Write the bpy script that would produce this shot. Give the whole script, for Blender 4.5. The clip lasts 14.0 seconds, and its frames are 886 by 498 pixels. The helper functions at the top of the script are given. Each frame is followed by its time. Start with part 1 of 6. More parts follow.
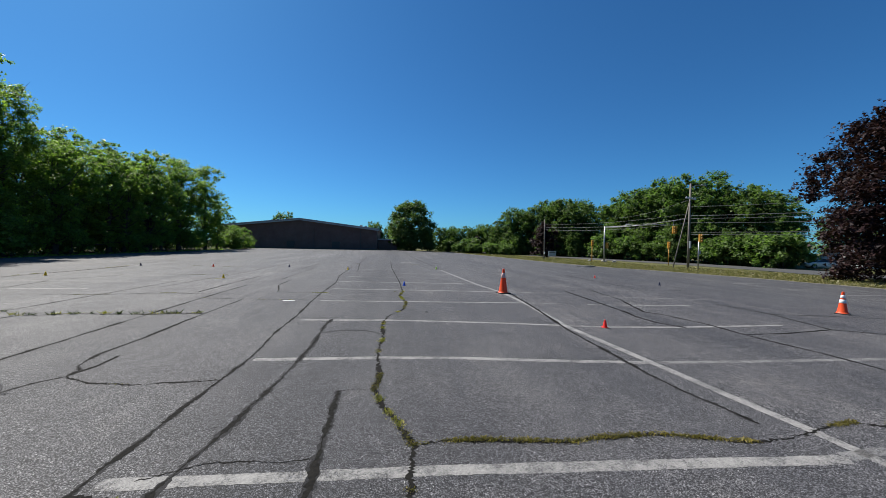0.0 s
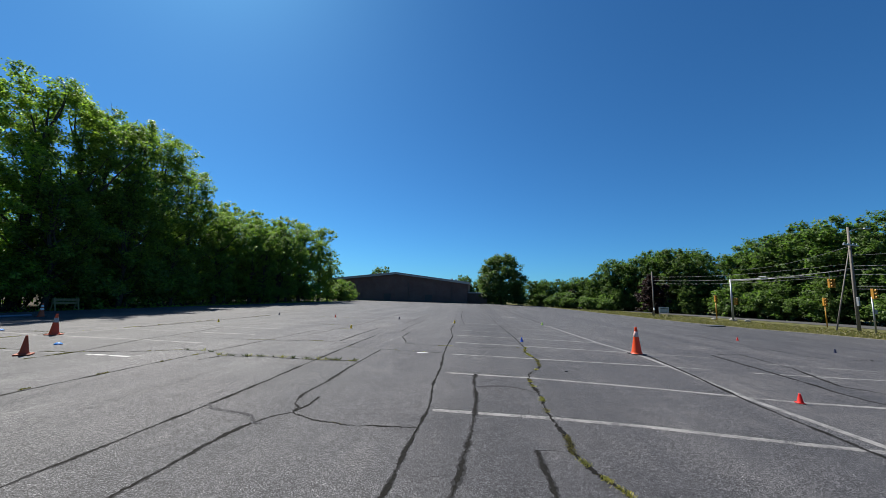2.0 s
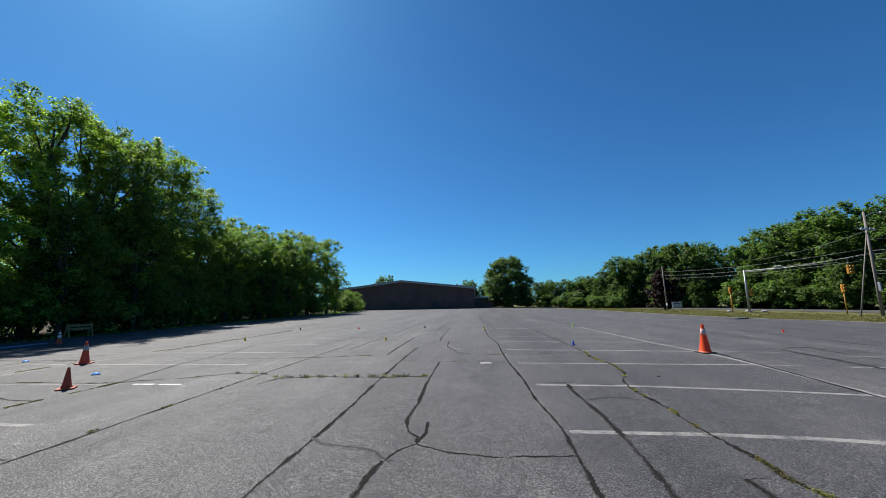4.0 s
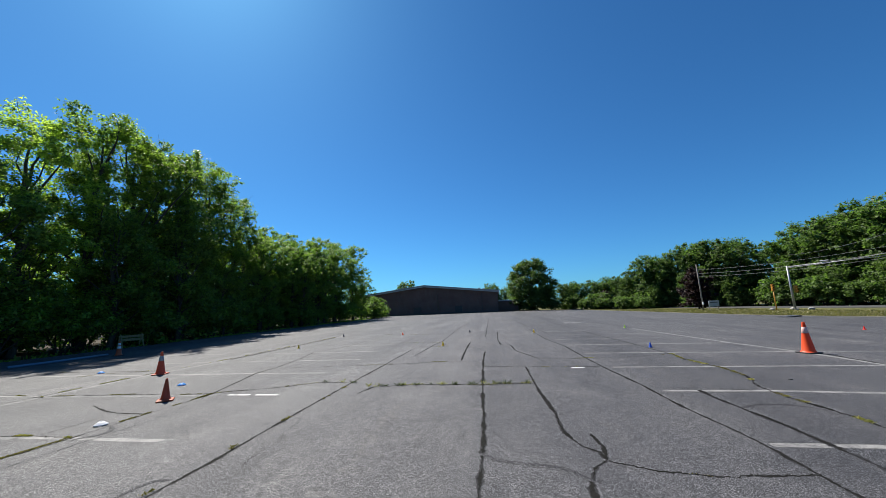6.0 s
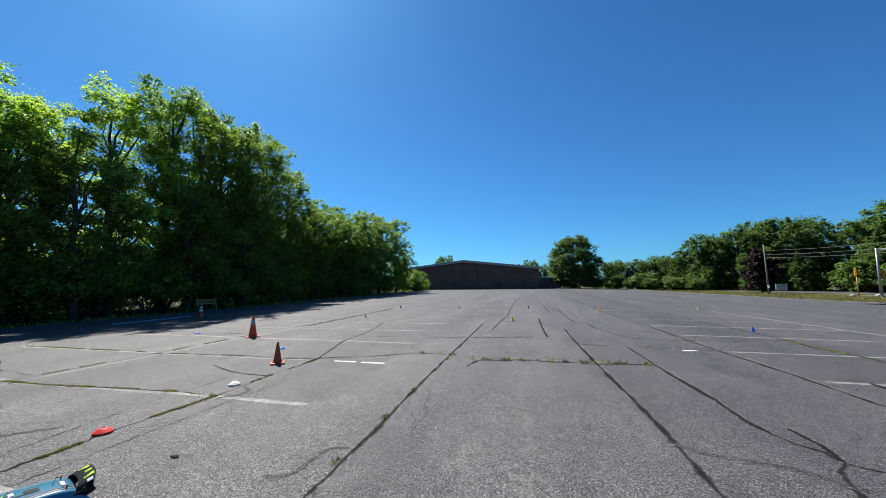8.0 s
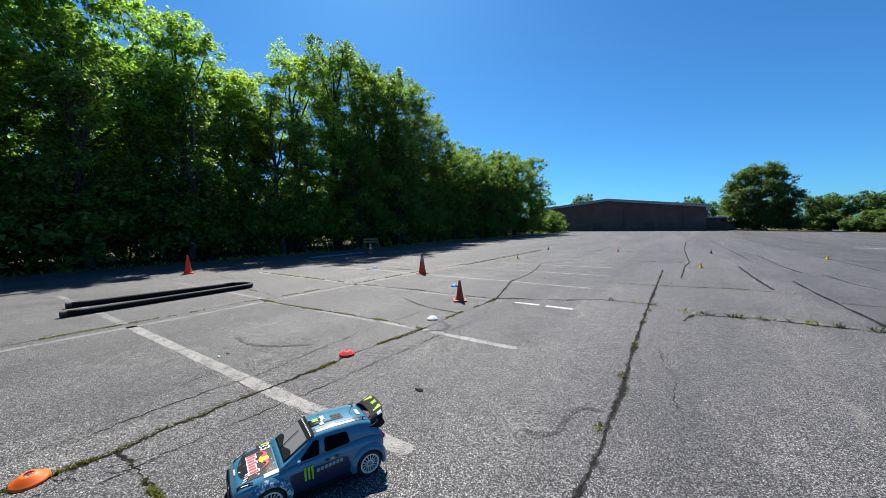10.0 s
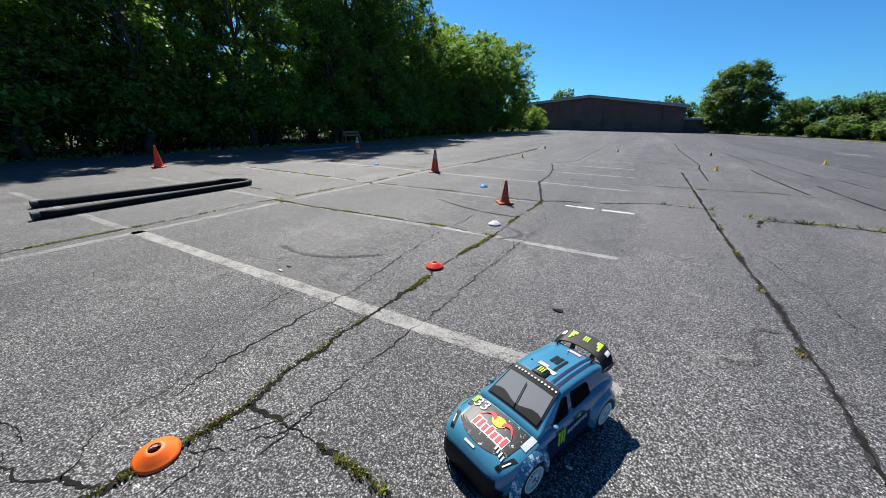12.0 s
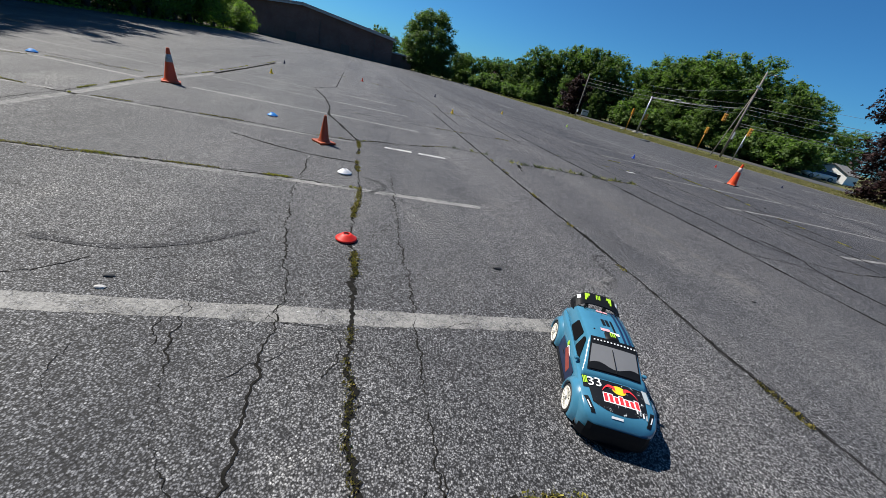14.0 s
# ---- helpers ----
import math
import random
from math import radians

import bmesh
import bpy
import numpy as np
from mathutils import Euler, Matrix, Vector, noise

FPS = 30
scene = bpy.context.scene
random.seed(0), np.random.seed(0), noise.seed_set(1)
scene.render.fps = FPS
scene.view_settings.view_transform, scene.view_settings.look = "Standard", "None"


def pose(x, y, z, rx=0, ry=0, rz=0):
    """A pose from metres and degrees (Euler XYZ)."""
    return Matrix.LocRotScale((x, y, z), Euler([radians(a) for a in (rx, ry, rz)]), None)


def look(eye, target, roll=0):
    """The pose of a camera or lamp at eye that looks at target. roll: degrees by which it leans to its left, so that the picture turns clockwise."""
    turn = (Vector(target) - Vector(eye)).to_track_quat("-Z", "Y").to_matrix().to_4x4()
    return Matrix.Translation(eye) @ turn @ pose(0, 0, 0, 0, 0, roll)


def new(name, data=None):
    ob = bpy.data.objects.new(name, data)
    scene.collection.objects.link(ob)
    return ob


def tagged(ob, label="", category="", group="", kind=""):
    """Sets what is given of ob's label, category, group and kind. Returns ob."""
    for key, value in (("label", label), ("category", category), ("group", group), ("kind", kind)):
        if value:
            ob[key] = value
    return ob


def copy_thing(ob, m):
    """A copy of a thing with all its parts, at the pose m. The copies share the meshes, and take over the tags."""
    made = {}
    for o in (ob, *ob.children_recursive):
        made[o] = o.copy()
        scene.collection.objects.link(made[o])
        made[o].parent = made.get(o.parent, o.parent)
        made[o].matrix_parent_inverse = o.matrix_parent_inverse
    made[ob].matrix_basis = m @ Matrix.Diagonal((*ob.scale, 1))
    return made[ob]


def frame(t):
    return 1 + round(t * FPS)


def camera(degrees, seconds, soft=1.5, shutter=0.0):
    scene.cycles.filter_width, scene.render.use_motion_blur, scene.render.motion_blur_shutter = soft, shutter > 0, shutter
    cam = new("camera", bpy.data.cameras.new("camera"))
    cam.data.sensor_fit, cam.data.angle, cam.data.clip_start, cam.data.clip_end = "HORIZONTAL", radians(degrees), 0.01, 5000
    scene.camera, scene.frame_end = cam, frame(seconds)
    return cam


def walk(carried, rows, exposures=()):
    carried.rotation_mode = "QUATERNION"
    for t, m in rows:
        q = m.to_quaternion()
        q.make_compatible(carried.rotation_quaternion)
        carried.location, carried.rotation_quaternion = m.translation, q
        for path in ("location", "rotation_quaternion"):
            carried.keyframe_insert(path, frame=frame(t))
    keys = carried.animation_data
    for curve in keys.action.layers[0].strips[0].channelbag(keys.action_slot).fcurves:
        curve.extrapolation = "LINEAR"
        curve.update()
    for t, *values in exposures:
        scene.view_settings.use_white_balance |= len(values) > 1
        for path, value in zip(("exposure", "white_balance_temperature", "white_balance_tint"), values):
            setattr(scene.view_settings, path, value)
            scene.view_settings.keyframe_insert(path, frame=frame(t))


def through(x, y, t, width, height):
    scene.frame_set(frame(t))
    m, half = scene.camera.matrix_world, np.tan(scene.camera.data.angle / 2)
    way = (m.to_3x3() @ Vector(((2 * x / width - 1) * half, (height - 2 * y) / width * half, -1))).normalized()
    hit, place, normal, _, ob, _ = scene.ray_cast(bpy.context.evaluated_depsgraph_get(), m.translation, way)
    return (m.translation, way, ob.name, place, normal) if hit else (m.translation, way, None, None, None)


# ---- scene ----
cam = camera(102.2, 14.0, soft=0.4)
PATH = [
    (0, (5.088, -0.201, 1.706), (5.351, 1.782, 1.683), 1.2),
    (0.5, (4.957, -0.476, 1.729), (5.03, 1.51, 1.954), 1.4),
    (1, (4.59, -0.589, 1.732), (4.444, 1.388, 1.997), 0.0),
    (1.5, (4.199, -0.474, 1.709), (3.85, 1.493, 1.808), 1.3),
    (2, (3.8, -0.449, 1.723), (3.584, 1.522, 1.984), 1.7),
    (2.5, (3.356, -0.426, 1.769), (3.356, 1.556, 2.036), 0.2),
    (3, (2.957, -0.25, 1.741), (3.005, 1.738, 1.948), -0.8),
    (3.5, (2.468, -0.141, 1.736), (2.474, 1.84, 2.01), 2.0),
    (4, (1.994, 0.024, 1.737), (1.79, 1.992, 2.031), -1.2),
    (4.2, (1.8, 0.148, 1.706), (1.554, 2.123, 1.904), -2.3),
    (6.3, (-0.25, 0.215, 1.756), (-0.541, 2.166, 2.084), -2.2),
    (6.5, (-0.437, 0.234, 1.751), (-0.749, 2.19, 2.022), -1.6),
    (7, (-0.877, 0.357, 1.74), (-1.336, 2.288, 1.984), -2.2),
    (7.2, (-1.072, 0.357, 1.723), (-1.525, 2.292, 1.948), -1.2),
    (9.3, (-2.449, 0.535, 1.775), (-2.985, 2.461, 1.824), -0.1),
    (9.5, (-2.593, 0.62, 1.739), (-3.221, 2.518, 1.698), -0.1),
    (10, (-3.059, 0.631, 1.675), (-4.185, 2.279, 1.549), -0.8),
    (10.5, (-3.381, 0.549, 1.635), (-4.926, 1.785, 1.34), -3.4),
    (11, (-3.788, 0.557, 1.621), (-5.109, 1.999, 1.203), -4.0),
    (11.5, (-4.274, 0.485, 1.582), (-5.515, 1.978, 1.1), 0.6),
    (12, (-4.83, 0.488, 1.563), (-5.745, 2.135, 0.89), 0.9),
    (12.5, (-5.346, 0.536, 1.569), (-5.924, 2.304, 0.832), 5.2),
    (13, (-5.831, 0.511, 1.569), (-5.972, 2.3, 0.688), 8.7),
    (13.5, (-6.287, 0.647, 1.553), (-6.212, 2.412, 0.615), 9.7),
    (14, (-6.776, 0.641, 1.57), (-6.225, 2.355, 0.7), 13.9),
]
walk(cam, [(t, look(eye, target, roll)) for t, eye, target, roll in PATH],
     [(0, 0.77), (0.5, 0.89), (1.5, 0.79), (3, 0.84), (4, 0.81), (6.5, 0.97), (9.5, 1.05), (10.2, 1.14), (11, 1.21), (12, 1.09), (12.5, 0.97), (13.2, 0.81), (14, 0.72)])

# ---- light ----
SUN_EL, SUN_DIR = radians(50.0), (-0.72, 0.69)          # the sun stands to the left, ahead
world = bpy.data.worlds.new("world")
scene.world = world
world.use_nodes = True
wn = world.node_tree
wn.nodes.clear()
sky = wn.nodes.new("ShaderNodeTexSky")
sky.sky_type, sky.sun_disc = "NISHITA", False
sky.sun_elevation, sky.sun_rotation = SUN_EL, math.atan2(SUN_DIR[0], SUN_DIR[1])
sky.altitude, sky.air_density, sky.dust_density, sky.ozone_density = 0, 0.85, 0.45, 3.0
bg = wn.nodes.new("ShaderNodeBackground")
bg.inputs["Strength"].default_value = 0.055
wout = wn.nodes.new("ShaderNodeOutputWorld")
tint = wn.nodes.new("ShaderNodeMix")                     # a deep, clean blue, as after rain
tint.data_type, tint.blend_type = "RGBA", "MULTIPLY"
tint.inputs[0].default_value = 1.0
tint.inputs[7].default_value = (0.31, 0.79, 1.15, 1)
wn.links.new(sky.outputs[0], tint.inputs[6])
wn.links.new(tint.outputs[2], bg.inputs["Color"])
wn.links.new(bg.outputs[0], wout.inputs["Surface"])
sun_data = bpy.data.lights.new("sun", "SUN")
sun_data.energy, sun_data.angle, sun_data.color = 5.0, radians(0.53), (1.0, 0.95, 0.87)
sun_ob = new("sun", sun_data)
to_sun = Vector((SUN_DIR[0] * math.cos(SUN_EL), SUN_DIR[1] * math.cos(SUN_EL), math.sin(SUN_EL)))
sun_ob.rotation_euler = to_sun.to_track_quat("Z", "Y").to_euler()
sun_ob.location = (0, 0, 60)


# ---- materials ----
class Mat:
    """A small builder of node materials."""

    def __init__(self, name):
        self.m = bpy.data.materials.new(name)
        self.m.use_nodes = True
        self.t = self.m.node_tree
        self.b = self.t.nodes["Principled BSDF"]
        self.out = self.t.nodes["Material Output"]

    def n(self, kind, **values):
        node = self.t.nodes.new("ShaderNode" + kind)
        for key, value in values.items():
            if key in node.inputs:
                node.inputs[key].default_value = value
        return node

    def link(self, a, b):
        self.t.links.new(a, b)

    def coords(self):
        return self.n("TexCoord").outputs["Object"]

    def noise(self, scale, detail=4.0, rough=0.6, vec=None):
        node = self.n("TexNoise", Scale=scale, Detail=detail, Roughness=rough)
        self.link(vec or self.coords(), node.inputs["Vector"])
        return node.outputs[0]

    def ramp(self, value, *stops):
        node = self.n("ValToRGB")
        el = node.color_ramp.elements
        while len(el) < len(stops):
            el.new(0.5)
        for e, (pos, col) in zip(el, stops):
            e.position, e.color = pos, (*col, 1) if len(col) == 3 else col
        self.link(value, node.inputs[0])
        return node.outputs[0]

    def mix(self, fac, a, b, mode="MIX"):
        node = self.t.nodes.new("ShaderNodeMix")
        node.data_type, node.blend_type = "RGBA", mode
        for sock, v in ((node.inputs[0], fac), (node.inputs[6], a), (node.inputs[7], b)):
            if isinstance(v, (int, float)):
                sock.default_value = v
            elif isinstance(v, tuple):
                sock.default_value = (*v, 1)
            else:
                self.link(v, sock)
        return node.outputs[2]

    def math(self, op, a, b=0.0):
        node = self.t.nodes.new("ShaderNodeMath")
        node.operation = op
        for sock, v in zip(node.inputs, (a, b)):
            if isinstance(v, (int, float)):
                sock.default_value = v
            else:
                self.link(v, sock)
        return node.outputs[0]

    def bump(self, height, strength=0.3, distance=0.01):
        node = self.n("Bump", Strength=strength, Distance=distance)
        self.link(height, node.inputs["Height"])
        self.link(node.outputs[0], self.b.inputs["Normal"])

    def color(self, c):
        if isinstance(c, tuple):
            self.b.inputs["Base Color"].default_value = (*c, 1)
        else:
            self.link(c, self.b.inputs["Base Color"])

    def set(self, rough=0.5, metal=0.0, spec=0.5, coat=0.0):
        self.b.inputs["Roughness"].default_value = rough
        self.b.inputs["Metallic"].default_value = metal
        self.b.inputs["Specular IOR Level"].default_value = spec
        self.b.inputs["Coat Weight"].default_value = coat
        return self


def plain(name, col, rough=0.5, metal=0.0, vary=0.15, scale=12.0, spec=0.5, coat=0.0, bump=0.0):
    """Paint, plastic, metal: one colour, worn a little at two scales."""
    m = Mat(name)
    a = m.noise(scale, 5)
    b = m.noise(scale * 9, 3)
    dark, light = tuple(c * (1 - vary) for c in col), tuple(min(1, c * (1 + vary)) for c in col)
    c = m.ramp(a, (0.3, dark), (0.7, light))
    m.color(m.mix(0.25, c, m.ramp(b, (0.3, dark), (0.7, light))))
    m.set(rough, metal, spec, coat)
    if bump:
        m.bump(b, bump, 0.004)
    return m.m


def asphalt_nodes(m, tint=1.0):
    """Weathered asphalt: pale stones in grey binder, broad stains, drive lanes."""
    co = m.coords()
    vor = m.n("TexVoronoi", Scale=108.0)
    m.link(co, vor.inputs["Vector"])
    sep = m.n("SeparateColor")
    m.link(vor.outputs["Color"], sep.inputs[0])
    stone = m.ramp(sep.outputs[0], (0.0, (0.070, 0.071, 0.075)), (0.45, (0.118, 0.120, 0.126)), (0.76, (0.160, 0.162, 0.168)), (0.95, (0.205, 0.208, 0.212)), (1.0, (0.30, 0.302, 0.302)))
    gap = m.ramp(vor.outputs["Distance"], (0.24, (1.26, 1.26, 1.26)), (0.44, (0.84, 0.84, 0.845)), (0.60, (0.16, 0.16, 0.165)))
    fine = m.mix(1.0, stone, gap, "MULTIPLY")
    big_vor = m.n("TexVoronoi", Scale=54.0)
    m.link(co, big_vor.inputs["Vector"])
    sep_big = m.n("SeparateColor")
    m.link(big_vor.outputs["Color"], sep_big.inputs[0])
    fine = m.mix(1.0, fine, m.ramp(sep_big.outputs[1], (0.0, (0.5, 0.5, 0.51)), (0.35, (0.93, 0.93, 0.93)), (0.82, (1.02, 1.02, 1.02)), (0.955, (1.08, 1.08, 1.07)), (0.985, (1.6, 1.59, 1.57))), "MULTIPLY")
    big = m.ramp(m.noise(0.35, 6, 0.65), (0.3, (0.76, 0.77, 0.79)), (0.52, (1.0, 1.0, 1.0)), (0.72, (1.20, 1.19, 1.16)))
    mapping = m.n("Mapping")
    mapping.inputs["Scale"].default_value = (0.55, 0.035, 1.0)
    m.link(co, mapping.inputs["Vector"])
    lanes = m.ramp(m.noise(1.0, 5, 0.55, mapping.outputs[0]), (0.35, (0.76, 0.77, 0.79)), (0.65, (1.20, 1.19, 1.16)))
    mid = m.ramp(m.noise(5.0, 5, 0.7), (0.3, (0.84, 0.84, 0.85)), (0.7, (1.14, 1.14, 1.13)))
    pit = m.noise(62.0, 3.0, 0.58)
    grit = m.ramp(pit, (0.37, (0.18, 0.18, 0.185)), (0.47, (0.97, 0.97, 0.97)), (0.68, (1.24, 1.24, 1.23)))
    mottle = m.ramp(m.noise(17.0, 4, 0.75), (0.34, (0.90, 0.90, 0.91)), (0.5, (1.0, 1.0, 1.0)), (0.66, (1.08, 1.08, 1.07)))
    mid = m.mix(1.0, m.mix(1.0, mid, mottle, "MULTIPLY"), grit, "MULTIPLY")
    c = m.mix(1.0, m.mix(1.0, m.mix(1.0, fine, big, "MULTIPLY"), lanes, "MULTIPLY"), mid, "MULTIPLY")
    dust = m.n("Mapping")
    dust.inputs["Scale"].default_value = (1.0, 0.45, 1.0)
    m.link(co, dust.inputs["Vector"])
    scuff = m.ramp(m.noise(0.9, 7, 0.72, dust.outputs[0]), (0.55, (1.0, 1.0, 1.0)), (0.68, (1.38, 1.36, 1.31)))
    dark = m.ramp(m.noise(0.75, 5, 0.62), (0.30, (0.78, 0.785, 0.80)), (0.46, (1.0, 1.0, 1.0)))
    c = m.mix(1.0, m.mix(1.0, c, scuff, "MULTIPLY"), dark, "MULTIPLY")
    # newer, darker overlay right; the paler left carries sunward sheen as colour
    sx = m.n("SeparateXYZ")
    m.link(co, sx.inputs[0])
    wob = m.math("ADD", sx.outputs[0], m.math("MULTIPLY", m.noise(0.5, 4), 1.5))
    right = m.ramp(m.math("MULTIPLY", m.math("ADD", wob, 8.0), 0.0625), (0.0, (1.13 * tint, 1.16 * tint, 1.14 * tint)), (0.28, (1.20 * tint, 1.22 * tint, 1.20 * tint)), (0.5, (1.14 * tint, 1.15 * tint, 1.12 * tint)), (0.66, (1.03 * tint, 1.04 * tint, 1.03 * tint)), (0.79, (0.79 * tint, 0.80 * tint, 0.80 * tint)), (0.90, (0.84 * tint, 0.85 * tint, 0.85 * tint)), (1.0, (1.0 * tint, 1.01 * tint, 1.0 * tint)))
    c = m.mix(1.0, m.mix(1.0, c, right, "MULTIPLY"), (1.025, 0.99, 1.02), "MULTIPLY")
    high = m.math("ADD", m.math("MULTIPLY", vor.outputs["Distance"], -0.6), m.math("MULTIPLY", pit, 3.0))
    return c, m.math("MULTIPLY", high, -1.0), sep.outputs[0]


def asphalt():
    m = Mat("asphalt")
    c, d, r = asphalt_nodes(m, 0.98)
    m.color(c)
    m.set(0.76, 0, 0.32)
    m.bump(m.math("ADD", m.math("MULTIPLY", d, -1.0), m.math("MULTIPLY", r, 0.4)), 0.42, 0.008)
    return m.m


def worn_paint():
    """White lane paint, worn through to the stones."""
    m = Mat("worn_white_paint")
    c, d, r = asphalt_nodes(m, 0.98)
    wear = m.math("ADD", m.math("MULTIPLY", m.noise(3.0, 6, 0.75), 1.0), m.math("MULTIPLY", r, 0.22))
    keep = m.ramp(wear, (0.52, (1, 1, 1)), (0.78, (0, 0, 0)))
    white = m.ramp(m.noise(40, 4), (0.3, (0.20, 0.197, 0.187)), (0.7, (0.31, 0.303, 0.29)))
    m.color(m.mix(m.math("MULTIPLY", keep, 0.84), c, white))
    m.set(0.75, 0, 0.3)
    m.bump(m.math("MULTIPLY", d, -1.0), 0.35, 0.004)
    return m.m


def fresh_paint():
    m = Mat("white_line_paint")
    c, d, r = asphalt_nodes(m, 0.98)
    keep = m.ramp(m.math("ADD", m.noise(4.0, 6, 0.75), m.math("MULTIPLY", r, 0.15)), (0.60, (1, 1, 1)), (0.8, (0, 0, 0)))
    m.color(m.mix(keep, c, m.ramp(m.noise(35, 4), (0.3, (0.36, 0.36, 0.35)), (0.7, (0.48, 0.48, 0.47)))))
    m.set(0.7, 0, 0.3)
    m.bump(m.math("MULTIPLY", d, -1.0), 0.25, 0.004)
    return m.m


def faint_paint():
    m = Mat("faded_white_paint")
    c, d, r = asphalt_nodes(m, 0.98)
    wear = m.math("ADD", m.noise(2.2, 6, 0.8), m.math("MULTIPLY", r, 0.3))
    keep = m.ramp(wear, (0.50, (1, 1, 1)), (0.78, (0, 0, 0)))
    m.color(m.mix(m.math("MULTIPLY", keep, 0.58), c, (0.27, 0.267, 0.257)))
    m.set(0.78, 0, 0.3)
    m.bump(m.math("MULTIPLY", d, -1.0), 0.35, 0.004)
    return m.m


def tar():
    """Old crack sealer: a dark, matt stain that lets the stones show."""
    m = Mat("crack_sealing_tar")
    c, d, r = asphalt_nodes(m, 0.20)
    black = m.ramp(m.noise(14, 6, 0.7), (0.3, (0.012, 0.012, 0.013)), (0.65, (0.03, 0.029, 0.03)))
    m.color(m.mix(m.ramp(m.noise(5, 6, 0.75), (0.35, (0.95, 0.95, 0.95)), (0.65, (0.25, 0.25, 0.25))), c, black))
    m.set(0.85, 0, 0.2)
    m.bump(m.math("MULTIPLY", d, -1.0), 0.4, 0.006)
    return m.m


def crack_dark():
    # near-black: soil plus the shade of an open crack, on a flat strip
    m = Mat("crack_soil_and_shade")
    m.color(m.ramp(m.noise(30, 6, 0.7), (0.3, (0.005, 0.005, 0.005)), (0.65, (0.016, 0.015, 0.013)), (0.85, (0.05, 0.044, 0.035))))
    m.set(0.95, 0, 0.1)
    m.bump(m.noise(120, 3), 0.6, 0.006)
    return m.m


def dust_stain():
    """A pale, chalky scuff, broken by the stones."""
    m = Mat("chalky_scuff")
    c, d, r = asphalt_nodes(m, 0.98)
    keep = m.ramp(m.math("ADD", m.noise(7, 6, 0.8), m.math("MULTIPLY", r, 0.2)), (0.48, (1, 1, 1)), (0.66, (0, 0, 0)))
    m.color(m.mix(m.math("MULTIPLY", keep, 0.30), c, (0.25, 0.244, 0.23)))
    m.set(0.85, 0, 0.2)
    m.bump(m.math("MULTIPLY", d, -1.0), 0.4, 0.006)
    return m.m


def tyre_mark():
    m = Mat("tyre_mark")
    c, d, r = asphalt_nodes(m, 0.98)
    keep = m.ramp(m.math("ADD", m.noise(6, 5, 0.7), m.math("MULTIPLY", r, 0.25)), (0.45, (1, 1, 1)), (0.8, (0, 0, 0)))
    m.color(m.mix(m.math("MULTIPLY", keep, 0.70), c, (0.03, 0.03, 0.032)))
    m.set(0.85, 0, 0.15)
    m.bump(m.math("MULTIPLY", d, -1.0), 0.42, 0.008)
    return m.m


def ground_mat():
    """Mown verge: dry grass, green grass and bare soil."""
    m = Mat("verge_grass")
    g1 = m.ramp(m.noise(1.3, 6, 0.7), (0.3, (0.055, 0.07, 0.02)), (0.5, (0.095, 0.10, 0.035)), (0.62, (0.19, 0.165, 0.085)))
    g2 = m.ramp(m.noise(25, 4, 0.7), (0.3, (0.5, 0.5, 0.5)), (0.7, (1.3, 1.3, 1.2)))
    soil = m.ramp(m.noise(0.22, 5, 0.7), (0.55, (0, 0, 0)), (0.68, (1, 1, 1)))
    m.color(m.mix(m.math("MULTIPLY", soil, 0.6), m.mix(1.0, g1, g2, "MULTIPLY"), (0.10, 0.078, 0.05)))
    m.set(0.9, 0, 0.15)
    m.bump(m.noise(18, 5, 0.8), 0.9, 0.06)
    return m.m


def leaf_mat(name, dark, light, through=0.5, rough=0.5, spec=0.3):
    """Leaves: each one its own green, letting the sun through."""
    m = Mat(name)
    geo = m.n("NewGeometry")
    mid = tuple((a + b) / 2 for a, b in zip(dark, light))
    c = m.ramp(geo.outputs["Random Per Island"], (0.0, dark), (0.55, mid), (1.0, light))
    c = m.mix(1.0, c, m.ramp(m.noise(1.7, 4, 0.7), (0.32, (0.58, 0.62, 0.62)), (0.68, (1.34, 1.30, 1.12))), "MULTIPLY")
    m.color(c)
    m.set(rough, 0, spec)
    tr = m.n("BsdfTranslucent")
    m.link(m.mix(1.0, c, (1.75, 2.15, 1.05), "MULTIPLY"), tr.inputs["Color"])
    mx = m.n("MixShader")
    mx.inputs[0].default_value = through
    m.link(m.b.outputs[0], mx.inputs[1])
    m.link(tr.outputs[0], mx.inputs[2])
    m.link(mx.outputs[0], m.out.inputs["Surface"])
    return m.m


def bark():
    m = Mat("bark")
    mp = m.n("Mapping")
    mp.inputs["Scale"].default_value = (6, 6, 0.9)
    m.link(m.coords(), mp.inputs["Vector"])
    v = m.noise(2.0, 6, 0.7, mp.outputs[0])
    m.color(m.ramp(v, (0.3, (0.03, 0.025, 0.02)), (0.7, (0.105, 0.09, 0.075))))
    m.set(0.9, 0, 0.15)
    m.bump(v, 0.8, 0.03)
    return m.m


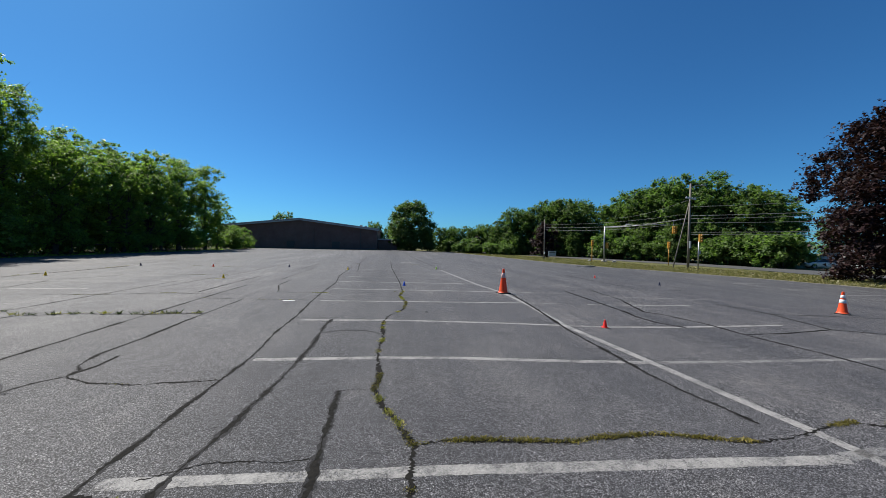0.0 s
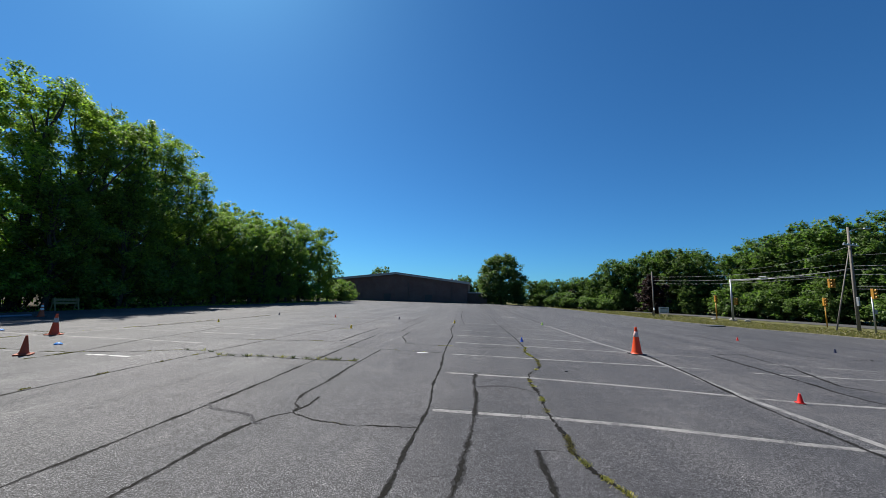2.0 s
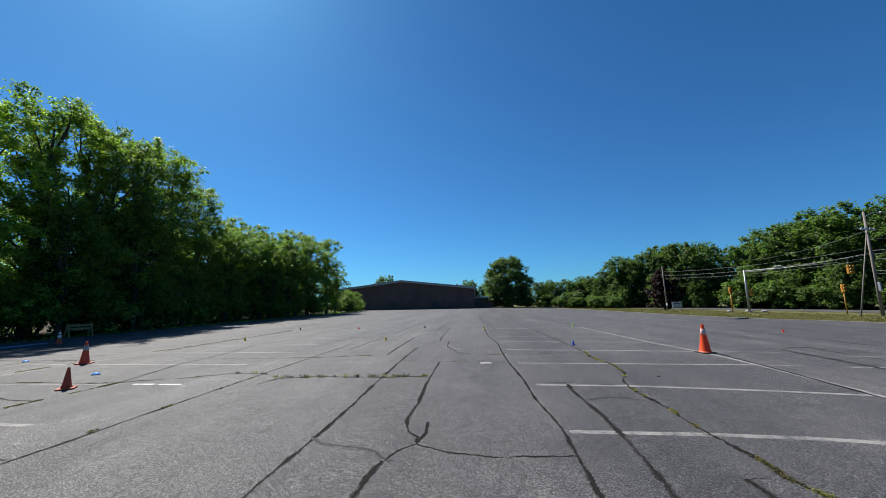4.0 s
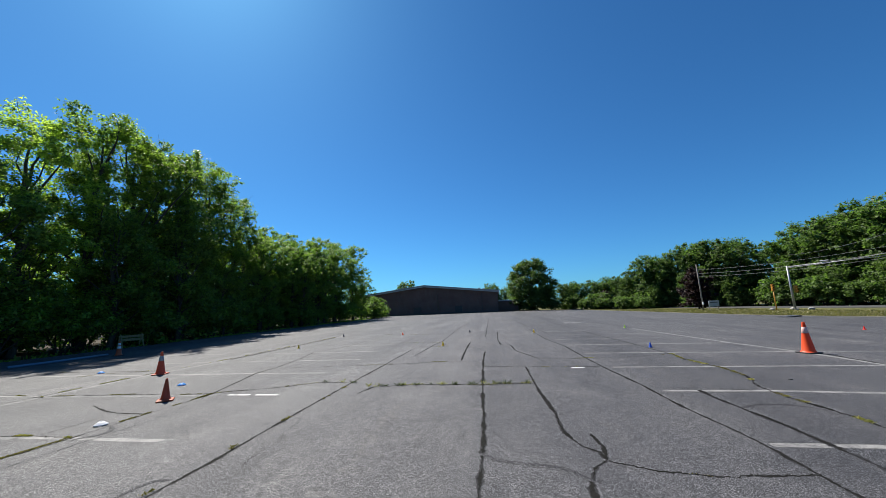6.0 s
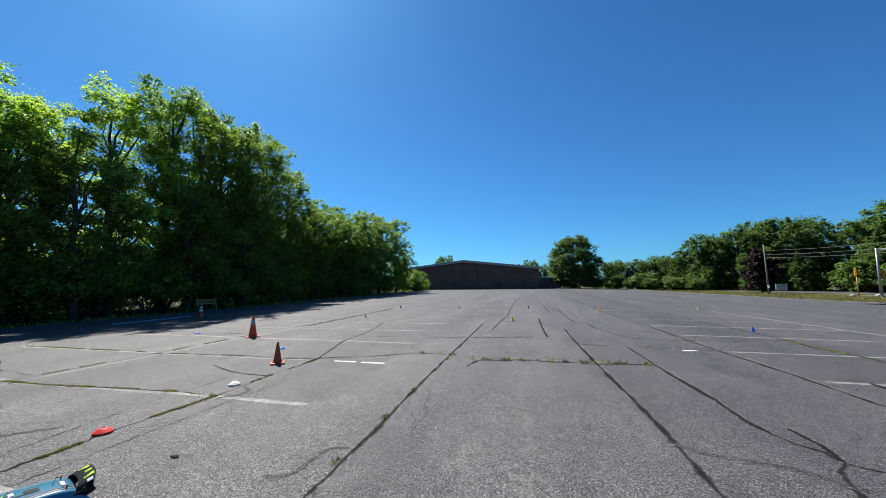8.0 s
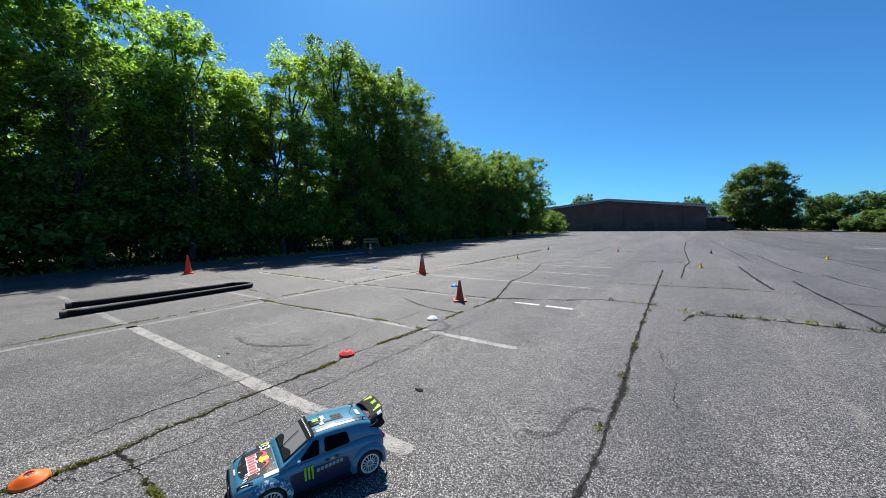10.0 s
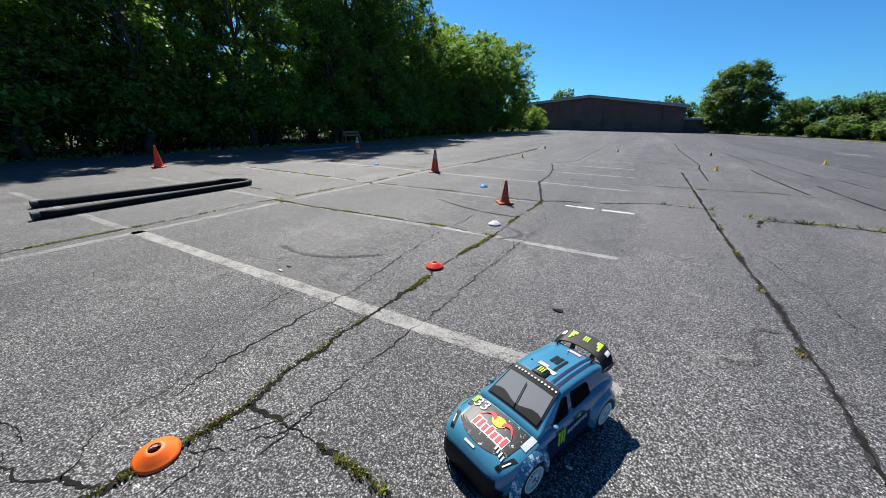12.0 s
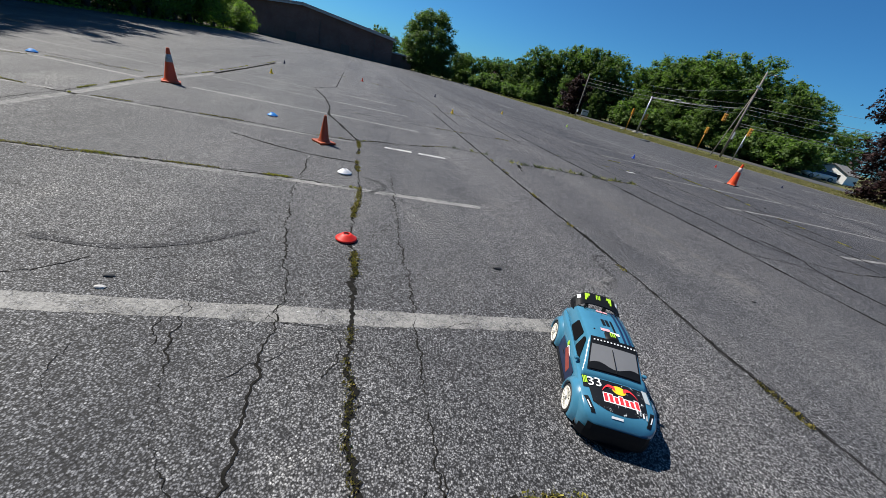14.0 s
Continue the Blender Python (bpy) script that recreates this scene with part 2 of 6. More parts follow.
def brick():
    m = Mat("red_brick")
    br = m.n("TexBrick", Scale=1.0)
    br.inputs["Color1"].default_value = (0.13, 0.05, 0.037, 1)
    br.inputs["Color2"].default_value = (0.17, 0.07, 0.05, 1)
    br.inputs["Mortar"].default_value = (0.17, 0.15, 0.135, 1)
    br.inputs["Mortar Size"].default_value = 0.012
    br.inputs["Brick Width"].default_value, br.inputs["Row Height"].default_value = 0.2, 0.067
    mp = m.n("Mapping")
    mp.inputs["Rotation"].default_value = (radians(90), 0, 0)
    m.link(m.coords(), mp.inputs["Vector"])
    m.link(mp.outputs[0], br.inputs["Vector"])
    stain = m.ramp(m.noise(0.35, 6, 0.7), (0.3, (0.7, 0.68, 0.68)), (0.7, (1.15, 1.12, 1.1)))
    m.color(m.mix(1.0, br.outputs[0], stain, "MULTIPLY"))
    m.set(0.85, 0, 0.25)
    m.bump(br.outputs["Fac"], -0.3, 0.006)
    return m.m


def weathered_wood(name, a, b):
    m = Mat(name)
    mp = m.n("Mapping")
    mp.inputs["Scale"].default_value = (14, 14, 0.8)
    m.link(m.coords(), mp.inputs["Vector"])
    v = m.noise(1.5, 6, 0.7, mp.outputs[0])
    m.color(m.ramp(v, (0.3, a), (0.7, b)))
    m.set(0.85, 0, 0.2)
    m.bump(v, 0.4, 0.01)
    return m.m


def cone_plastic(name, col):
    """PVC of a traffic cone that lets a little sun through, scuffed."""
    m = Mat(name)
    scuff = m.ramp(m.noise(22, 6, 0.75), (0.55, (0, 0, 0)), (0.75, (1, 1, 1)))
    c = m.mix(m.math("MULTIPLY", scuff, 0.35), col, tuple(x * 0.45 + 0.03 for x in col))
    c = m.mix(0.2, c, m.ramp(m.noise(5, 4), (0.3, tuple(x * 0.7 for x in col)), (0.7, col)))
    m.color(c)
    m.set(0.48, 0, 0.4)
    tr = m.n("BsdfTranslucent")
    m.link(c, tr.inputs["Color"])
    mx = m.n("MixShader")
    mx.inputs[0].default_value = 0.22
    m.link(m.b.outputs[0], mx.inputs[1])
    m.link(tr.outputs[0], mx.inputs[2])
    m.link(mx.outputs[0], m.out.inputs["Surface"])
    return m.m


def glass_dark(name, col=(0.012, 0.014, 0.016), rough=0.08):
    m = Mat(name)
    m.color(col)
    m.set(rough, 0, 0.6)
    return m.m


M_ASPHALT, M_PAINT, M_FAINT, M_TAR, M_CRACK, M_SKID = asphalt(), worn_paint(), faint_paint(), tar(), crack_dark(), tyre_mark()
M_FRESH, M_DUST = fresh_paint(), dust_stain()
M_GROUND, M_BARK, M_BRICK = ground_mat(), bark(), brick()
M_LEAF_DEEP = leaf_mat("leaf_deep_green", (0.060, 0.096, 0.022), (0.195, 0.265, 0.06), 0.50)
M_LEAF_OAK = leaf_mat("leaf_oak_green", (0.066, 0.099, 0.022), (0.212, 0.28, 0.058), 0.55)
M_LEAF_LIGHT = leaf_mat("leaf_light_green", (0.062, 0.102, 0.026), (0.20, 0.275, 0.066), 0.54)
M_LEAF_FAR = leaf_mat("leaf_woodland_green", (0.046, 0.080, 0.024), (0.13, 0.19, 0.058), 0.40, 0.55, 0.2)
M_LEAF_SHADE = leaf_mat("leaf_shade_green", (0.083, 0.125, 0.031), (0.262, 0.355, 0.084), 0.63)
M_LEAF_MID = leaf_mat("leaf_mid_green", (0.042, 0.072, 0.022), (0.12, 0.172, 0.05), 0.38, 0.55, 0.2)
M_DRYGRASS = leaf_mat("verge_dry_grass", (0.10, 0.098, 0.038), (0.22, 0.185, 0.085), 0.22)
# brighter and yellower than its neighbours: sun through thin crowns put into the colour
M_LEAF_SUN = leaf_mat("leaf_sunlit_yellow_green", (0.115, 0.145, 0.036), (0.31, 0.36, 0.086), 0.74)
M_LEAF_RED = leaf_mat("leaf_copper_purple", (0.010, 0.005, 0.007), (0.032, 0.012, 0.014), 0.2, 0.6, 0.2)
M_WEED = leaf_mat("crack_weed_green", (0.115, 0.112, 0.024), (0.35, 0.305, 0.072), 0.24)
# near-black green: the backlit tufts' shade is put into the leaf colour
M_TUFT = leaf_mat("crack_grass_backlit_green", (0.022, 0.034, 0.010), (0.075, 0.095, 0.026), 0.12)
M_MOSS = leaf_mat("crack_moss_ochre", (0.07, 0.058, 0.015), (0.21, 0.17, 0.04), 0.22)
M_ORANGE, M_RED = cone_plastic("cone_orange_pvc", (0.80, 0.085, 0.018)), cone_plastic("cone_red_plastic", (0.75, 0.03, 0.02))
M_FADED = cone_plastic("cone_faded_orange_pvc", (0.60, 0.10, 0.035))
M_BRIGHT = cone_plastic("disc_orange_plastic", (0.95, 0.16, 0.015))
M_BLUE, M_YELLOW = cone_plastic("marker_blue_plastic", (0.02, 0.10, 0.55)), cone_plastic("marker_yellow_plastic", (0.75, 0.55, 0.02))
M_SKY, M_NAVY = cone_plastic("marker_sky_blue_plastic", (0.03, 0.28, 0.75)), cone_plastic("marker_navy_plastic", (0.012, 0.018, 0.06))
M_WHITE_PL, M_LIME = cone_plastic("marker_white_plastic", (0.78, 0.78, 0.80)), cone_plastic("marker_lime_plastic", (0.50, 0.75, 0.10))
M_REFLECT = plain("reflective_white_sleeve", (0.72, 0.72, 0.72), 0.35, vary=0.1, scale=30)
M_DULL = plain("grey_white_sleeve", (0.30, 0.30, 0.30), 0.5, vary=0.3, scale=25)
# browner than the other cones: the backlit side's shade is in the colour
M_BROWNCONE = cone_plastic("cone_backlit_orange_pvc", (0.42, 0.085, 0.032))
M_PINK = plain("faded_pink_white_sleeve", (0.62, 0.40, 0.37), 0.45, vary=0.2, scale=30)
M_RUBBER = plain("black_rubber", (0.022, 0.022, 0.023), 0.75, vary=0.3, scale=20, bump=0.3)
M_PIPE = plain("black_matte_plastic", (0.008, 0.008, 0.009), 0.7, spec=0.2, vary=0.3, scale=8)
M_GALV = plain("galvanised_steel", (0.30, 0.31, 0.32), 0.45, 0.6, vary=0.12, scale=6)
M_YEL_SIGNAL = plain("signal_yellow_paint", (0.42, 0.20, 0.015), 0.5, vary=0.1)
M_BLACK = plain("black_paint", (0.02, 0.02, 0.022), 0.5, vary=0.2)
M_POLE = weathered_wood("pole_wood", (0.13, 0.115, 0.10), (0.25, 0.225, 0.20))
M_WIRE = plain("cable_sheath", (0.16, 0.16, 0.17), 0.5, vary=0.1)
M_FASCIA = plain("fascia_paint", (0.36, 0.40, 0.42), 0.55, vary=0.12, scale=1.5)
M_ROOF = plain("roof_membrane", (0.33, 0.34, 0.35), 0.8, vary=0.15, scale=1.2)
M_STEELDOOR = plain("door_brown_steel", (0.06, 0.045, 0.04), 0.5, vary=0.15)
M_CONC = plain("concrete", (0.26, 0.25, 0.225), 0.9, vary=0.18, scale=3, bump=0.3)
M_LITTER = plain("leaf_litter", (0.050, 0.038, 0.024), 0.95, vary=0.5, scale=3, spec=0.15, bump=0.8)
M_SAND = plain("sandy_gravel", (0.14, 0.13, 0.105), 0.95, vary=0.3, scale=4, bump=0.6)
M_ROAD = plain("road_asphalt", (0.05, 0.05, 0.05), 0.85, vary=0.15, scale=2, bump=0.3)
M_WHITE = plain("white_gloss_paint", (0.78, 0.78, 0.77), 0.3, vary=0.05, coat=0.4)
# truck's box and cab paints hold the trees' deep shade in their colour
M_TRUCKBOX = plain("truck_box_grey_shade_dark", (0.15, 0.17, 0.18), 0.5, vary=0.12, scale=3)
M_CLAP = plain("white_clapboard", (0.74, 0.74, 0.72), 0.6, vary=0.06, scale=4)
M_SHINGLE = plain("grey_shingles", (0.16, 0.155, 0.15), 0.9, vary=0.25, scale=9, bump=0.5)
M_TRUCKRED = plain("red_paint_shade_dark", (0.11, 0.008, 0.009), 0.55, vary=0.12, scale=5, spec=0.2)
M_GLASS = glass_dark("tinted_glass")
M_CHROME = plain("chrome", (0.75, 0.75, 0.76), 0.12, 1.0, vary=0.03)
M_LAMP = plain("lamp_lens", (0.75, 0.76, 0.78), 0.12, vary=0.05, coat=1.0)
M_TYRE = plain("tyre_rubber", (0.018, 0.018, 0.018), 0.7, vary=0.2, scale=30, bump=0.3)
M_BLUEPIPE = plain("pale_blue_plastic", (0.09, 0.17, 0.26), 0.4, vary=0.1)
M_PLY = weathered_wood("raw_pine_board", (0.20, 0.15, 0.07), (0.34, 0.26, 0.13))
M_STONE = plain("asphalt_crumb", (0.05, 0.05, 0.052), 0.9, vary=0.4, scale=40, bump=0.6)
M_PEBBLE = plain("pale_pebble", (0.42, 0.41, 0.40), 0.8, vary=0.2, scale=30)


# ---- building blocks ----
def link_mesh(name, bm, material, smooth=False):
    me = bpy.data.meshes.new(name)
    bm.to_mesh(me)
    bm.free()
    me.materials.append(material)
    if smooth:
        me.shade_smooth()
    return new(name, me)


def part(name, bm, material, parent, label="", smooth=False):
    ob = link_mesh(name, bm, material, smooth)
    ob.parent = parent
    return tagged(ob, label)


def thing(name, m, label, category, group="", kind=""):
    ob = new(name)
    ob.empty_display_size = 0.2
    ob.matrix_world = m
    return tagged(ob, label, category, group, kind)


def box(bm, size, at=(0, 0, 0), turn=(0, 0, 0), bevel=0.0):
    made = bmesh.ops.create_cube(bm, size=1.0)["verts"]
    bmesh.ops.scale(bm, vec=size, verts=made)
    if bevel:
        edges = list({e for v in made for e in v.link_edges})
        made = list({v for f in bmesh.ops.bevel(bm, geom=edges, offset=bevel, segments=2, affect="EDGES", profile=0.5)["faces"] for v in f.verts} | {v for v in made if v.is_valid})
    bmesh.ops.transform(bm, matrix=pose(*at, *turn), verts=made)
    return bm


def one_box(size, at=(0, 0, 0), turn=(0, 0, 0), bevel=0.0):
    return box(bmesh.new(), size, at, turn, bevel)


def lathe(profile, segs=24, close=False):
    """Turns a profile of (radius, height) round z."""
    bm = bmesh.new()
    rings = []
    for r, z in profile:
        rings.append([bm.verts.new((r * math.cos(2 * math.pi * k / segs), r * math.sin(2 * math.pi * k / segs), z)) for k in range(segs)])
    for a, b in zip(rings, rings[1:] + (rings[:1] if close else [])):
        for k in range(segs):
            bm.faces.new((a[k], a[(k + 1) % segs], b[(k + 1) % segs], b[k]))
    bmesh.ops.recalc_face_normals(bm, faces=bm.faces)
    return bm


def tube(points, radii, segs=8, bm=None, caps=True):
    """A round bar along points; radii one number or one for each point."""
    bm = bm or bmesh.new()
    pts = [Vector(p) for p in points]
    radii = radii if isinstance(radii, (list, tuple)) else [radii] * len(pts)
    rings, side = [], None
    for k, p in enumerate(pts):
        d = (pts[min(k + 1, len(pts) - 1)] - pts[max(k - 1, 0)]).normalized()
        if side is None:
            side = d.orthogonal().normalized()
        side = (side - d * side.dot(d)).normalized()
        up = d.cross(side)
        rings.append([bm.verts.new(p + radii[k] * (math.cos(2 * math.pi * j / segs) * side + math.sin(2 * math.pi * j / segs) * up)) for j in range(segs)])
    for a, b in zip(rings, rings[1:]):
        for j in range(segs):
            bm.faces.new((a[j], a[(j + 1) % segs], b[(j + 1) % segs], b[j]))
    if caps:
        bm.faces.new(rings[0][::-1])
        bm.faces.new(rings[-1])
    return bm


def poly_plate(points, thick, normal):
    """A thin plate with the given corners, thick along the normal."""
    bm = bmesh.new()
    n = Vector(normal).normalized() * thick
    low = [bm.verts.new(Vector(p)) for p in points]
    top = [bm.verts.new(Vector(p) + n) for p in points]
    bm.faces.new(low[::-1])
    bm.faces.new(top)
    for k in range(len(low)):
        j = (k + 1) % len(low)
        bm.faces.new((low[k], low[j], top[j], top[k]))
    bmesh.ops.recalc_face_normals(bm, faces=bm.faces)
    return bm


def mesh_from_arrays(name, verts, faces_per, material):
    """A mesh of loose polygons with faces_per corners each, from an array (n * faces_per, 3)."""
    me = bpy.data.meshes.new(name)
    n = len(verts)
    me.vertices.add(n)
    me.vertices.foreach_set("co", np.ascontiguousarray(verts, dtype=np.float32).ravel())
    me.loops.add(n)
    me.loops.foreach_set("vertex_index", np.arange(n, dtype=np.int32))
    me.polygons.add(n // faces_per)
    me.polygons.foreach_set("loop_start", np.arange(0, n, faces_per, dtype=np.int32))
    me.materials.append(material)
    me.update(calc_edges=True)
    me.validate()
    return me


FALL_X, FALL_Z = (3.0, 9.0, 18.0, 28.0, 46.0), (0.0, -0.05, -0.20, -0.60, -0.70)


def gz(x):
    """The lot is level to x = 3 m and falls towards the road."""
    return float(np.interp(x, FALL_X, FALL_Z))


def along(points, step):
    """Points every step metres along a polyline."""
    out = []
    for a, b in zip(points, points[1:]):
        a, b = Vector(a), Vector(b)
        n = max(1, int((b - a).length / step))
        out += [a.lerp(b, k / n) for k in range(n)]
    return out + [Vector(points[-1])]


# ---- ground, lot, road ----
def curb_x(y):
    return float(np.interp(y, (-80, 10, 20, 28, 35, 40, 47, 55, 67, 80, 98, 140), (36, 38.2, 37.5, 35.8, 33.2, 30.5, 28.6, 27.4, 25.2, 23.0, 19.0, 12.0)))


def road_x(y):
    return float(np.interp(y, (-80, 10, 17, 30, 40, 50, 57, 75, 98, 140), (39, 44.5, 46.0, 49.2, 51.2, 50.8, 49.4, 44.0, 38.0, 28.0)))


def wood_x(y):
    return float(np.interp(y, (-80, 0, 25, 50, 75, 98), (-24.0, -24.0, -24.3, -25.3, -26.5, -27.5)))


def build_ground():
    bm = bmesh.new()
    xs = (-900, -200, -60, -26, 3, 9, 18, 28, 46, 60, 120, 300, 900)
    ys = (-900, -200, -60, 0, 40, 80, 120, 200, 400, 900, 1800)
    grid = [[bm.verts.new((x, y, gz(x) - 0.03)) for x in xs] for y in ys]
    for a, b in zip(grid, grid[1:]):
        for k in range(len(xs) - 1):
            bm.faces.new((a[k], a[k + 1], b[k + 1], b[k]))
    return tagged(link_mesh("ground", bm, M_GROUND), "patchy green and dry grass verge with bare soil", "ground", kind="structure")


def build_lot():
    bm = bmesh.new()
    rows = []
    rng = random.Random(5)
    for k in range(0, 60):
        y = -60 + k * 158 / 59
        l, r = wood_x(y) + rng.uniform(-0.25, 0.25), curb_x(y) + rng.uniform(-0.2, 0.2)
        rows.append([bm.verts.new((x, y, gz(x))) for x in (l, (l + 3) / 2, 3.0, 9.0, min(18.0, r - 0.6), min(28.0, r - 0.3), r)])
    for a, b in zip(rows, rows[1:]):
        for j in range(6):
            bm.faces.new((a[j], a[j + 1], b[j + 1], b[j]))
    return tagged(link_mesh("parking_lot", bm, M_ASPHALT), "weathered grey asphalt parking lot with worn lines and cracks", "parking lot", kind="structure")


def build_litter():
    """Dark leaf litter on the floor of the wood."""
    bm = bmesh.new()
    prev = None
    for k in range(40):
        y = -60 + k * 4.1
        pair = [bm.verts.new((x, y, -0.012)) for x in (-62.0, wood_x(y) - 0.5 + 0.5 * noise.noise((y * 0.7, 3, 0)))]
        if prev:
            bm.faces.new((prev[0], prev[1], pair[1], pair[0]))
        prev = pair
    for f in bm.faces:
        if f.normal.z < 0:
            f.normal_flip()
    return tagged(link_mesh("forest_floor", bm, M_LITTER), "dark brown leaf litter under the trees", "forest floor", kind="structure")


build_ground()
build_litter()
lot = build_lot()


def rounded(pts):
    """A polyline with its corners cut."""
    out = [pts[0]]
    for a, b in zip(pts, pts[1:]):
        out += [(a[0] * 0.75 + b[0] * 0.25, a[1] * 0.75 + b[1] * 0.25), (a[0] * 0.25 + b[0] * 0.75, a[1] * 0.25 + b[1] * 0.75)]
    return out + [pts[-1]]


def ribbon(pts, width, wander, jag, seed, lift=0.004, step=0.12, least=0.25, rough=0.0, curl=0.8):
    """A strip of uneven width along a wandering line, draped on the lot."""
    rng = random.Random(seed)
    bm = bmesh.new()
    mids = along([(x, y, 0) for x, y in pts], step)
    left, right = [], []
    off = 0.0
    ph = rng.uniform(0, 50)
    for k, p in enumerate(mids):
        d = (mids[min(k + 1, len(mids) - 1)] - mids[max(k - 1, 0)]).normalized()
        s = Vector((-d.y, d.x, 0))
        off = wander * (0.8 * noise.noise((p.x * 1.7 + ph, p.y * 1.7, seed)) + 0.8 * noise.noise((p.x * 5.3, p.y * 5.3 + ph, seed)) + curl * noise.noise((p.x * 15.0, p.y * 14.0 + ph, seed)))
        off += rng.gauss(0, rough) if rough else 0.0
        broad = 1 + jag * noise.noise((p.x * 3.1, p.y * 3.1, seed + 9.5))
        wl, wr = (width * 0.5 * max(least, broad + jag * rng.uniform(-0.5, 0.5)) for _ in range(2))
        if k in (0, len(mids) - 1):
            wl, wr = 0.35 * wl, 0.35 * wr
        a, b = p + s * (off + wl), p + s * (off - wr)
        left.append(bm.verts.new((a.x, a.y, gz(a.x) + lift)))
        right.append(bm.verts.new((b.x, b.y, gz(b.x) + lift)))
    for k in range(len(mids) - 1):
        bm.faces.new((left[k], right[k], right[k + 1], left[k + 1]))
    bmesh.ops.recalc_face_normals(bm, faces=bm.faces)
    for f in bm.faces:
        if f.normal.z < 0:
            f.normal_flip()
    return bm


def paint_line(pts, width=0.13, material=None, seed=1):
    """A painted line with broken edges along the given corners."""
    bm = ribbon(pts, width, 0.004, 0.14, seed, 0.0015, 0.03)
    part("parking_line", bm, material or M_PAINT, lot)


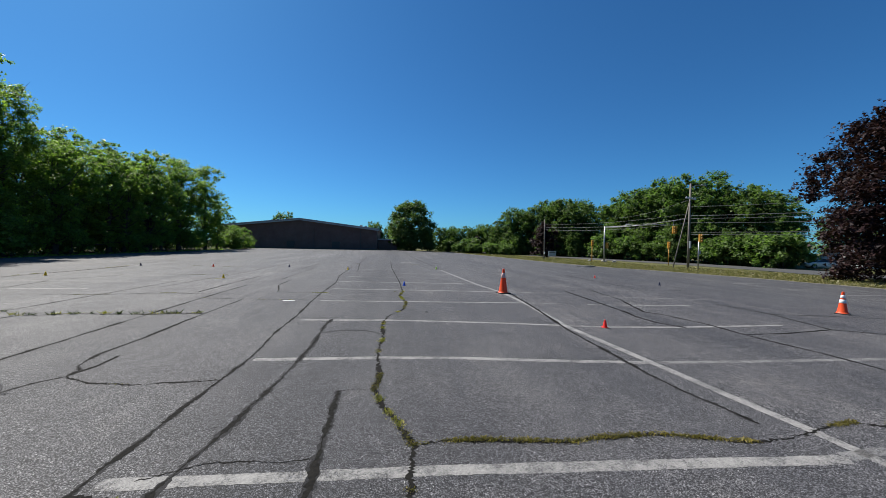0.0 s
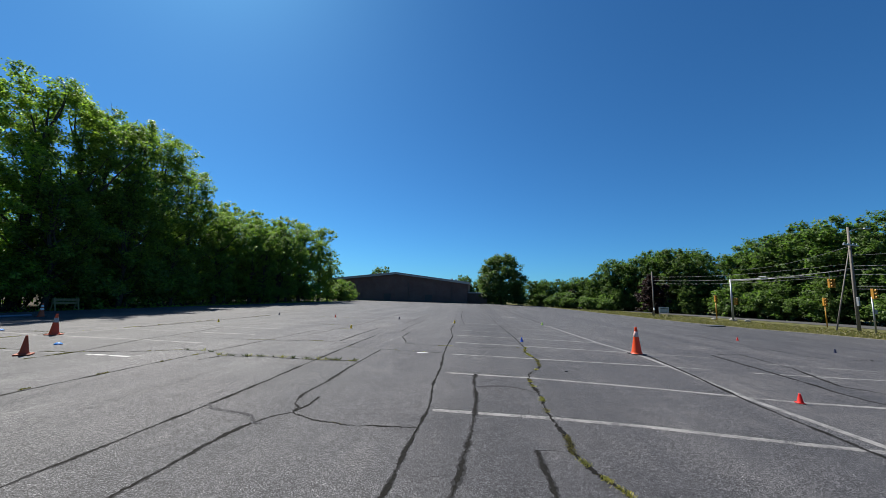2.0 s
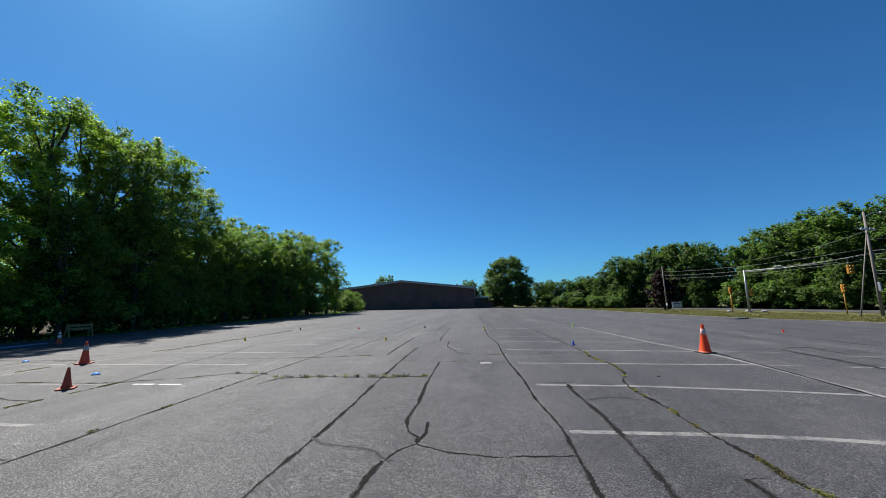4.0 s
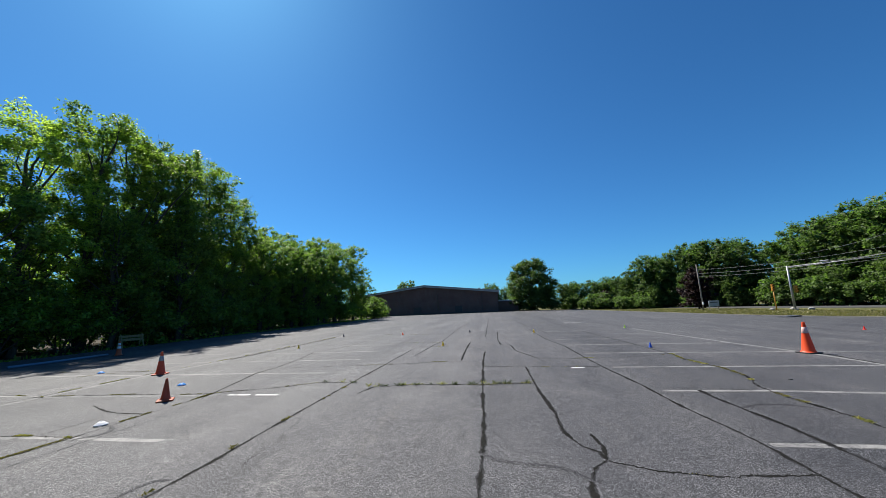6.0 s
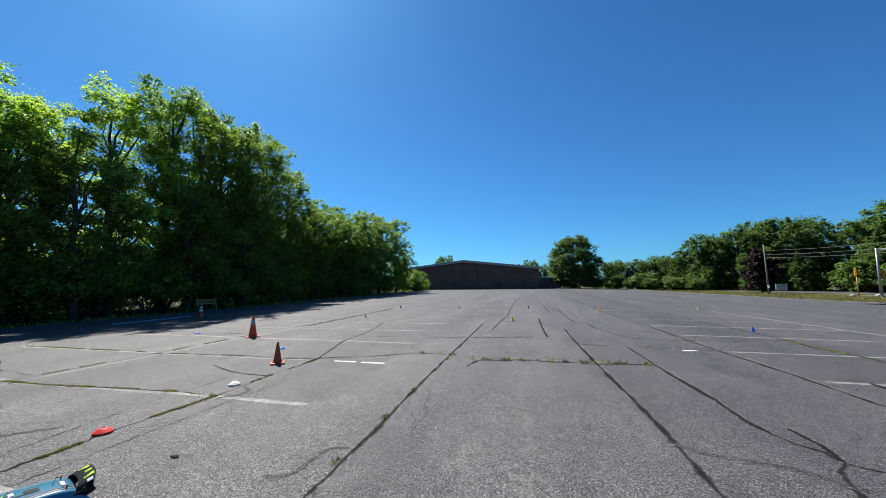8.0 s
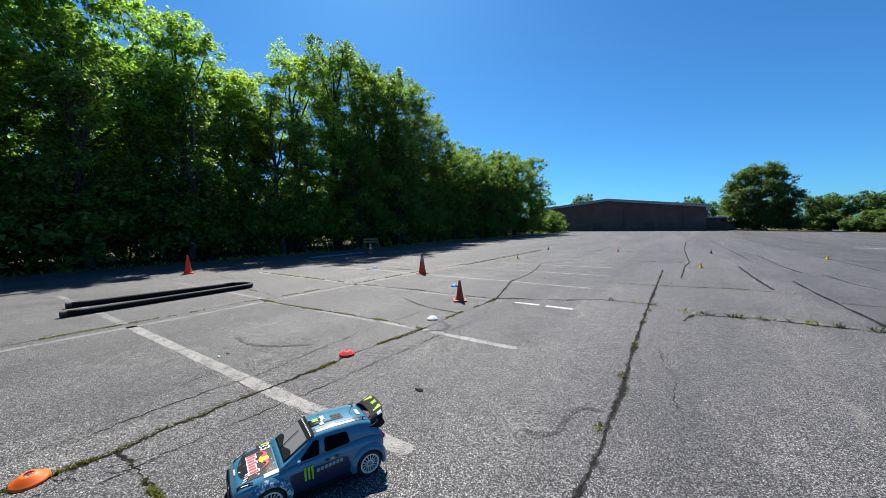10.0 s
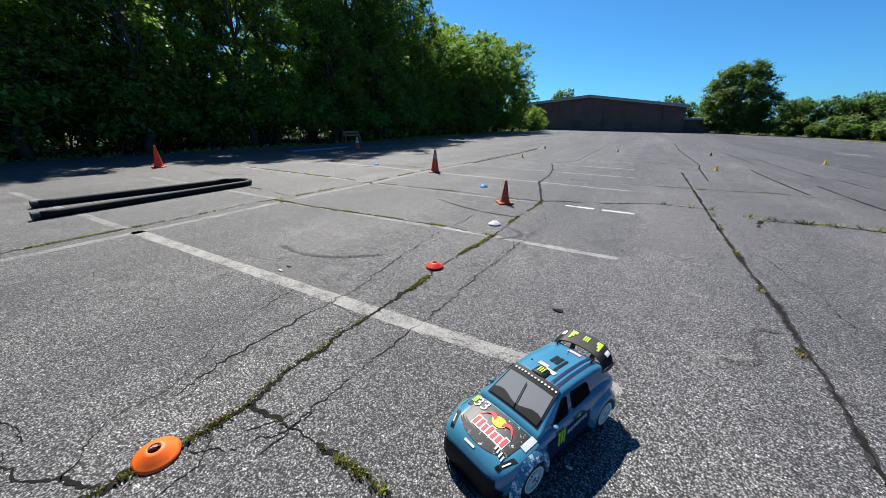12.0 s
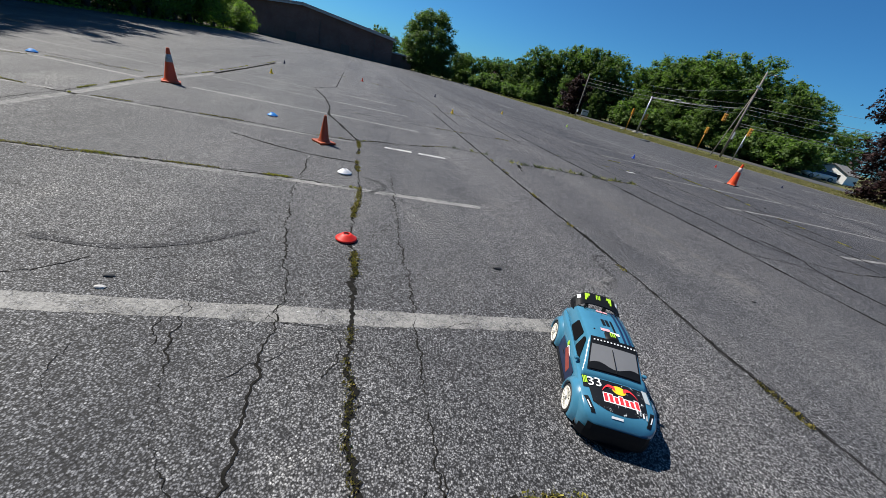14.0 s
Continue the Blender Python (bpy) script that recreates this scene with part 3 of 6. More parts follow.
# bays on the road side, the long line that closes them, bays towards the trees
LINES = (
    ([(3.07, 2.53), (5.48, 2.49), (7.1, 2.42), (8.95, 2.34)], 0.13, M_PAINT), ([(8.95, 2.37), (9.33, 2.42), (13.0, 2.50)], 0.12, M_FAINT),
    ([(3.09, 5.23), (4.8, 5.24), (6.0, 5.19), (7.8, 4.96), (9.0, 4.85)], 0.125, M_PAINT), ([(9.15, 4.84), (10.8, 4.86), (13.6, 4.95), (16.0, 5.0)], 0.12, M_FAINT),
    ([(3.05, 7.94), (5.0, 7.93), (7.3, 7.66), (8.8, 7.40)], 0.12, M_PAINT), ([(8.95, 7.36), (9.8, 7.25), (11.8, 7.3), (14.8, 7.61)], 0.12, M_PAINT),
    ([(2.93, 10.60), (4.8, 10.58), (8.6, 10.50), (9.0, 10.5)], 0.12, M_PAINT), ([(9.2, 10.5), (10.2, 10.45)], 0.11, M_FAINT), ([(11.1, 10.33), (14.9, 10.5)], 0.12, M_PAINT),
    ([(2.83, 13.40), (5.6, 13.30), (9.0, 13.05)], 0.12, M_PAINT), ([(9.2, 13.05), (11.7, 13.0)], 0.11, M_FAINT), ([(12.8, 12.3), (17.0, 12.0)], 0.12, M_FAINT),
    ([(2.74, 15.95), (5.7, 15.9), (8.7, 15.75)], 0.12, M_PAINT), ([(2.66, 18.45), (3.4, 18.40)], 0.12, M_PAINT), ([(3.5, 18.4), (8.4, 18.2)], 0.11, M_FAINT),
    ([(2.5, 21.0), (8.3, 20.8)], 0.12, M_FAINT), ([(2.4, 23.6), (4.98, 23.4)], 0.12, M_PAINT),
    ([(1.88, 10.62), (2.23, 10.63)], 0.12, M_FRESH),
    ([(9.35, -4.0), (9.21, 2.2), (9.2, 2.85), (9.15, 3.43), (9.06, 4.84), (8.9, 7.25), (9.1, 10.5), (9.12, 12.9), (8.75, 15.6), (8.3, 22.5), (8.25, 24.5)], 0.14, M_PAINT),
    ([(28.8, 22.2), (32.4, 22.4)], 0.13, M_PAINT), ([(28.9, 19.0), (32.3, 19.3)], 0.13, M_PAINT), ([(29.8, 16.4), (32.6, 16.3)], 0.13, M_PAINT), ([(30.4, 13.4), (33.2, 13.3)], 0.13, M_PAINT),
    ([(5.6, 33.6), (6.95, 33.1)], 0.5, M_PAINT),
    ([(-4.72, 2.60), (-6.5, 2.59), (-11.1, 2.63)], 0.155, M_PAINT), ([(-6.3, -0.22), (-11.1, -0.17)], 0.155, M_FAINT),
    ([(-4.94, 5.13), (-6.6, 5.16), (-7.6, 5.2)], 0.12, M_PAINT), ([(-7.6, 5.14), (-9.5, 5.12), (-11.1, 5.05)], 0.11, M_FAINT),
    ([(-4.88, 7.86), (-5.45, 7.87)], 0.11, M_FRESH), ([(-5.58, 7.88), (-6.14, 7.89)], 0.11, M_FRESH), ([(-6.75, 7.85), (-11.1, 7.80)], 0.10, M_FAINT),
    ([(-5.07, 10.47), (-7.2, 10.58), (-10.4, 10.58)], 0.115, M_PAINT), ([(-5.06, 13.12), (-7.4, 13.15)], 0.115, M_PAINT), ([(-7.5, 13.15), (-10.8, 13.2)], 0.11, M_FAINT),
    ([(-5.2, 15.52), (-7.8, 15.48)], 0.115, M_PAINT), ([(-7.9, 15.5), (-10.8, 15.55)], 0.11, M_FAINT), ([(-5.3, 18.2), (-8.0, 18.2)], 0.115, M_FAINT), ([(-5.4, 20.9), (-8.2, 20.9)], 0.115, M_FAINT), ([(-5.4, 23.4), (-8.2, 23.4)], 0.115, M_FAINT),
    ([(-11.05, -9.0), (-11.02, 3.7), (-11.1, 5.1), (-11.08, 7.6), (-11.15, 10.3), (-10.97, 13.2), (-10.98, 18.0), (-11.12, 25.5)], 0.135, M_FAINT), ([(-10.98, 13.9), (-11.0, 18.5), (-11.1, 24.0)], 0.12, M_PAINT),
    ([(-11.35, 7.87), (-12.2, 7.92), (-16.6, 7.95)], 0.115, M_PAINT), ([(-11.4, 10.6), (-13.0, 10.75), (-16.6, 10.6)], 0.12, M_PAINT),
    ([(-11.35, -0.2), (-16.6, -0.2)], 0.12, M_FAINT), ([(-11.35, 2.62), (-16.6, 2.6)], 0.12, M_FAINT), ([(-11.35, 5.2), (-16.6, 5.2)], 0.12, M_FAINT), ([(-11.35, 13.2), (-16.6, 13.2)], 0.12, M_FAINT), ([(-11.35, 15.9), (-16.6, 15.9)], 0.12, M_FAINT),
)
for k, (pts, w, mat) in enumerate(LINES):
    paint_line(pts, w, mat, 40 + k)

# sealed seams and cracks of the lot
TAR_SEAMS = (
    ([(-3.5, -5), (-3.55, 1.3), (-3.6, 2.4), (-3.56, 3.2), (-3.56, 4.4), (-3.62, 6.1), (-3.66, 8.0), (-3.68, 9.9), (-3.75, 15.6)], 0.075),
    ([(-3.17, 13.7), (-3.1, 17.2), (-2.95, 19.0), (-3.2, 28.6), (-3.1, 39.0)], 0.070),
    ([(-0.2, -4), (-0.24, 2.9), (-0.26, 3.75), (-0.26, 4.9), (-0.3, 6.35), (-0.37, 7.65), (-0.42, 8.75), (-0.48, 10.5), (-0.55, 12.3), (-0.57, 14.5)], 0.085),
    ([(-1.27, 12.35), (-1.37, 14.9), (-1.42, 18.15)], 0.080),
    ([(2.98, -4), (2.98, 2.6), (3.0, 4.5), (3.02, 5.1), (2.99, 5.85), (2.88, 6.85), (2.86, 8.3), (2.72, 10.4), (2.63, 12.5), (2.6, 15.5), (2.25, 18.6), (2.05, 26.0)], 0.065),
    ([(3.45, 0.5), (3.5, 2.4), (3.6, 3.2), (3.7, 4.4), (3.73, 5.3), (3.75, 5.9), (3.71, 6.7), (3.68, 7.3), (3.7, 8.0)], 0.100),
    ([(4.55, 0.3), (4.52, 2.3), (4.49, 3.1), (4.47, 4.05)], 0.085),
    ([(0.8, 0.5), (0.79, 3.0), (0.77, 3.5), (0.79, 4.0), (0.84, 4.25), (0.94, 4.5), (1.13, 4.73)], 0.075),
    ([(1.13, 4.73), (1.1, 4.95), (0.93, 5.13), (0.82, 5.6), (0.83, 6.5), (0.75, 7.9), (0.72, 9.2), (0.7, 10.85)], 0.085),
    ([(1.13, 4.78), (1.18, 5.15), (1.15, 5.53)], 0.050),
    ([(-0.12, 24.6), (-0.1, 19.0), (0.06, 16.7)], 0.060),
    ([(0.48, 16.6), (0.58, 14.5), (1.02, 13.1), (1.12, 12.6), (1.51, 12.42), (2.34, 12.25)], 0.055),
    ([(9.35, 12.5), (9.1, 9.7), (8.75, 6.94), (8.69, 5.34), (8.64, 4.37), (8.66, 3.72), (8.75, 3.31), (8.78, 2.95)], 0.101),
    ([(12.05, 13.7), (11.75, 10.7), (11.6, 9.2), (11.45, 8.5), (11.45, 7.76), (11.8, 7.25)], 0.124),
    ([(13.5, 14.5), (13.1, 11.7), (12.2, 9.2), (12.5, 8.85), (12.72, 7.6), (12.66, 6.56), (12.7, 5.8), (12.78, 5.3), (12.72, 4.4)], 0.109),
    ([(12.05, 13.7), (13.0, 14.4), (13.6, 14.2)], 0.093),
    ([(12.7, 6.64), (13.83, 6.74), (15.62, 7.14)], 0.085),
    ([(16.28, 11.0), (16.29, 9.13), (15.62, 7.14), (16.52, 6.7), (19.0, 6.2)], 0.093),
    ([(16.29, 9.13), (17.9, 8.93), (20.0, 8.84), (24.0, 9.4)], 0.093),
    ([(16.48, 22.84), (16.35, 17.3), (16.25, 15.3), (16.54, 14.7)], 0.109),
    ([(17.6, 14.8), (18.3, 14.9), (18.9, 15.5)], 0.109),
    ([(-6.64, 8.0), (-7.1, 9.6), (-7.38, 10.5), (-7.45, 11.86), (-7.7, 13.5), (-8.2, 15.5)], 0.060),
    ([(-8.4, 15.5), (-7.6, 17.7), (-7.75, 30.0)], 0.050),
    ([(-8.6, 7.02), (-7.8, 6.62), (-7.35, 6.48), (-6.67, 6.43)], 0.060),
    ([(5.37, 12.9), (5.3, 16.0), (4.9, 24.0), (4.6, 36.0)], 0.045),
    ([(-0.77, 20.9), (-1.3, 48.0)], 0.045),
    ([(2.8, 22.3), (2.13, 30.5), (1.6, 44.0)], 0.050),
    ([(8.3, 24.5), (7.6, 40.0), (7.0, 60.0)], 0.093),
    ([(-12.4, 24.0), (-12.6, 40.0), (-12.4, 62.0)], 0.070),
)
CRACKS = (
    ([(5.2, 0.4), (5.21, 2.23), (5.26, 2.85), (5.13, 3.28), (4.97, 3.65), (4.87, 4.05), (4.92, 4.6), (4.84, 5.5), (4.9, 6.5), (4.85, 7.2), (4.86, 7.9), (4.94, 8.4), (5.33, 9.25), (5.42, 10.4), (5.24, 11.85), (5.4, 12.9)], 0.085, 1.0),
    ([(5.26, 2.85), (5.53, 2.89), (5.88, 2.89), (6.35, 2.83), (6.72, 2.78), (7.0, 2.84), (7.56, 2.85), (7.88, 2.77), (8.2, 2.69), (8.55, 2.65), (8.99, 2.73), (9.3, 2.83), (9.88, 2.92), (10.1, 2.81), (13.0, 3.0)], 0.070, 1.1),
    ([(4.47, 4.03), (4.65, 4.08), (4.86, 4.04)], 0.02, 0.0),
    ([(1.13, 4.73), (1.53, 4.46), (1.88, 4.40), (2.16, 4.35), (2.36, 4.40), (3.0, 4.43)], 0.042, 0.1),
    ([(2.87, 8.2), (3.77, 8.18), (4.65, 7.98)], 0.035, 0.0),
    ([(2.34, 12.25), (3.75, 12.35), (4.52, 12.65), (5.38, 12.9)], 0.035, 0.7),
    ([(-11.34, 5.11), (-10.3, 5.08), (-9.0, 5.17), (-8.2, 5.22), (-7.4, 5.25), (-6.66, 5.19)], 0.05, 0.95),
    ([(-6.72, -3), (-6.72, 0.19), (-6.78, 0.44), (-6.68, 0.72), (-6.62, 1.13), (-6.61, 1.38), (-6.67, 1.67), (-6.65, 1.96), (-6.68, 2.2), (-6.65, 2.6), (-6.64, 3.2), (-6.66, 3.7), (-6.67, 4.3), (-6.62, 4.9), (-6.62, 5.5), (-6.66, 6.6), (-6.62, 7.2), (-6.64, 8.0)], 0.055, 0.9),
    ([(-6.64, 8.02), (-6.3, 8.25), (-5.43, 8.55), (-4.57, 9.1), (-3.65, 9.1)], 0.085, 0.35),
    ([(-3.1, 7.93), (-2.92, 8.5), (-2.0, 8.75), (-1.35, 8.68), (-0.42, 8.64), (0.3, 8.74), (0.72, 8.74)], 0.095, 0.4),
    ([(-6.76, 11.6), (-4.5, 11.7), (-3.6, 11.8), (-2.13, 12.12), (-0.65, 12.0)], 0.075, 0.35),
    ([(-0.45, 11.1), (0.7, 10.93), (1.45, 10.8), (2.68, 10.75)], 0.07, 0.4),
    ([(-6.1, 18.9), (-4.5, 18.7), (-2.95, 18.6)], 0.05, 0.3),
    ([(-7.95, 25.0), (-5.6, 24.6), (-3.4, 24.1)], 0.06, 0.3),
    ([(-3.2, 16.65), (-2.2, 16.7), (-1.36, 16.76)], 0.04, 0.2),
    ([(-6.24, 1.2), (-6.26, 2.0), (-6.25, 2.5), (-6.2, 2.9), (-6.21, 3.5), (-6.2, 4.5), (-6.14, 5.9), (-6.16, 6.45), (-6.45, 7.4), (-6.62, 8.0)], 0.016, 0.05),
    ([(-7.05, 1.2), (-7.1, 1.6), (-7.14, 2.2), (-7.1, 2.8), (-7.17, 3.3), (-7.28, 3.9), (-7.37, 5.0), (-7.34, 6.2)], 0.016, 0.06),
    ([(-6.9, 0.66), (-7.16, 0.92), (-7.13, 1.23), (-7.45, 1.81), (-7.59, 2.36), (-7.61, 2.66)], 0.009, 0.0),
    ([(-6.56, 1.04), (-6.4, 1.14), (-6.26, 1.32), (-6.24, 1.54)], 0.013, 0.0),
    ([(-6.61, 1.38), (-6.3, 1.38), (-6.06, 1.38)], 0.03, 0.1),
    ([(-6.06, 1.38), (-5.85, 1.38), (-5.61, 1.36), (-5.45, 1.30), (-5.1, 1.28), (-4.5, 1.2)], 0.05, 1.0),
    ([(-9.66, 0.04), (-9.19, 0.19), (-8.57, 0.37), (-8.16, 0.5), (-7.77, 0.59), (-7.47, 0.58), (-7.26, 0.55), (-7.08, 0.57), (-6.9, 0.66), (-6.7, 0.72)], 0.030, 0.05),
    ([(-7.47, 0.58), (-7.4, 0.25), (-7.0, -0.2)], 0.008, 0.0),
    ([(-16.5, 8.0), (-12.0, 7.95), (-11.2, 7.8), (-10.4, 7.93), (-9.5, 7.95), (-8.5, 8.02), (-7.65, 7.9), (-6.66, 8.03)], 0.05, 0.9),
    ([(-11.36, -9.0), (-11.35, 3.9), (-11.46, 4.5), (-11.34, 5.11), (-11.3, 6.6), (-11.22, 7.8), (-11.32, 10.8), (-11.12, 13.8), (-11.2, 18.0), (-11.25, 25.0)], 0.03, 0.7),
    ([(-3.53, 6.39), (-3.3, 6.04), (-3.25, 5.51), (-3.12, 5.18), (-3.15, 4.62), (-3.1, 4.33)], 0.012, 0.0),
    ([(-6.65, 1.89), (-6.42, 1.92), (-6.26, 1.94)], 0.012, 0.0),
    ([(-11.34, 5.12), (-11.5, 5.55), (-12.2, 5.65), (-13.1, 5.7)], 0.03, 0.3),
    ([(-11.7, 11.4), (-13.2, 11.0), (-13.65, 10.4)], 0.035, 0.2),
    ([(-17.1, 6.7), (-15.7, 6.55), (-15.2, 6.9)], 0.04, 0.2),
    ([(-12.0, -0.38), (-13.6, -0.5), (-15.5, -0.62)], 0.14, 1.0),
    ([(3.3, 2.55), (3.75, 2.75), (4.45, 2.68)], 0.016, 0.0),
    ([(2.3, 1.4), (3.0, 2.42), (3.3, 2.35)], 0.05, 0.5),
    ([(-16.0, 11.5), (-13.6, 11.4), (-11.7, 11.4)], 0.04, 0.2),
    ([(-13.0, 31.0), (-8.0, 30.4), (-3.0, 30.8), (2.0, 30.2), (7.5, 30.6)], 0.06, 0.1),
    ([(-14.0, 41.0), (-6.0, 40.2), (1.0, 40.8), (8.0, 40.0)], 0.07, 0.1),
)
for k, (pts, w) in enumerate(TAR_SEAMS):
    part("tar_seam", ribbon(pts, w * 0.74, 0.016, 0.95, 200 + k, 0.002, 0.035, 0.3, 0.003, 0.3), M_TAR, lot)
    part("crack", ribbon(pts, 0.030, 0.016, 1.9, 200 + k, 0.003, 0.03, 0.08, 0.0035, 0.15), M_CRACK, lot)
for k, (pts, w, _) in enumerate(CRACKS):
    thin = w < 0.015
    part("crack", ribbon(pts, w * (0.48 if thin else 0.52), 0.036, 1.9 if thin else 1.5, 300 + k, 0.003, 0.015 if thin else 0.018, 0.10 if thin else 0.15, 0.0045 if thin else 0.006), M_CRACK, lot)
for k, pts in enumerate(([(-0.28, 4.85), (-0.12, 4.64), (0.26, 4.59), (0.6, 4.51), (0.76, 4.35), (0.84, 4.2), (0.97, 4.22)], [(-8.8, 3.34), (-8.57, 3.26), (-8.3, 3.24), (-7.98, 3.34), (-7.69, 3.54), (-7.46, 3.76)],
                         [(-6.6, 5.75), (-6.35, 5.6), (-6.25, 5.35), (-6.5, 5.1)], [(3.71, 6.76), (4.04, 6.98), (4.44, 7.0), (4.74, 6.81), (4.84, 6.63)], [(-4.14, 3.33), (-3.98, 3.33), (-3.87, 3.48), (-3.9, 3.78), (-3.83, 3.96), (-3.65, 3.99)])):
    part("tyre_mark", ribbon(rounded(rounded(pts)), 0.065, 0.01, 0.5, 400 + k, 0.0038, 0.05), M_SKID, lot)

for k, (pts, w) in enumerate((([(-1.86, 7.3), (-1.85, 6.2), (-1.84, 5.3), (-1.78, 4.6), (-1.74, 4.2)], 0.20), ([(-1.72, 3.9), (-1.84, 3.62), (-1.80, 3.35)], 0.30), ([(-4.30, 3.22), (-4.05, 3.36), (-3.95, 3.5)], 0.16),
                               ([(-5.24, 3.40), (-5.05, 3.33)], 0.10), ([(-9.6, 1.5), (-8.9, 1.9), (-8.5, 2.5)], 0.25))):
    part("pale_scuff", ribbon(rounded(pts), w, 0.03, 1.5, 700 + k, 0.0012, 0.06, 0.1, 0.012), M_DUST, lot)

# fine hairlines where the old surface has crazed
rng_h = random.Random(31)
for k in range(66):
    if k < 44:
        x, y = rng_h.uniform(-9.8, -5.3), rng_h.uniform(0.0, 4.6)
    else:
        x, y = rng_h.uniform(-3.4, 9.0), rng_h.uniform(1.2, 7.5)
    ang = rng_h.choice((1.57, 1.4, 0.2, -0.3, 0.9, 2.3)) + rng_h.uniform(-0.3, 0.3)
    pts = [(x, y)]
    for _ in range(rng_h.randint(3, 8)):
        ang += rng_h.uniform(-0.7, 0.7)
        x, y = x + 0.14 * math.cos(ang), y + 0.14 * math.sin(ang)
        pts.append((x, y))
    part("hairline_crack", ribbon(pts, rng_h.uniform(0.0016, 0.0030), 0.02, 2.2, 900 + k, 0.0026, 0.016, 0.03, 0.004), M_CRACK, lot)

# lighter joint between lot and verge, and the road behind
bm = bmesh.new()
prev = None
for k in range(70):
    y = -20 + k * 1.75
    c = curb_x(y)
    pair = [bm.verts.new((c - 0.15 + 0.25 * noise.noise((y * 0.3, 1, 0)), y, gz(c) + 0.012)), bm.verts.new((c + 0.35 + 0.4 * noise.noise((y * 0.4, 7, 0)), y, gz(c) + 0.02))]
    if prev:
        bm.faces.new((prev[0], prev[1], pair[1], pair[0]))
    prev = pair
tagged(link_mesh("gravel_edge", bm, M_SAND), "sandy gravel edge between asphalt and grass", "gravel", kind="structure")
bm = bmesh.new()
prev = None
for k in range(60):
    y = -70 + k * 4.2
    c = road_x(y)
    pair = [bm.verts.new((x, y, gz(x) + 0.012)) for x in (c, c + 9.5)]
    if prev:
        bm.faces.new((prev[0], prev[1], pair[1], pair[0]))
    prev = pair
tagged(link_mesh("road", bm, M_ROAD), "pale grey asphalt road behind the verge", "road", kind="structure")


# ---- trees ----
def leaf_cloud(rng, lobes, count, size, clump=0.5, per=42):
    """Corners of folded leaves on sprigs that sit in the shells of the lobes (x, y, z, rx, ry, rz)."""
    area = np.array([(l[3] * l[4] + l[4] * l[5] + l[3] * l[5]) for l in lobes])
    n_cl = max(8, count // per)
    pick = rng.choice(len(lobes), n_cl, p=area / area.sum())
    L = np.array(lobes)[pick]
    d = rng.normal(size=(n_cl, 3))
    d[:, 2] += 0.55                                     # leaves seek the light: more on top of a lobe than below
    d /= np.linalg.norm(d, axis=1)[:, None]
    shell = rng.uniform(0.35, 1.0, n_cl) ** 0.5
    centre = L[:, :3] + d * L[:, 3:] * shell[:, None]
    who = rng.integers(0, n_cl, count)
    wide = clump * rng.uniform(0.5, 1.4, n_cl)
    # each sprig is drawn out along its own twig, outwards and a little up
    twig = d + rng.normal(size=(n_cl, 3)) * 0.5 + np.array((0, 0, 0.25))
    twig /= np.linalg.norm(twig, axis=1)[:, None]
    p = centre[who] + rng.normal(size=(count, 3)).clip(-1.7, 1.7) * wide[who][:, None] * np.array((0.75, 0.75, 0.5)) + twig[who] * (rng.normal(size=count).clip(-1.8, 1.8) * wide[who] * 0.8)[:, None]
    out = d[who]
    n = out * 0.5 + rng.normal(size=(count, 3)) * 0.55 + np.array((0, 0, 0.8))
    n /= np.linalg.norm(n, axis=1)[:, None]
    a = np.cross(n, rng.normal(size=(count, 3)))
    a /= np.linalg.norm(a, axis=1)[:, None]
    b = np.cross(n, a)
    s = size * rng.uniform(0.55, 1.4, count)[:, None]
    fold = n * s * 0.15
    leaf = np.stack([p - a * s, p + a * s * 0.7 + b * s * 0.68 + fold, p + a * s * 0.75 - b * s * 0.62], 1)
    return leaf.reshape(-1, 3)


def limb_path(start, end, rng, bend, n=6):
    a, b = Vector(start), Vector(end)
    pts = [a.lerp(b, k / n) for k in range(n + 1)]
    for k in range(1, n):
        pts[k] += Vector((rng.uniform(-1, 1), rng.uniform(-1, 1), rng.uniform(-0.3, 0.6))) * bend
    return pts


def tree(name, height, spread, leaves, size, material, seed, label, group="", lobes=60, crown_from=0.1, clump=0.3, full=0.62, wide_at=0.38, ragged=0.30, lump=0.20):
    """A tapered trunk with limbs and a crown of many leafy lobes on an uneven outline; it stands at the origin until moved."""
    rng, nrng = random.Random(seed), np.random.default_rng(seed)
    root = thing(name, Matrix(), label, "tree", group)
    r0 = 0.014 * height + 0.012 * spread * 1.6
    top = height * 0.86
    stem = limb_path((0, 0, -0.15), (rng.uniform(-0.5, 0.5), rng.uniform(-0.5, 0.5), top), rng, 0.18, 8)
    bm = tube(stem, [r0 * (1.25 if k == 0 else 1 - 0.105 * k) for k in range(9)], 9)
    cloud = []
    for k in range(lobes):
        f = (k + 0.5) / lobes
        h = height * (crown_from + (0.965 - crown_from) * f + rng.uniform(-0.03, 0.03))
        body = math.sqrt(max(0.05, 1 - ((f - wide_at) / (1.04 - wide_at)) ** 2)) if f > wide_at else 0.78 + 0.22 * (f / wide_at)
        ang = k * 2.399 + rng.uniform(-0.6, 0.6)
        uneven = 1 + ragged * (noise.noise((1.1 * math.cos(ang) + seed, 1.1 * math.sin(ang), h * 0.22)) * 1.3 + rng.uniform(-0.5, 0.5))
        rad = spread * lump * rng.uniform(0.6, 1.35)
        out = max(0.0, spread * body * uneven * rng.uniform(0.72, 1.0) - rad * 0.6)
        c = (out * math.cos(ang), out * math.sin(ang), min(h, height - rad * 0.5))
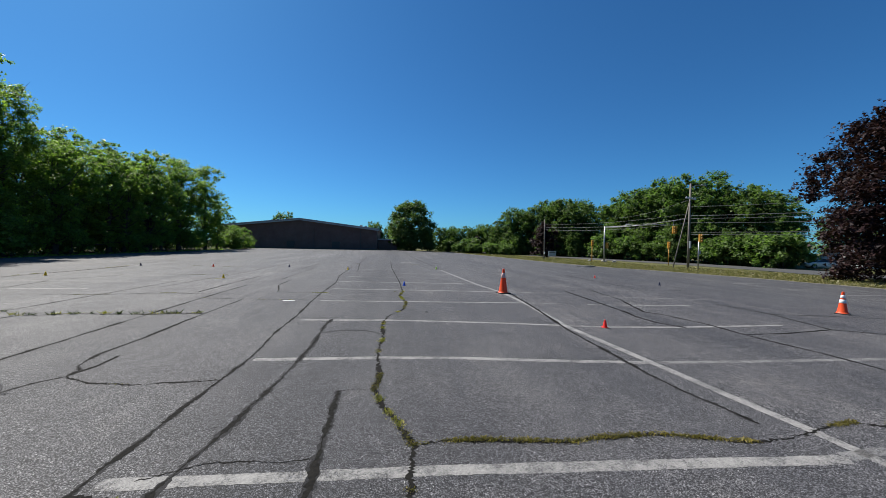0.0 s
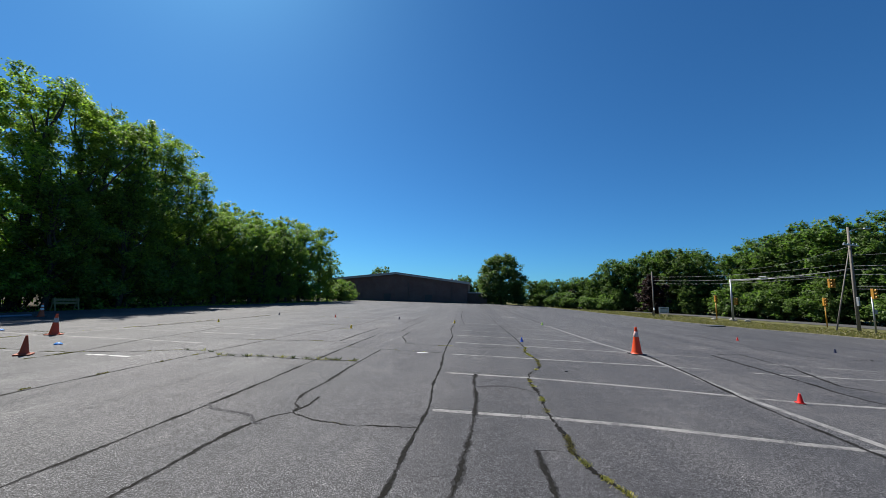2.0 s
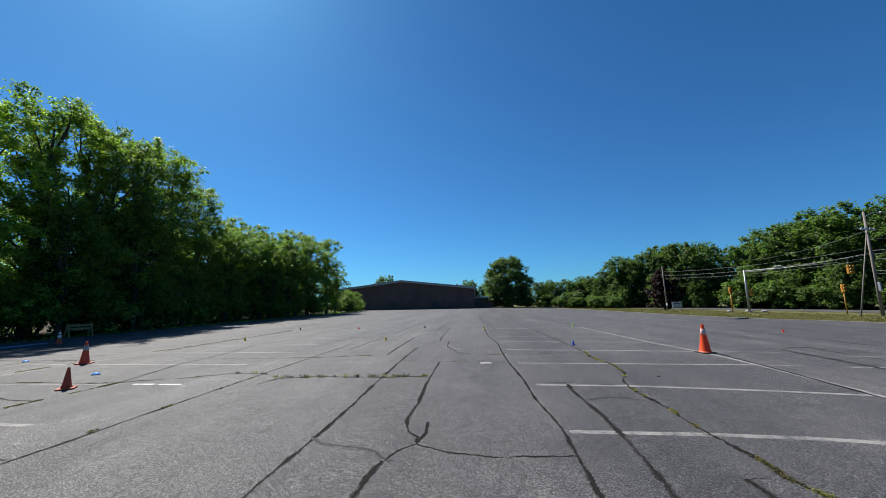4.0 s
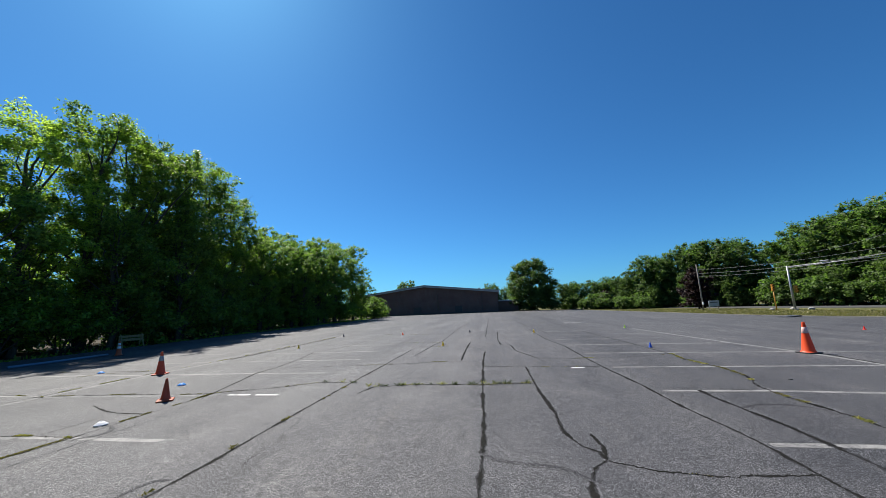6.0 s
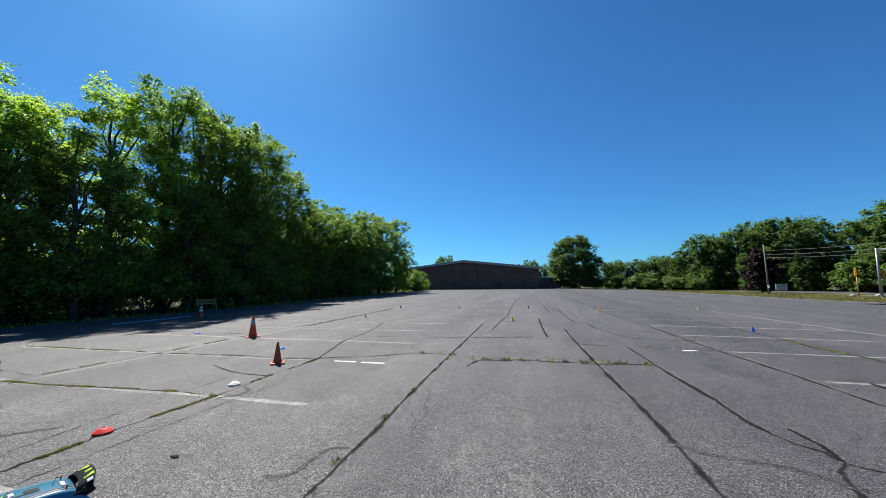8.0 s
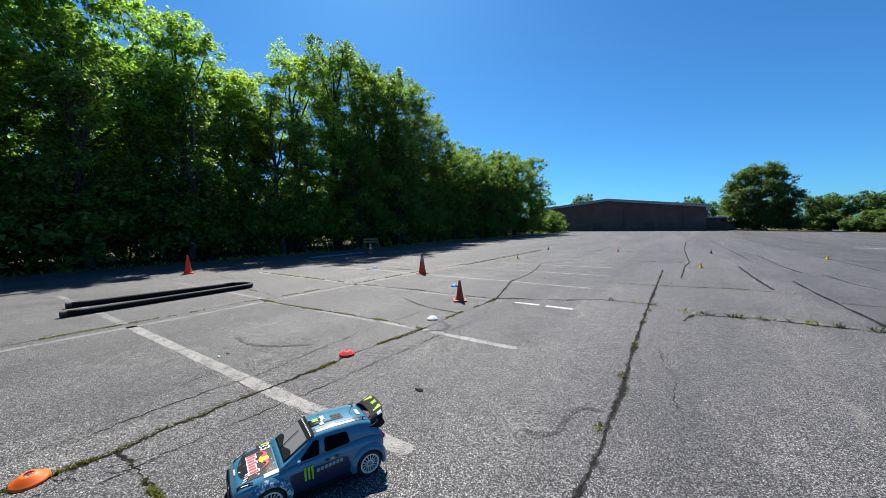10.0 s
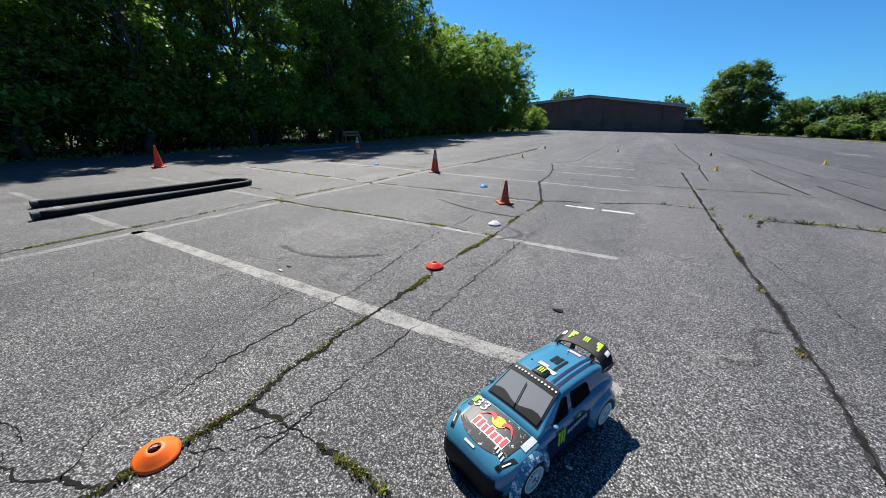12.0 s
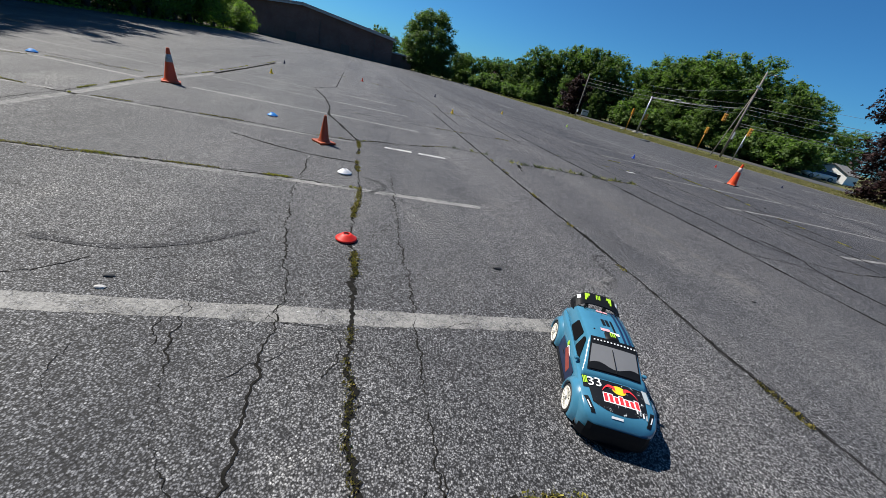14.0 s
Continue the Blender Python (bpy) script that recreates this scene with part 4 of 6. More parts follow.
        cloud.append((*c, rad, rad, rad * rng.uniform(0.6, 0.95)))
        if k % 3 == 0 or lobes < 30:
            s = stem[max(1, min(7, int(8 * (h * 0.72) / top)))]
            tube(limb_path(s, c, rng, 0.15, 5), [r0 * x for x in (0.36, 0.29, 0.23, 0.17, 0.11, 0.05)], 5, bm)
        tip = Vector(c) + Vector((rng.uniform(-1, 1), rng.uniform(-1, 1), rng.uniform(0.1, 1.0))) * rad * 1.15
        tube(limb_path(c, tip, rng, 0.08, 3), [r0 * x for x in (0.08, 0.06, 0.04, 0.02)], 3, bm)
    if full:
        for k in range(5):
            f = 0.12 + 0.76 * k / 4
            w = spread * full * (1.0 if f < 0.6 else 0.75)
            cloud.append((rng.uniform(-0.3, 0.3), rng.uniform(-0.3, 0.3), height * (crown_from + (0.9 - crown_from) * f), w, w, height * 0.16))
    part("trunk", bm, M_BARK, root, smooth=True)
    crown = new("crown", mesh_from_arrays("crown", leaf_cloud(nrng, cloud, leaves, size, clump), 3, material))
    crown.parent = root
    return root


def bush(name, height, spread, leaves, size, material, seed, label, group="", category="shrub"):
    rng, nrng = random.Random(seed), np.random.default_rng(seed)
    root = thing(name, Matrix(), label, category, group)
    bm = bmesh.new()
    cloud = []
    for k in range(7):
        ang = k * 2.4
        out = spread * rng.uniform(0.2, 0.6)
        c = (out * math.cos(ang), out * math.sin(ang), height * rng.uniform(0.25, 0.72))
        rad = spread * rng.uniform(0.38, 0.55)
        cloud.append((*c, rad, rad, height * 0.28))
        tube(limb_path((0.1 * math.cos(ang), 0.1 * math.sin(ang), -0.1), c, rng, 0.08, 4), [0.045, 0.04, 0.03, 0.02, 0.01], 5, bm)
    part("stem", bm, M_BARK, root, smooth=True)
    crown = new("foliage", mesh_from_arrays("foliage", leaf_cloud(nrng, cloud, leaves, size, 0.3), 3, material))
    crown.parent = root
    return root


def place(kinds, spots, rng):
    """Sets trees at spots (x, y, scale, kind): the kind itself first, then copies of it."""
    used = set()
    for x, y, s, kind in spots:
        m = Matrix.Translation((x, y, gz(x) - 0.05)) @ Matrix.Rotation(rng.uniform(0, 6.28), 4, "Z")
        src = kinds[kind]
        if kind not in used:
            used.add(kind)
            src.matrix_world = m @ Matrix.Diagonal((s, s, s, 1))
        else:
            ob = copy_thing(src, m)
            ob.scale = (s, s, s)


rng_t = random.Random(77)
WOOD = "trees along the edge of the lot"
edge_kinds = {
    "n": tree("deciduous_tree", 18.0, 5.0, 56000, 0.105, M_LEAF_SHADE, 10, "tall dense dark green deciduous tree at the lot's edge", WOOD, 52, 0.04, 0.25, 0.6, 0.42, 0.42, 0.27),
    "a": tree("deciduous_tree", 16.6, 4.4, 42000, 0.098, M_LEAF_DEEP, 11, "tall dark green deciduous tree at the lot's edge", WOOD, 50, 0.06, 0.23, 0.55, 0.40, 0.40, 0.27),
    "b": tree("deciduous_tree", 16.8, 4.6, 40000, 0.092, M_LEAF_OAK, 12, "tall mid green deciduous tree with an uneven crown", WOOD, 52, 0.07, 0.23, 0.25, 0.45, 0.55, 0.22),
    "c": tree("deciduous_tree", 13.2, 4.9, 38000, 0.105, M_LEAF_LIGHT, 13, "bright green deciduous tree full to the ground", WOOD, 19, 0.04, 0.17, 0.40, 0.52, 0.40, 0.34),
    "d": tree("deciduous_tree", 14.6, 3.2, 32000, 0.10, M_LEAF_OAK, 14, "narrow mid green tree with an uneven crown", WOOD, 36, 0.06, 0.24, 0.5, 0.52, 0.35, 0.34),
    "w": tree("deciduous_tree", 15.4, 4.0, 25000, 0.10, M_LEAF_SUN, 19, "airy yellow-green deciduous tree with open limbs", WOOD, 44, 0.10, 0.26, 0.0, 0.5, 0.5, 0.24),
    "e": tree("deciduous_tree", 16.0, 4.6, 9000, 0.21, M_LEAF_SHADE, 17, "dark green tree deeper in the wood", WOOD, 40, 0.12, 0.4),
    "y": tree("young_tree", 9.5, 2.2, 6200, 0.10, M_LEAF_DEEP, 18, "thin young tree at the edge of the wood", "young trees under the wood's edge", 26, 0.12, 0.3, 0.0, 0.5, 0.4),
    "u": bush("understory_shrub", 4.2, 2.6, 4600, 0.11, M_LEAF_DEEP, 15, "dark green understory shrub under the trees", "shrubs under the trees"),
    "v": bush("understory_shrub", 3.6, 2.4, 6000, 0.095, M_LEAF_SHADE, 16, "light green leafy shrub at the edge of the wood", "shrubs under the trees"),
}
spots = [
    (-28.0, -16, 0.95, "n"), (-27.8, -10, 0.98, "n"), (-28.2, -4.5, 0.98, "n"), (-27.8, 0.5, 0.96, "n"), (-28.0, 5.0, 0.90, "n"), (-28.2, 9.8, 0.80, "n"),
    (-28.4, 12.6, 0.82, "w"), (-29.6, 15.0, 0.84, "w"), (-27.9, 17.2, 1.0, "w"), (-27.7, 20.8, 1.0, "b"), (-28.0, 23.6, 1.0, "b"), (-27.8, 25.6, 1.0, "a"), (-27.7, 27.8, 1.0, "b"), (-28.0, 31.2, 1.02, "a"), (-28.0, 34.6, 0.90, "a"),
    (-27.4, 38.8, 0.82, "c"), (-29.6, 42.0, 0.97, "c"), (-27.2, 45.0, 0.86, "c"), (-29.4, 48.6, 1.0, "c"), (-27.4, 51.6, 0.90, "c"), (-29.8, 55.4, 1.06, "c"), (-27.6, 59.0, 0.94, "c"), (-29.4, 62.4, 1.0, "d"), (-27.2, 65.6, 0.98, "d"), (-27.0, 69.4, 0.66, "c"),
    (-26.0, 74.0, 0.36, "c"), (-26.4, 79.0, 0.34, "c"),
    (-46, -12, 1.0, "e"), (-46.5, 0, 1.0, "e"), (-46, 11, 0.8, "e"), (-46.5, 31, 0.8, "e"), (-47, 41, 0.85, "e"), (-46.5, 52, 0.85, "e"), (-46, 63, 0.9, "e"), (-46, 75, 0.9, "e"), (-44, 88, 0.7, "e"),
    (-34, -22, 1.0, "e"), (-28.5, -24, 1.0, "e"), (-29, -33, 1.0, "e"), (-34, -6, 1.1, "e"), (-34.5, 3, 1.05, "e"), (-33.4, -1.5, 1.05, "e"), (-33.4, 8.0, 0.85, "e"), (-33.6, -11, 1.05, "e"), (-34, 38, 0.72, "e"), (-33, 46, 0.8, "d"), (-33.5, 58, 0.9, "d"),
]
for k in range(34):
    y = -22 + k * 2.95
    kind = "v" if k in (11, 14, 17, 20, 23, 26, 28, 30, 32) else "u"
    spots.append((wood_x(y) - rng_t.uniform(1.6, 4.0), y + rng_t.uniform(-1, 1), rng_t.uniform(0.5, 1.15), kind))
for k in range(22):
    y = -16 + k * 3.9
    spots.append((wood_x(y) - rng_t.uniform(5.6, 7.5), y, rng_t.uniform(1.2, 1.6), "u"))
# thin young trees between the large ones
for k in range(24):
    y = -6 + k * 2.6 + rng_t.uniform(-0.9, 0.9)
    spots.append((wood_x(y) - rng_t.uniform(0.9, 3.6), y, rng_t.uniform(0.7, 1.15), "y"))
spots += [(-32.5, 13.0, 1.3, "u"), (-33.5, 16.5, 1.4, "u"), (-33.0, 20.0, 1.3, "u"), (-31.0, 15.0, 1.1, "v"), (-39.0, 16.0, 0.62, "e"), (-26.4, 9.0, 1.3, "u"), (-26.6, 12.6, 1.2, "v"), (-26.4, 15.8, 1.2, "v"), (-26.6, 19.0, 1.2, "v"), (-26.5, 23.0, 1.3, "u"), (-26.6, 27.0, 1.35, "u"), (-26.5, 31.0, 1.25, "u"), (-26.4, 4.5, 1.35, "u"), (-26.6, 0.0, 1.35, "u"), (-26.5, -5.0, 1.35, "u"), (-26.6, 76.5, 1.1, "u"), (-26.2, 80.0, 0.85, "u"), (-25.9, 73.5, 0.9, "u")]
place(edge_kinds, spots, rng_t)

FAR = "woods across the road"
far_kinds = {
    "m": tree("maple_tree", 13.4, 7.4, 70000, 0.16, M_LEAF_MID, 21, "round dense green maple beside the school building", "", 120, 0.05, 0.36, 0.86, 0.42, 0.06, 0.15),
    "f": tree("woodland_tree", 14.5, 5.4, 20000, 0.21, M_LEAF_FAR, 22, "green woodland tree in full leaf across the road", FAR, 46, 0.03, 0.36, 0.8, 0.55, 0.26, 0.27),
    "g": tree("woodland_tree", 14.0, 5.2, 20000, 0.21, M_LEAF_MID, 23, "light green woodland tree across the road", FAR, 46, 0.03, 0.36, 0.8, 0.55, 0.26, 0.27),
    "h": tree("woodland_tree", 15.0, 5.0, 20000, 0.21, M_LEAF_FAR, 24, "dark green woodland tree across the road", FAR, 46, 0.03, 0.36, 0.8, 0.55, 0.26, 0.27),
    "p": tree("copper_beech", 14.5, 8.2, 76000, 0.16, M_LEAF_RED, 25, "large dark purple copper beech by the road", "", 110, 0.04, 0.4, 0.75, 0.35, 0.3, 0.16),
    "q": tree("purple_plum_tree", 8.5, 3.8, 9000, 0.24, M_LEAF_RED, 26, "small purple-leaved tree in front of the woods", "", 30, 0.08),
    "s": bush("roadside_shrub", 3.4, 3.2, 5000, 0.18, M_LEAF_FAR, 27, "rounded green shrub at the far end of the lot", "shrubs at the far end"),
}
spots = [
    (9.2, 101, 1.0, "m"), (18.5, 106, 0.50, "g"), (21.5, 109, 0.5, "f"), (24.5, 109, 0.48, "h"), (5.0, 112, 0.5, "g"), (-1.5, 118, 0.6, "f"), (-30.5, 118, 0.75, "f"),
    (48.3, 23.0, 1.03, "p"), (38.0, 76.0, 0.9, "q"), (29.5, 107, 0.62, "q"),
    (22.5, 99, 0.7, "s"), (26.5, 98, 0.85, "s"), (31.0, 96, 0.9, "s"), (34.5, 93, 0.8, "s"), (14.5, 98, 0.7, "s"), (8.0, 98.5, 0.7, "s"),
]
# a belt of woods that rises to the right behind the road: its front edge and the height of its skyline
BELT = ((29, 117, 7.5), (36, 107.8, 10.2), (41, 101, 13.0), (47, 95.3, 15.0), (52, 90.2, 15.0), (55.5, 86.0, 13.6), (58, 82, 14.2), (59.5, 77, 15.6), (60.4, 70, 15.6), (61, 66, 15.8), (62.7, 62.3, 16.0), (64.2, 58.5, 15.4), (66, 54.5, 13.6), (66.7, 51, 11.6), (67.4, 47.5, 9.2))
k = 0
for (xa, ya, ha), (xb, yb, hb) in zip(BELT, BELT[1:]):
    n = max(1, round(math.hypot(xb - xa, yb - ya) / 3.9))
    for j in range(n):
        u = (j + 0.5) / n
        x, y, h = xa + (xb - xa) * u, ya + (yb - ya) * u, ha + (hb - ha) * u
        spots.append((x + rng_t.uniform(-0.8, 0.8), y + rng_t.uniform(-0.8, 0.8), h / 14.6 * rng_t.uniform(0.93, 1.06), "fhfgh"[k % 5]))
        if k % 2 == 0:
            spots.append((x + 6.5, y + 5.0, h / 14.6 * rng_t.uniform(0.95, 1.08), "hfg"[k % 3]))
        if k % 2 == 1:
            spots.append((x - 3.6, y - 2.6, h / 14.6 * rng_t.uniform(0.38, 0.55), "gfh"[k % 3]))
        k += 1
spots += [(98, 64, 0.7, "f"), (108, 66, 0.72, "h")]
for k in range(16):
    spots.append((-4.0 + 3.6 * k + rng_t.uniform(-1, 1), 122 + rng_t.uniform(-5, 5) - 0.12 * k * k, rng_t.uniform(0.42, 0.58), "fgh"[k % 3]))
for k in range(9):
    spots.append((20.5 + 3.0 * k, 104 - 0.9 * k + rng_t.uniform(-1, 1), rng_t.uniform(0.8, 1.35), "s"))
for k in range(12):
    y = 45.4 + k * 4.4
    spots.append((road_x(y) + 11 + rng_t.uniform(-1.0, 1.0), y, rng_t.uniform(1.0, 1.6), "s"))
for k in range(6):
    spots.append((47 + 2.5 * k, 8 + 5 * (k % 3), 0.8, "s"))
place(far_kinds, spots, rng_t)


# ---- school building ----
def school():
    y0, x0, x1, xm, eave, ridge = 95.0, -38.6, 0.2, -19.2, 5.65, 7.85
    root = thing("school_building", Matrix.Translation((xm, y0, -0.3)), "long low red-brick school gymnasium with a shallow gable", "building")
    w = (x1 - x0) / 2
    bm = bmesh.new()
    front = [(-w, 0, -0.1), (w, 0, -0.1), (w, 0, eave), (0, 0, ridge), (-w, 0, eave)]
    a = [bm.verts.new(p) for p in front]
    b = [bm.verts.new((p[0], 34, p[2])) for p in front]
    bm.faces.new(a)
    bm.faces.new(b[::-1])
    for k in (0, 1, 4):
        j = (k + 1) % 5
        bm.faces.new((a[k], b[k], b[j], a[j]))
    part("wall", bm, M_BRICK, root, "dark red brick wall")
    for s in (-1, 1):
        ang = math.degrees(math.atan2(ridge - eave, w))
        ln = math.hypot(w, ridge - eave) + 0.5
        mid = (s * (w / 2 + 0.2), 16.8, (eave + ridge) / 2 + 0.12)
        part("roof", one_box((ln, 35.4, 0.22), mid, (0, s * ang, 0), 0.02), M_ROOF, root, "grey membrane roof slope")
        part("fascia", one_box((ln, 0.14, 0.55), (mid[0], -0.62, mid[2] - 0.18), (0, s * ang, 0), 0.02), M_FASCIA, root, "pale grey metal fascia")
    for x in (-14.5, -2.2, 9.0):
        door = part("door", one_box((1.9, 0.14, 2.35), (x, -0.06, 1.1), (0, 0, 0), 0.02), M_STEELDOOR, root, "dark brown steel double door")
        part("door_frame", one_box((2.15, 0.10, 0.12), (x, -0.07, 2.36), (0, 0, 0), 0.01), M_BRICK, door)
    part("plinth", one_box((2 * w, 0.12, 0.75), (0, -0.03, 0.28), (0, 0, 0), 0.01), M_STEELDOOR, root, "dark painted base course")
    for x in (-16.5, 3.5, 15.2):
        part("downpipe", one_box((0.12, 0.12, eave - 0.3), (x, -0.09, eave / 2), (0, 0, 0), 0.01), M_STEELDOOR, root)
    wing = part("side_wing", one_box((5.2, 16, 3.0), (w + 2.62, 12, 1.5), (0, 0, 0), 0.02), M_BRICK, root, "low brick side wing")
    part("wing_roof", one_box((5.8, 16.6, 0.3), (w + 2.9, 12, 3.16), (0, 0, 0), 0.02), M_FASCIA, wing)
    for x, h in ((14.0, 1.1), (15.3, 0.9)):
        part("roof_vent", one_box((0.7, 0.7, h), (x, 14, ridge - 1.55 + h / 2), (0, 0, 0), 0.03), M_GALV, root)


school()


# ---- poles, signals, wires ----
def utility_pole():
    root = thing("utility_pole", Matrix.Translation((44.2, 43.2, gz(44.2))) @ Matrix.Scale(1.04, 4), "weathered wooden utility pole with a crossarm", "utility pole")
    part("pole", tube([(0, 0, -0.5), (0, 0, 5), (0.05, 0, 10.9)], [0.15, 0.13, 0.10], 12), M_POLE, root, smooth=True)
    part("crossarm", one_box((2.6, 0.13, 0.16), (0, -0.16, 8.95), (0, 0, 24), 0.012), M_FASCIA, root, "pale crossarm")
    for k in (-1.1, -0.45, 0.45, 1.1):
        bm = lathe([(0.0, 0), (0.05, 0.0), (0.055, 0.05), (0.035, 0.09), (0.05, 0.12), (0.0, 0.17)], 10)
        bmesh.ops.translate(bm, vec=(k * math.cos(radians(24)), -0.16 + k * math.sin(radians(24)), 9.03), verts=bm.verts)
        part("insulator", bm, M_FASCIA, root)
    part("cobra_lamp_arm", tube([(0, 0, 10.3), (1.0, 0.2, 10.75), (2.0, 0.4, 10.85)], 0.035, 8), M_GALV, root)
    part("lamp_head", one_box((0.7, 0.25, 0.14), (2.3, 0.44, 10.85), (0, 0, 10), 0.04), M_GALV, root)
    part("transformer_bracket", one_box((0.14, 0.3, 0.9), (0.0, -0.2, 3.0), (0, 0, 0), 0.02), M_GALV, root)
    return root


utility_pole()


def far_pole():
    root = thing("utility_pole", Matrix.Translation((34.2, 67.2, gz(34.2))) @ Matrix.Scale(0.75, 4), "dark wooden utility pole before the woods", "utility pole")
    part("pole", tube([(0, 0, -0.5), (0, 0, 5), (-0.1, 0, 10.4)], [0.16, 0.14, 0.11], 10), M_POLE, root, smooth=True)
    part("meter_box", one_box((0.25, 0.2, 0.6), (0, -0.2, 1.6), (0, 0, 0), 0.02), M_WHITE, root)


far_pole()


def guy_pole():
    root = thing("guy_pole", Matrix.Translation((40.8, 41.8, gz(40.8))), "thin leaning wooden brace pole beside the utility pole", "pole")
    part("pole", tube([(-0.1, 0, -0.3), (3.3, 1.33, 9.0)], [0.07, 0.045], 8), M_POLE, root, smooth=True)


guy_pole()


def signal_head(parent, at, turn, faces=3):
    """A traffic light: housing, visors and lenses."""
    m = pose(*at, 0, 0, turn)
    bm = one_box((0.34, 0.24, 0.34 * faces), (0, 0, 0), (0, 0, 0), 0.03)
    bmesh.ops.transform(bm, matrix=m, verts=bm.verts)
    head = part("signal_head", bm, M_YEL_SIGNAL, parent, "yellow traffic signal housing")
    for k in range(faces):
        z = (k - (faces - 1) / 2) * 0.33
        bm = lathe([(0.13, 0.0), (0.14, 0.16), (0.13, 0.16), (0.12, 0.0)], 14, True)
        bmesh.ops.transform(bm, matrix=m @ pose(0, -0.12, z, 90, 0, 0), verts=bm.verts)
        part("visor", bm, M_YEL_SIGNAL, head)
        bm = lathe([(0.0, 0.02), (0.08, 0.015), (0.115, 0.0)], 14)
        bmesh.ops.transform(bm, matrix=m @ pose(0, -0.125, z, 90, 0, 0), verts=bm.verts)
        part("lens", bm, M_BLACK, head)


def signal_posts():
    root = thing("traffic_signal_mast", Matrix.Translation((40.7, 57.2, gz(40.7))), "grey steel traffic signal mast with a long arm", "traffic light")
    part("post", tube([(0, 0, -0.2), (0, 0, 3), (0.0, 0, 6.15)], [0.15, 0.13, 0.10], 12), M_GALV, root, smooth=True)
    part("arm", tube([(0, 0, 6.0), (2.4, -4.5, 6.1), (4.8, -9.0, 6.2)], [0.06, 0.05, 0.035], 8), M_GALV, root, smooth=True)
    part("base_plate", one_box((0.5, 0.5, 0.06), (0, 0, 0.03), (0, 0, 0), 0.01), M_GALV, root)
    part("lamp_head", one_box((0.9, 0.24, 0.13), (1.9, -3.6, 6.35), (0, 0, -62), 0.04), M_GALV, root)
    signal_head(root, (0.35, -0.2, 2.9), 20)
    root = thing("traffic_signal_post", Matrix.Translation((38.9, 57.9, gz(38.9))), "yellow traffic signal on a short orange-yellow post", "traffic light")
    part("post", tube([(0, 0, -0.1), (0, 0, 2.9)], 0.07, 10), M_YEL_SIGNAL, root, smooth=True)
    signal_head(root, (0, 0, 3.2), -10)
    root = thing("traffic_signal_post", Matrix.Translation((43.0, 40.3, gz(43.0))), "yellow traffic signal on a grey post by the utility pole", "traffic light")
    part("post", tube([(0, 0, -0.1), (0, 0, 3.6)], 0.07, 10), M_GALV, root, smooth=True)
    signal_head(root, (0.1, -0.1, 3.9), 15)
    part("call_box", one_box((0.25, 0.2, 0.45), (0.15, 0, 2.1), (0, 0, 0), 0.02), M_GALV, root)
    root = thing("traffic_signal_post", Matrix.Translation((46.6, 49.6, gz(46.6))), "yellow traffic signal across the road", "traffic light")
    part("post", tube([(0, 0, -0.1), (0, 0, 2.8)], 0.06, 10), M_YEL_SIGNAL, root, smooth=True)
    signal_head(root, (0, 0, 3.1), 0)
    # the head that hangs from the span wire
    root = thing("hanging_traffic_signal", Matrix.Translation((43.69, 45.3, -0.02)), "yellow traffic signal hanging from the span wire", "traffic light")
    part("hanger", tube([(0, 0, 4.95), (0, 0, 5.89)], 0.025, 6), M_GALV, root)
    signal_head(root, (0, 0, 4.5), 10)
    signal_head(root, (0.35, 0.2, 4.5), 60)


signal_posts()


def wire(a, b, sag, r=0.022, name="overhead_wire"):
    pts = [Vector(a).lerp(Vector(b), k / 12) - Vector((0, 0, sag * 4 * (k / 12) * (1 - k / 12))) for k in range(13)]
    return tagged(link_mesh(name, tube(pts, r, 5), M_WIRE, True), "dark overhead cable strung between the poles", "cable", "overhead cables")


for dz, r, sag in ((7.5, 0.014, 0.35), (6.3, 0.025, 0.3), (5.93, 0.018, 0.35), (5.35, 0.018, 0.35), (4.1, 0.022, 0.2), (3.8, 0.018, 0.25)):
    wire((44.2, 43.1, dz), (66, 8, dz + 0.2), sag, r)
for dz, r in ((6.6, 0.014), (5.9, 0.018), (5.35, 0.014)):
    wire((44.2, 43.3, dz), (34.2, 67.2, dz * 0.9 + 0.3), 0.5, r)
wire((44.2, 43.3, 6.05), (40.7, 57.2, 5.2), 0.25, 0.03)
wire((44.2, 43.3, 8.5), (54, 75, 8.6), 0.6, 0.014)


def notice_board():
    root = thing("notice_board", pose(35.5, 66.4, gz(35.5), 0, 0, 25) @ Matrix.Scale(0.77, 4), "pale grey sign board on two posts", "sign")
    part("panel", one_box((2.9, 0.12, 1.25), (0, 0, 1.45), (0, 0, 0), 0.02), M_FASCIA, root)
    for x in (-1.25, 1.25):
        part("post", one_box((0.12, 0.12, 1.9), (x, 0.1, 0.85), (0, 0, 0), 0.01), M_POLE, root)
    part("lettering_bar", one_box((2.2, 0.02, 0.14), (0, -0.07, 1.7), (0, 0, 0), 0), M_BLACK, root)


notice_board()
root = thing("drain_grate", pose(27.9, 40.2, gz(27.9) + 0.02, 0, 0, 35), "dark iron storm drain frame at the lot's edge", "drain")
part("frame", one_box((3.0, 0.9, 0.10), (0, 0, 0.03), (0, 0, 0), 0.02), M_BLACK, root)
for k in range(9):
    part("bar", one_box((0.05, 0.8, 0.03), (-1.3 + k * 0.32, 0, 0.095), (0, 0, 0), 0), M_GALV, root)
for k, (x, y, s) in enumerate(((41.5, 58.4, 0.5), (42.1, 56.4, 0.4), (39.4, 59.5, 0.35))):
    bm = bmesh.new()
    bmesh.ops.create_icosphere(bm, subdivisions=2, radius=s)
